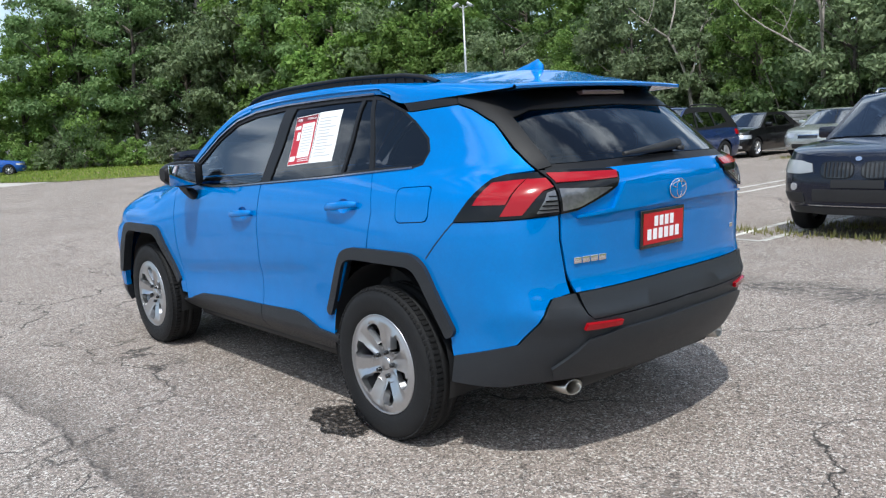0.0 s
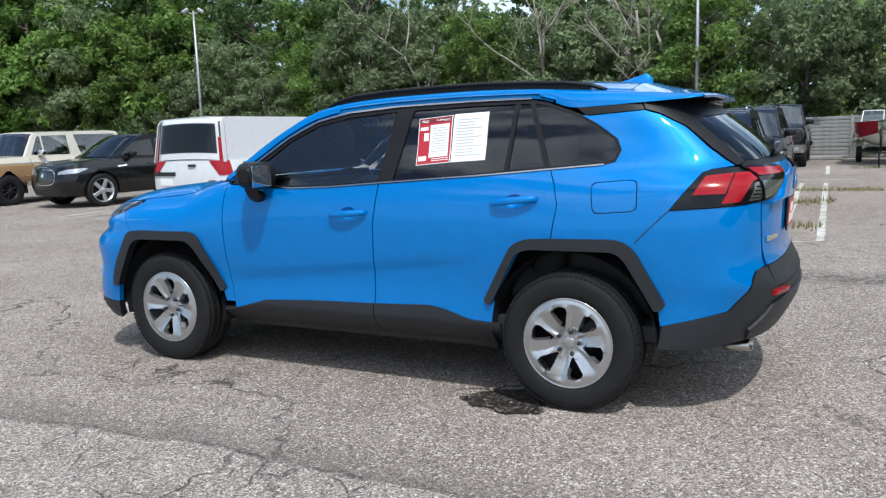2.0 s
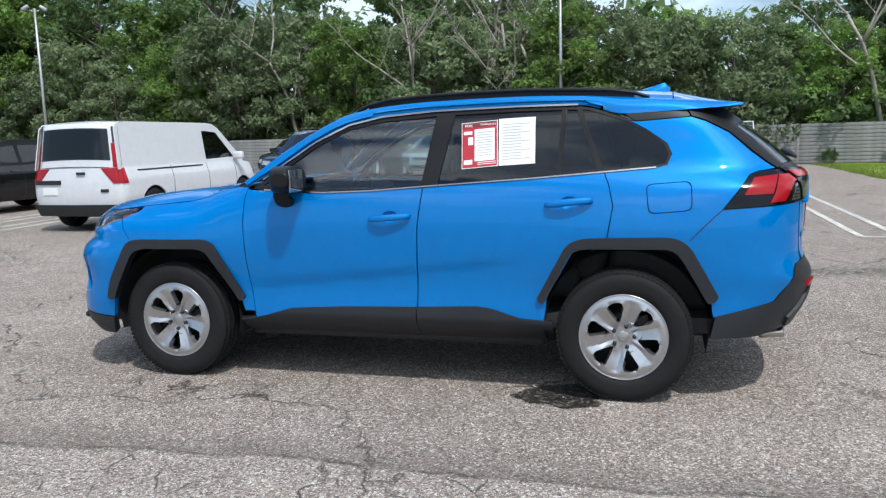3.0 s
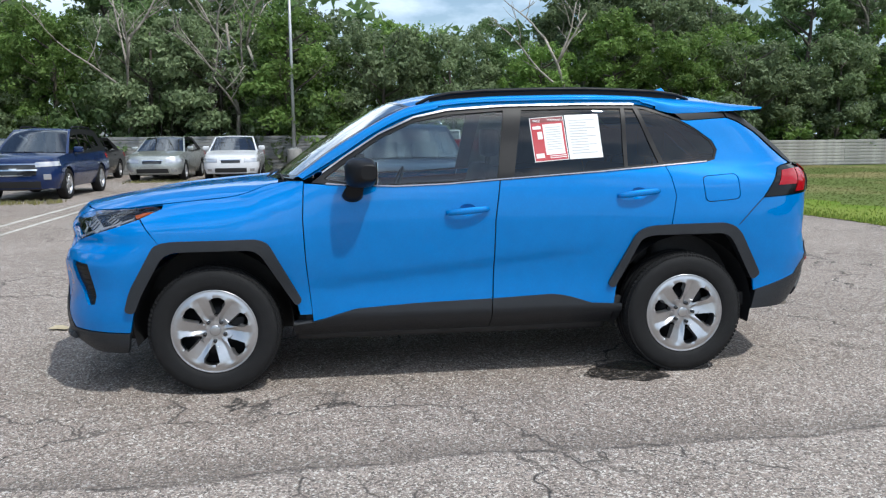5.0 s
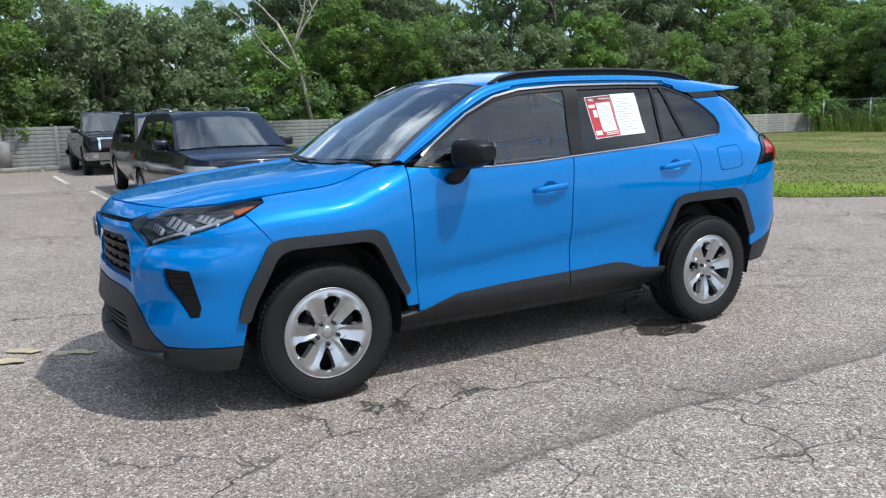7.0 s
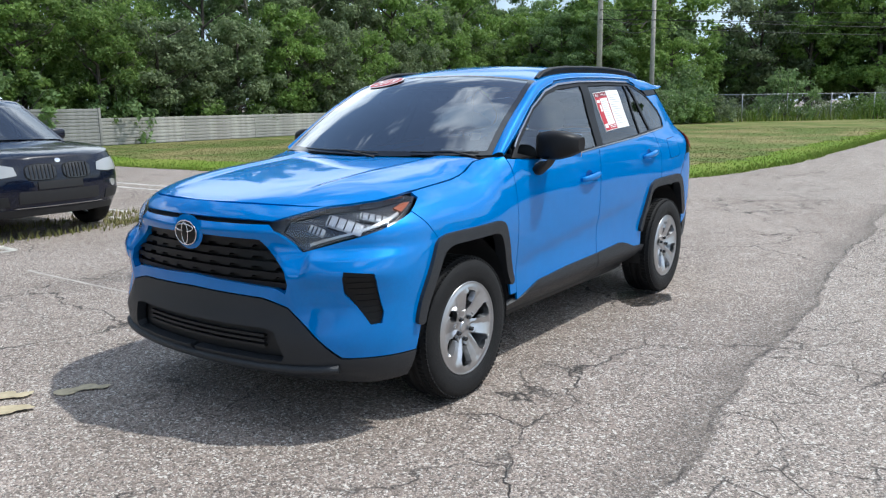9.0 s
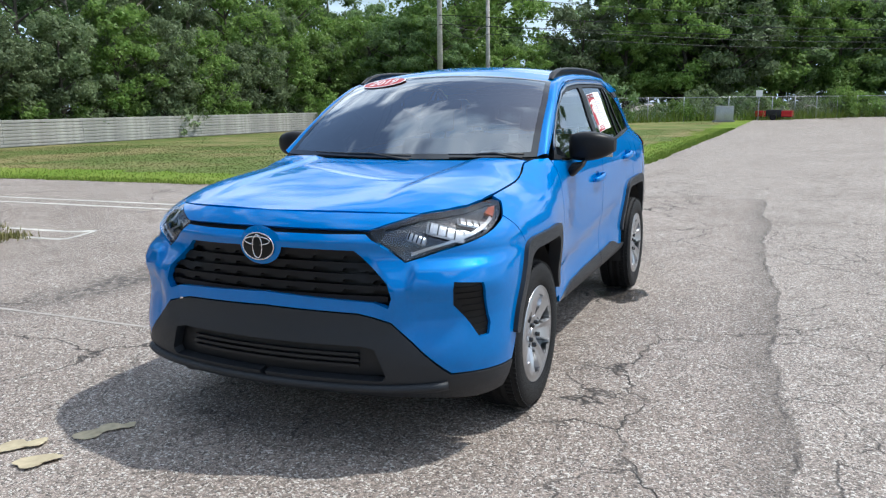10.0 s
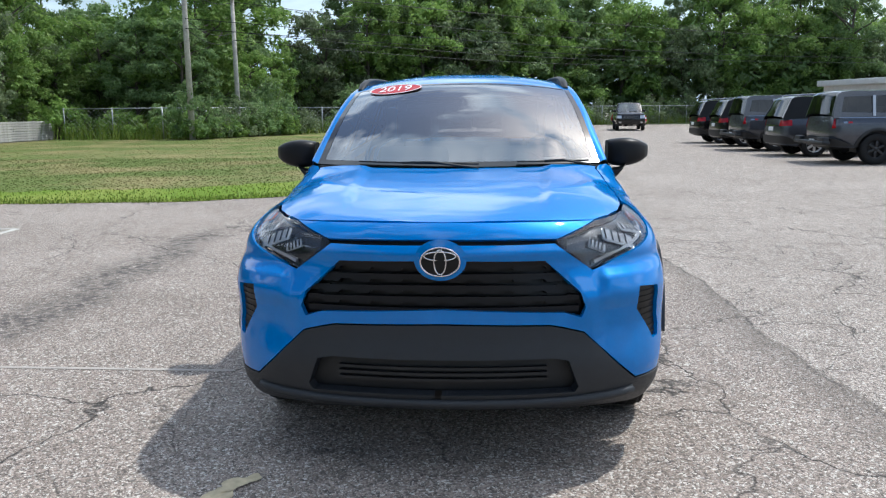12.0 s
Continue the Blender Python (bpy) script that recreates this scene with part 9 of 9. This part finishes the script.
# round to the west, behind the fence
for row, (off, step) in enumerate(((3.0, 3.8), (8.0, 5.0))):
    for a, b in (((-41, -22), (-41, -17)), ((-44, -17.5), (-60, -12)), ((-60, -12), (-68, 2)), ((-68, 2), (-78, 10)), ((-78, 10), (-86, 52))):
        a, b = Vector(a), Vector(b)
        d = (b - a).normalized()
        nrm = Vector((-abs(d.y), -abs(d.x)))
        u = 0.0
        while u < (b - a).length:
            q = a + d * u + nrm * off + Vector((rnd.uniform(-0.8, 0.8), rnd.uniform(-0.8, 0.8)))
            spots.append((rnd.choice((0, 1, 2, 4, 5) if row else (1, 3, 4, 0)), q.x, q.y, rnd.uniform(1.15, 1.5) * (1.2 if row else 1.0)))
            u += step * rnd.uniform(0.8, 1.25)
# and to the east, beyond the field
for row, (off, step) in enumerate(((0.0, 3.6), (5.5, 4.6))):
    for a, b in (((34, -31), (50, -27)), ((50, -27), (62, -14)), ((62, -14), (72, 6))):
        a, b = Vector(a), Vector(b)
        d = (b - a).normalized()
        u = 0.0
        while u < (b - a).length:
            q = a + d * u + Vector((abs(d.y), -abs(d.x))) * off + Vector((rnd.uniform(-0.8, 0.8), rnd.uniform(-0.8, 0.8)))
            spots.append((rnd.choice((0, 2, 4, 5) if row else (1, 3, 4, 0)), q.x, q.y, rnd.uniform(1.2, 1.5) * (1.25 if row else 1.0)))
            u += step * rnd.uniform(0.8, 1.25)


TREE_TOP = (11.0, 8.5, 13.0, 7.5, 9.5, 12.0)
# stretches where the wood is lower and the sky shows: middle, bearing from, bearing to, rise in degrees
LOW_WOOD = ((5.0, 1.2, -156.8, -151.5, 8.3), (5.0, 1.2, -166.0, -163.4, 5.4), (5.0, 0.2, 166.5, 170.8, 8.0), (0.7, 5.2, -104.0, -95.5, 9.2), (-4.1, 3.0, -14.6, -11.5, 8.2))


def low_top(x, y):
    """The greatest height of the wood at a place."""
    top = 99.0
    for ex, ey, b0, b1, rise in LOW_WOOD:
        far = math.hypot(x - ex, y - ey)
        b = math.degrees(math.atan2(y - ey, x - ex))
        edge = math.degrees(1.6 / max(far, 5))
        if b0 - edge < b < b1 + edge:
            top = min(top, 1.2 + far * math.tan(radians(rise)))
    return top


spots = [(k, x, y, min(sc, 0.9 * low_top(x, y) / TREE_TOP[k])) for k, x, y, sc in spots]
plant(tree_kinds, spots, set())
bush_spots = []
x = -60.0
while x < 60:
    bush_spots.append((rnd.randrange(4), x, -26.2 - (x + 40) * 0.034 - rnd.uniform(0.4, 1.4), rnd.uniform(0.75, 1.2)))
    x += rnd.uniform(1.4, 2.4)
for a, b in zip(line, line[1:]):
    L = math.dist(a, b)
    u = 0.0
    while u < L:
        bush_spots.append((rnd.randrange(4), a[0] + (b[0] - a[0]) * u / L - 1.2 + rnd.uniform(-0.6, 0.4), a[1] + (b[1] - a[1]) * u / L - 0.8 + rnd.uniform(-0.6, 0.4), rnd.uniform(0.6, 1.15)))
        u += rnd.uniform(1.5, 2.8)
for a, b in (((32, -29), (48, -24)), ((48, -24), (58, -12)), ((58, -12), (68, 6))):
    L = math.dist(a, b)
    u = 0.0
    while u < L:
        bush_spots.append((rnd.randrange(4), a[0] + (b[0] - a[0]) * u / L + rnd.uniform(-0.6, 0.6), a[1] + (b[1] - a[1]) * u / L + rnd.uniform(-0.6, 0.6), rnd.uniform(0.7, 1.2)))
        u += rnd.uniform(1.5, 2.6)
for i in range(16):
    u = i / 15
    bush_spots.append((i % 4, -37.6 - 9.0 * u + rnd.uniform(-0.3, 0.3), -16.6 + 4.0 * u + rnd.uniform(-0.3, 0.5), rnd.uniform(0.5, 0.85)))
plant(bush_kinds, bush_spots, set())

# the depth of the wood: one mass of foliage behind the single trees
mass = []
rm = random.Random(77)
for i in range(1800):
    u = rm.random()
    if i >= 1500:
        q, far = math.radians(rm.uniform(-178, -158)), rm.uniform(78, 86)
        x, y = 5.0 + far * math.cos(q), 1.2 + far * math.sin(q)
    elif u < 0.55:
        x = rm.uniform(-70, 66)
        y = -25.3 - (x + 40) * 0.034 - rm.uniform(11, 15)
    elif u < 0.8:
        q = rm.random()
        x, y = -74 - 14 * q + rm.uniform(-2, 2), -18 + 66 * q
    else:
        q = rm.random()
        x, y = 68 + 14 * q + rm.uniform(-2, 2), -40 + 50 * q
    z = (rm.uniform(0.5, 9.5) if i < 1500 else rm.uniform(0.3, 4.5)) + 1.2 * math.sin(x * 0.31) + 0.8 * math.sin(y * 0.4)
    if z + 1.6 > low_top(x, y):
        continue
    mass.append((x, y, z, rm.uniform(0.9, 1.7)))
woods = new("far_woods", leaf_mesh("far_woods", mass, 0.36, 26, 5, LEAVES[0]))
tagged(woods, "deep green mass of distant woodland foliage", "woods", kind="stuff")


# bare limbs that stand out of the wood's edge
def make_snag(h, seed):
    """A half-dead tree: a bent trunk and bare forking limbs."""
    rs = random.Random(seed)
    t = empty("bare_tree", "half-dead tree with bare pale limbs among the leaves", "tree", "bare trees of the wood's edge")
    bm = bmesh.new()

    def limb(p, d, ln, r, depth):
        pts = [p]
        for j in range(5):
            d = (d + Vector((rs.uniform(-0.22, 0.22), rs.uniform(-0.22, 0.22), rs.uniform(-0.04, 0.12)))).normalized()
            pts.append(pts[-1] + d * ln / 5)
        tube(bm, pts, r, 7 if depth == 0 else 5, True, r * 0.45)
        if depth < 3:
            for k in range(4 if depth == 0 else 3):
                i = rs.randrange(2, 6)
                a = rs.uniform(0, 6.28)
                nd = (d * 0.7 + Vector((math.cos(a), math.sin(a), rs.uniform(0.0, 0.5))) * 0.8).normalized()
                limb(pts[i], nd, ln * rs.uniform(0.4, 0.6), r * 0.48, depth + 1)

    limb(Vector((0, 0, -0.1)), Vector((rs.uniform(-0.1, 0.1), 0, 1)), h * 0.75, 0.11, 0)
    part("trunk", bm, PALE_BARK, t)
    return t


for i, (x, y, h) in enumerate(((5.6, -27.8, 7.2), (4.3, -28.0, 8.0), (3.1, -27.8, 7.0), (8.6, -28.0, 7.5), (14.0, -28.2, 7.0), (-9.5, -27.0, 7.5))):
    make_snag(h, 300 + i).matrix_basis = pose(x, y, 0, 0, 0, 50 * i)
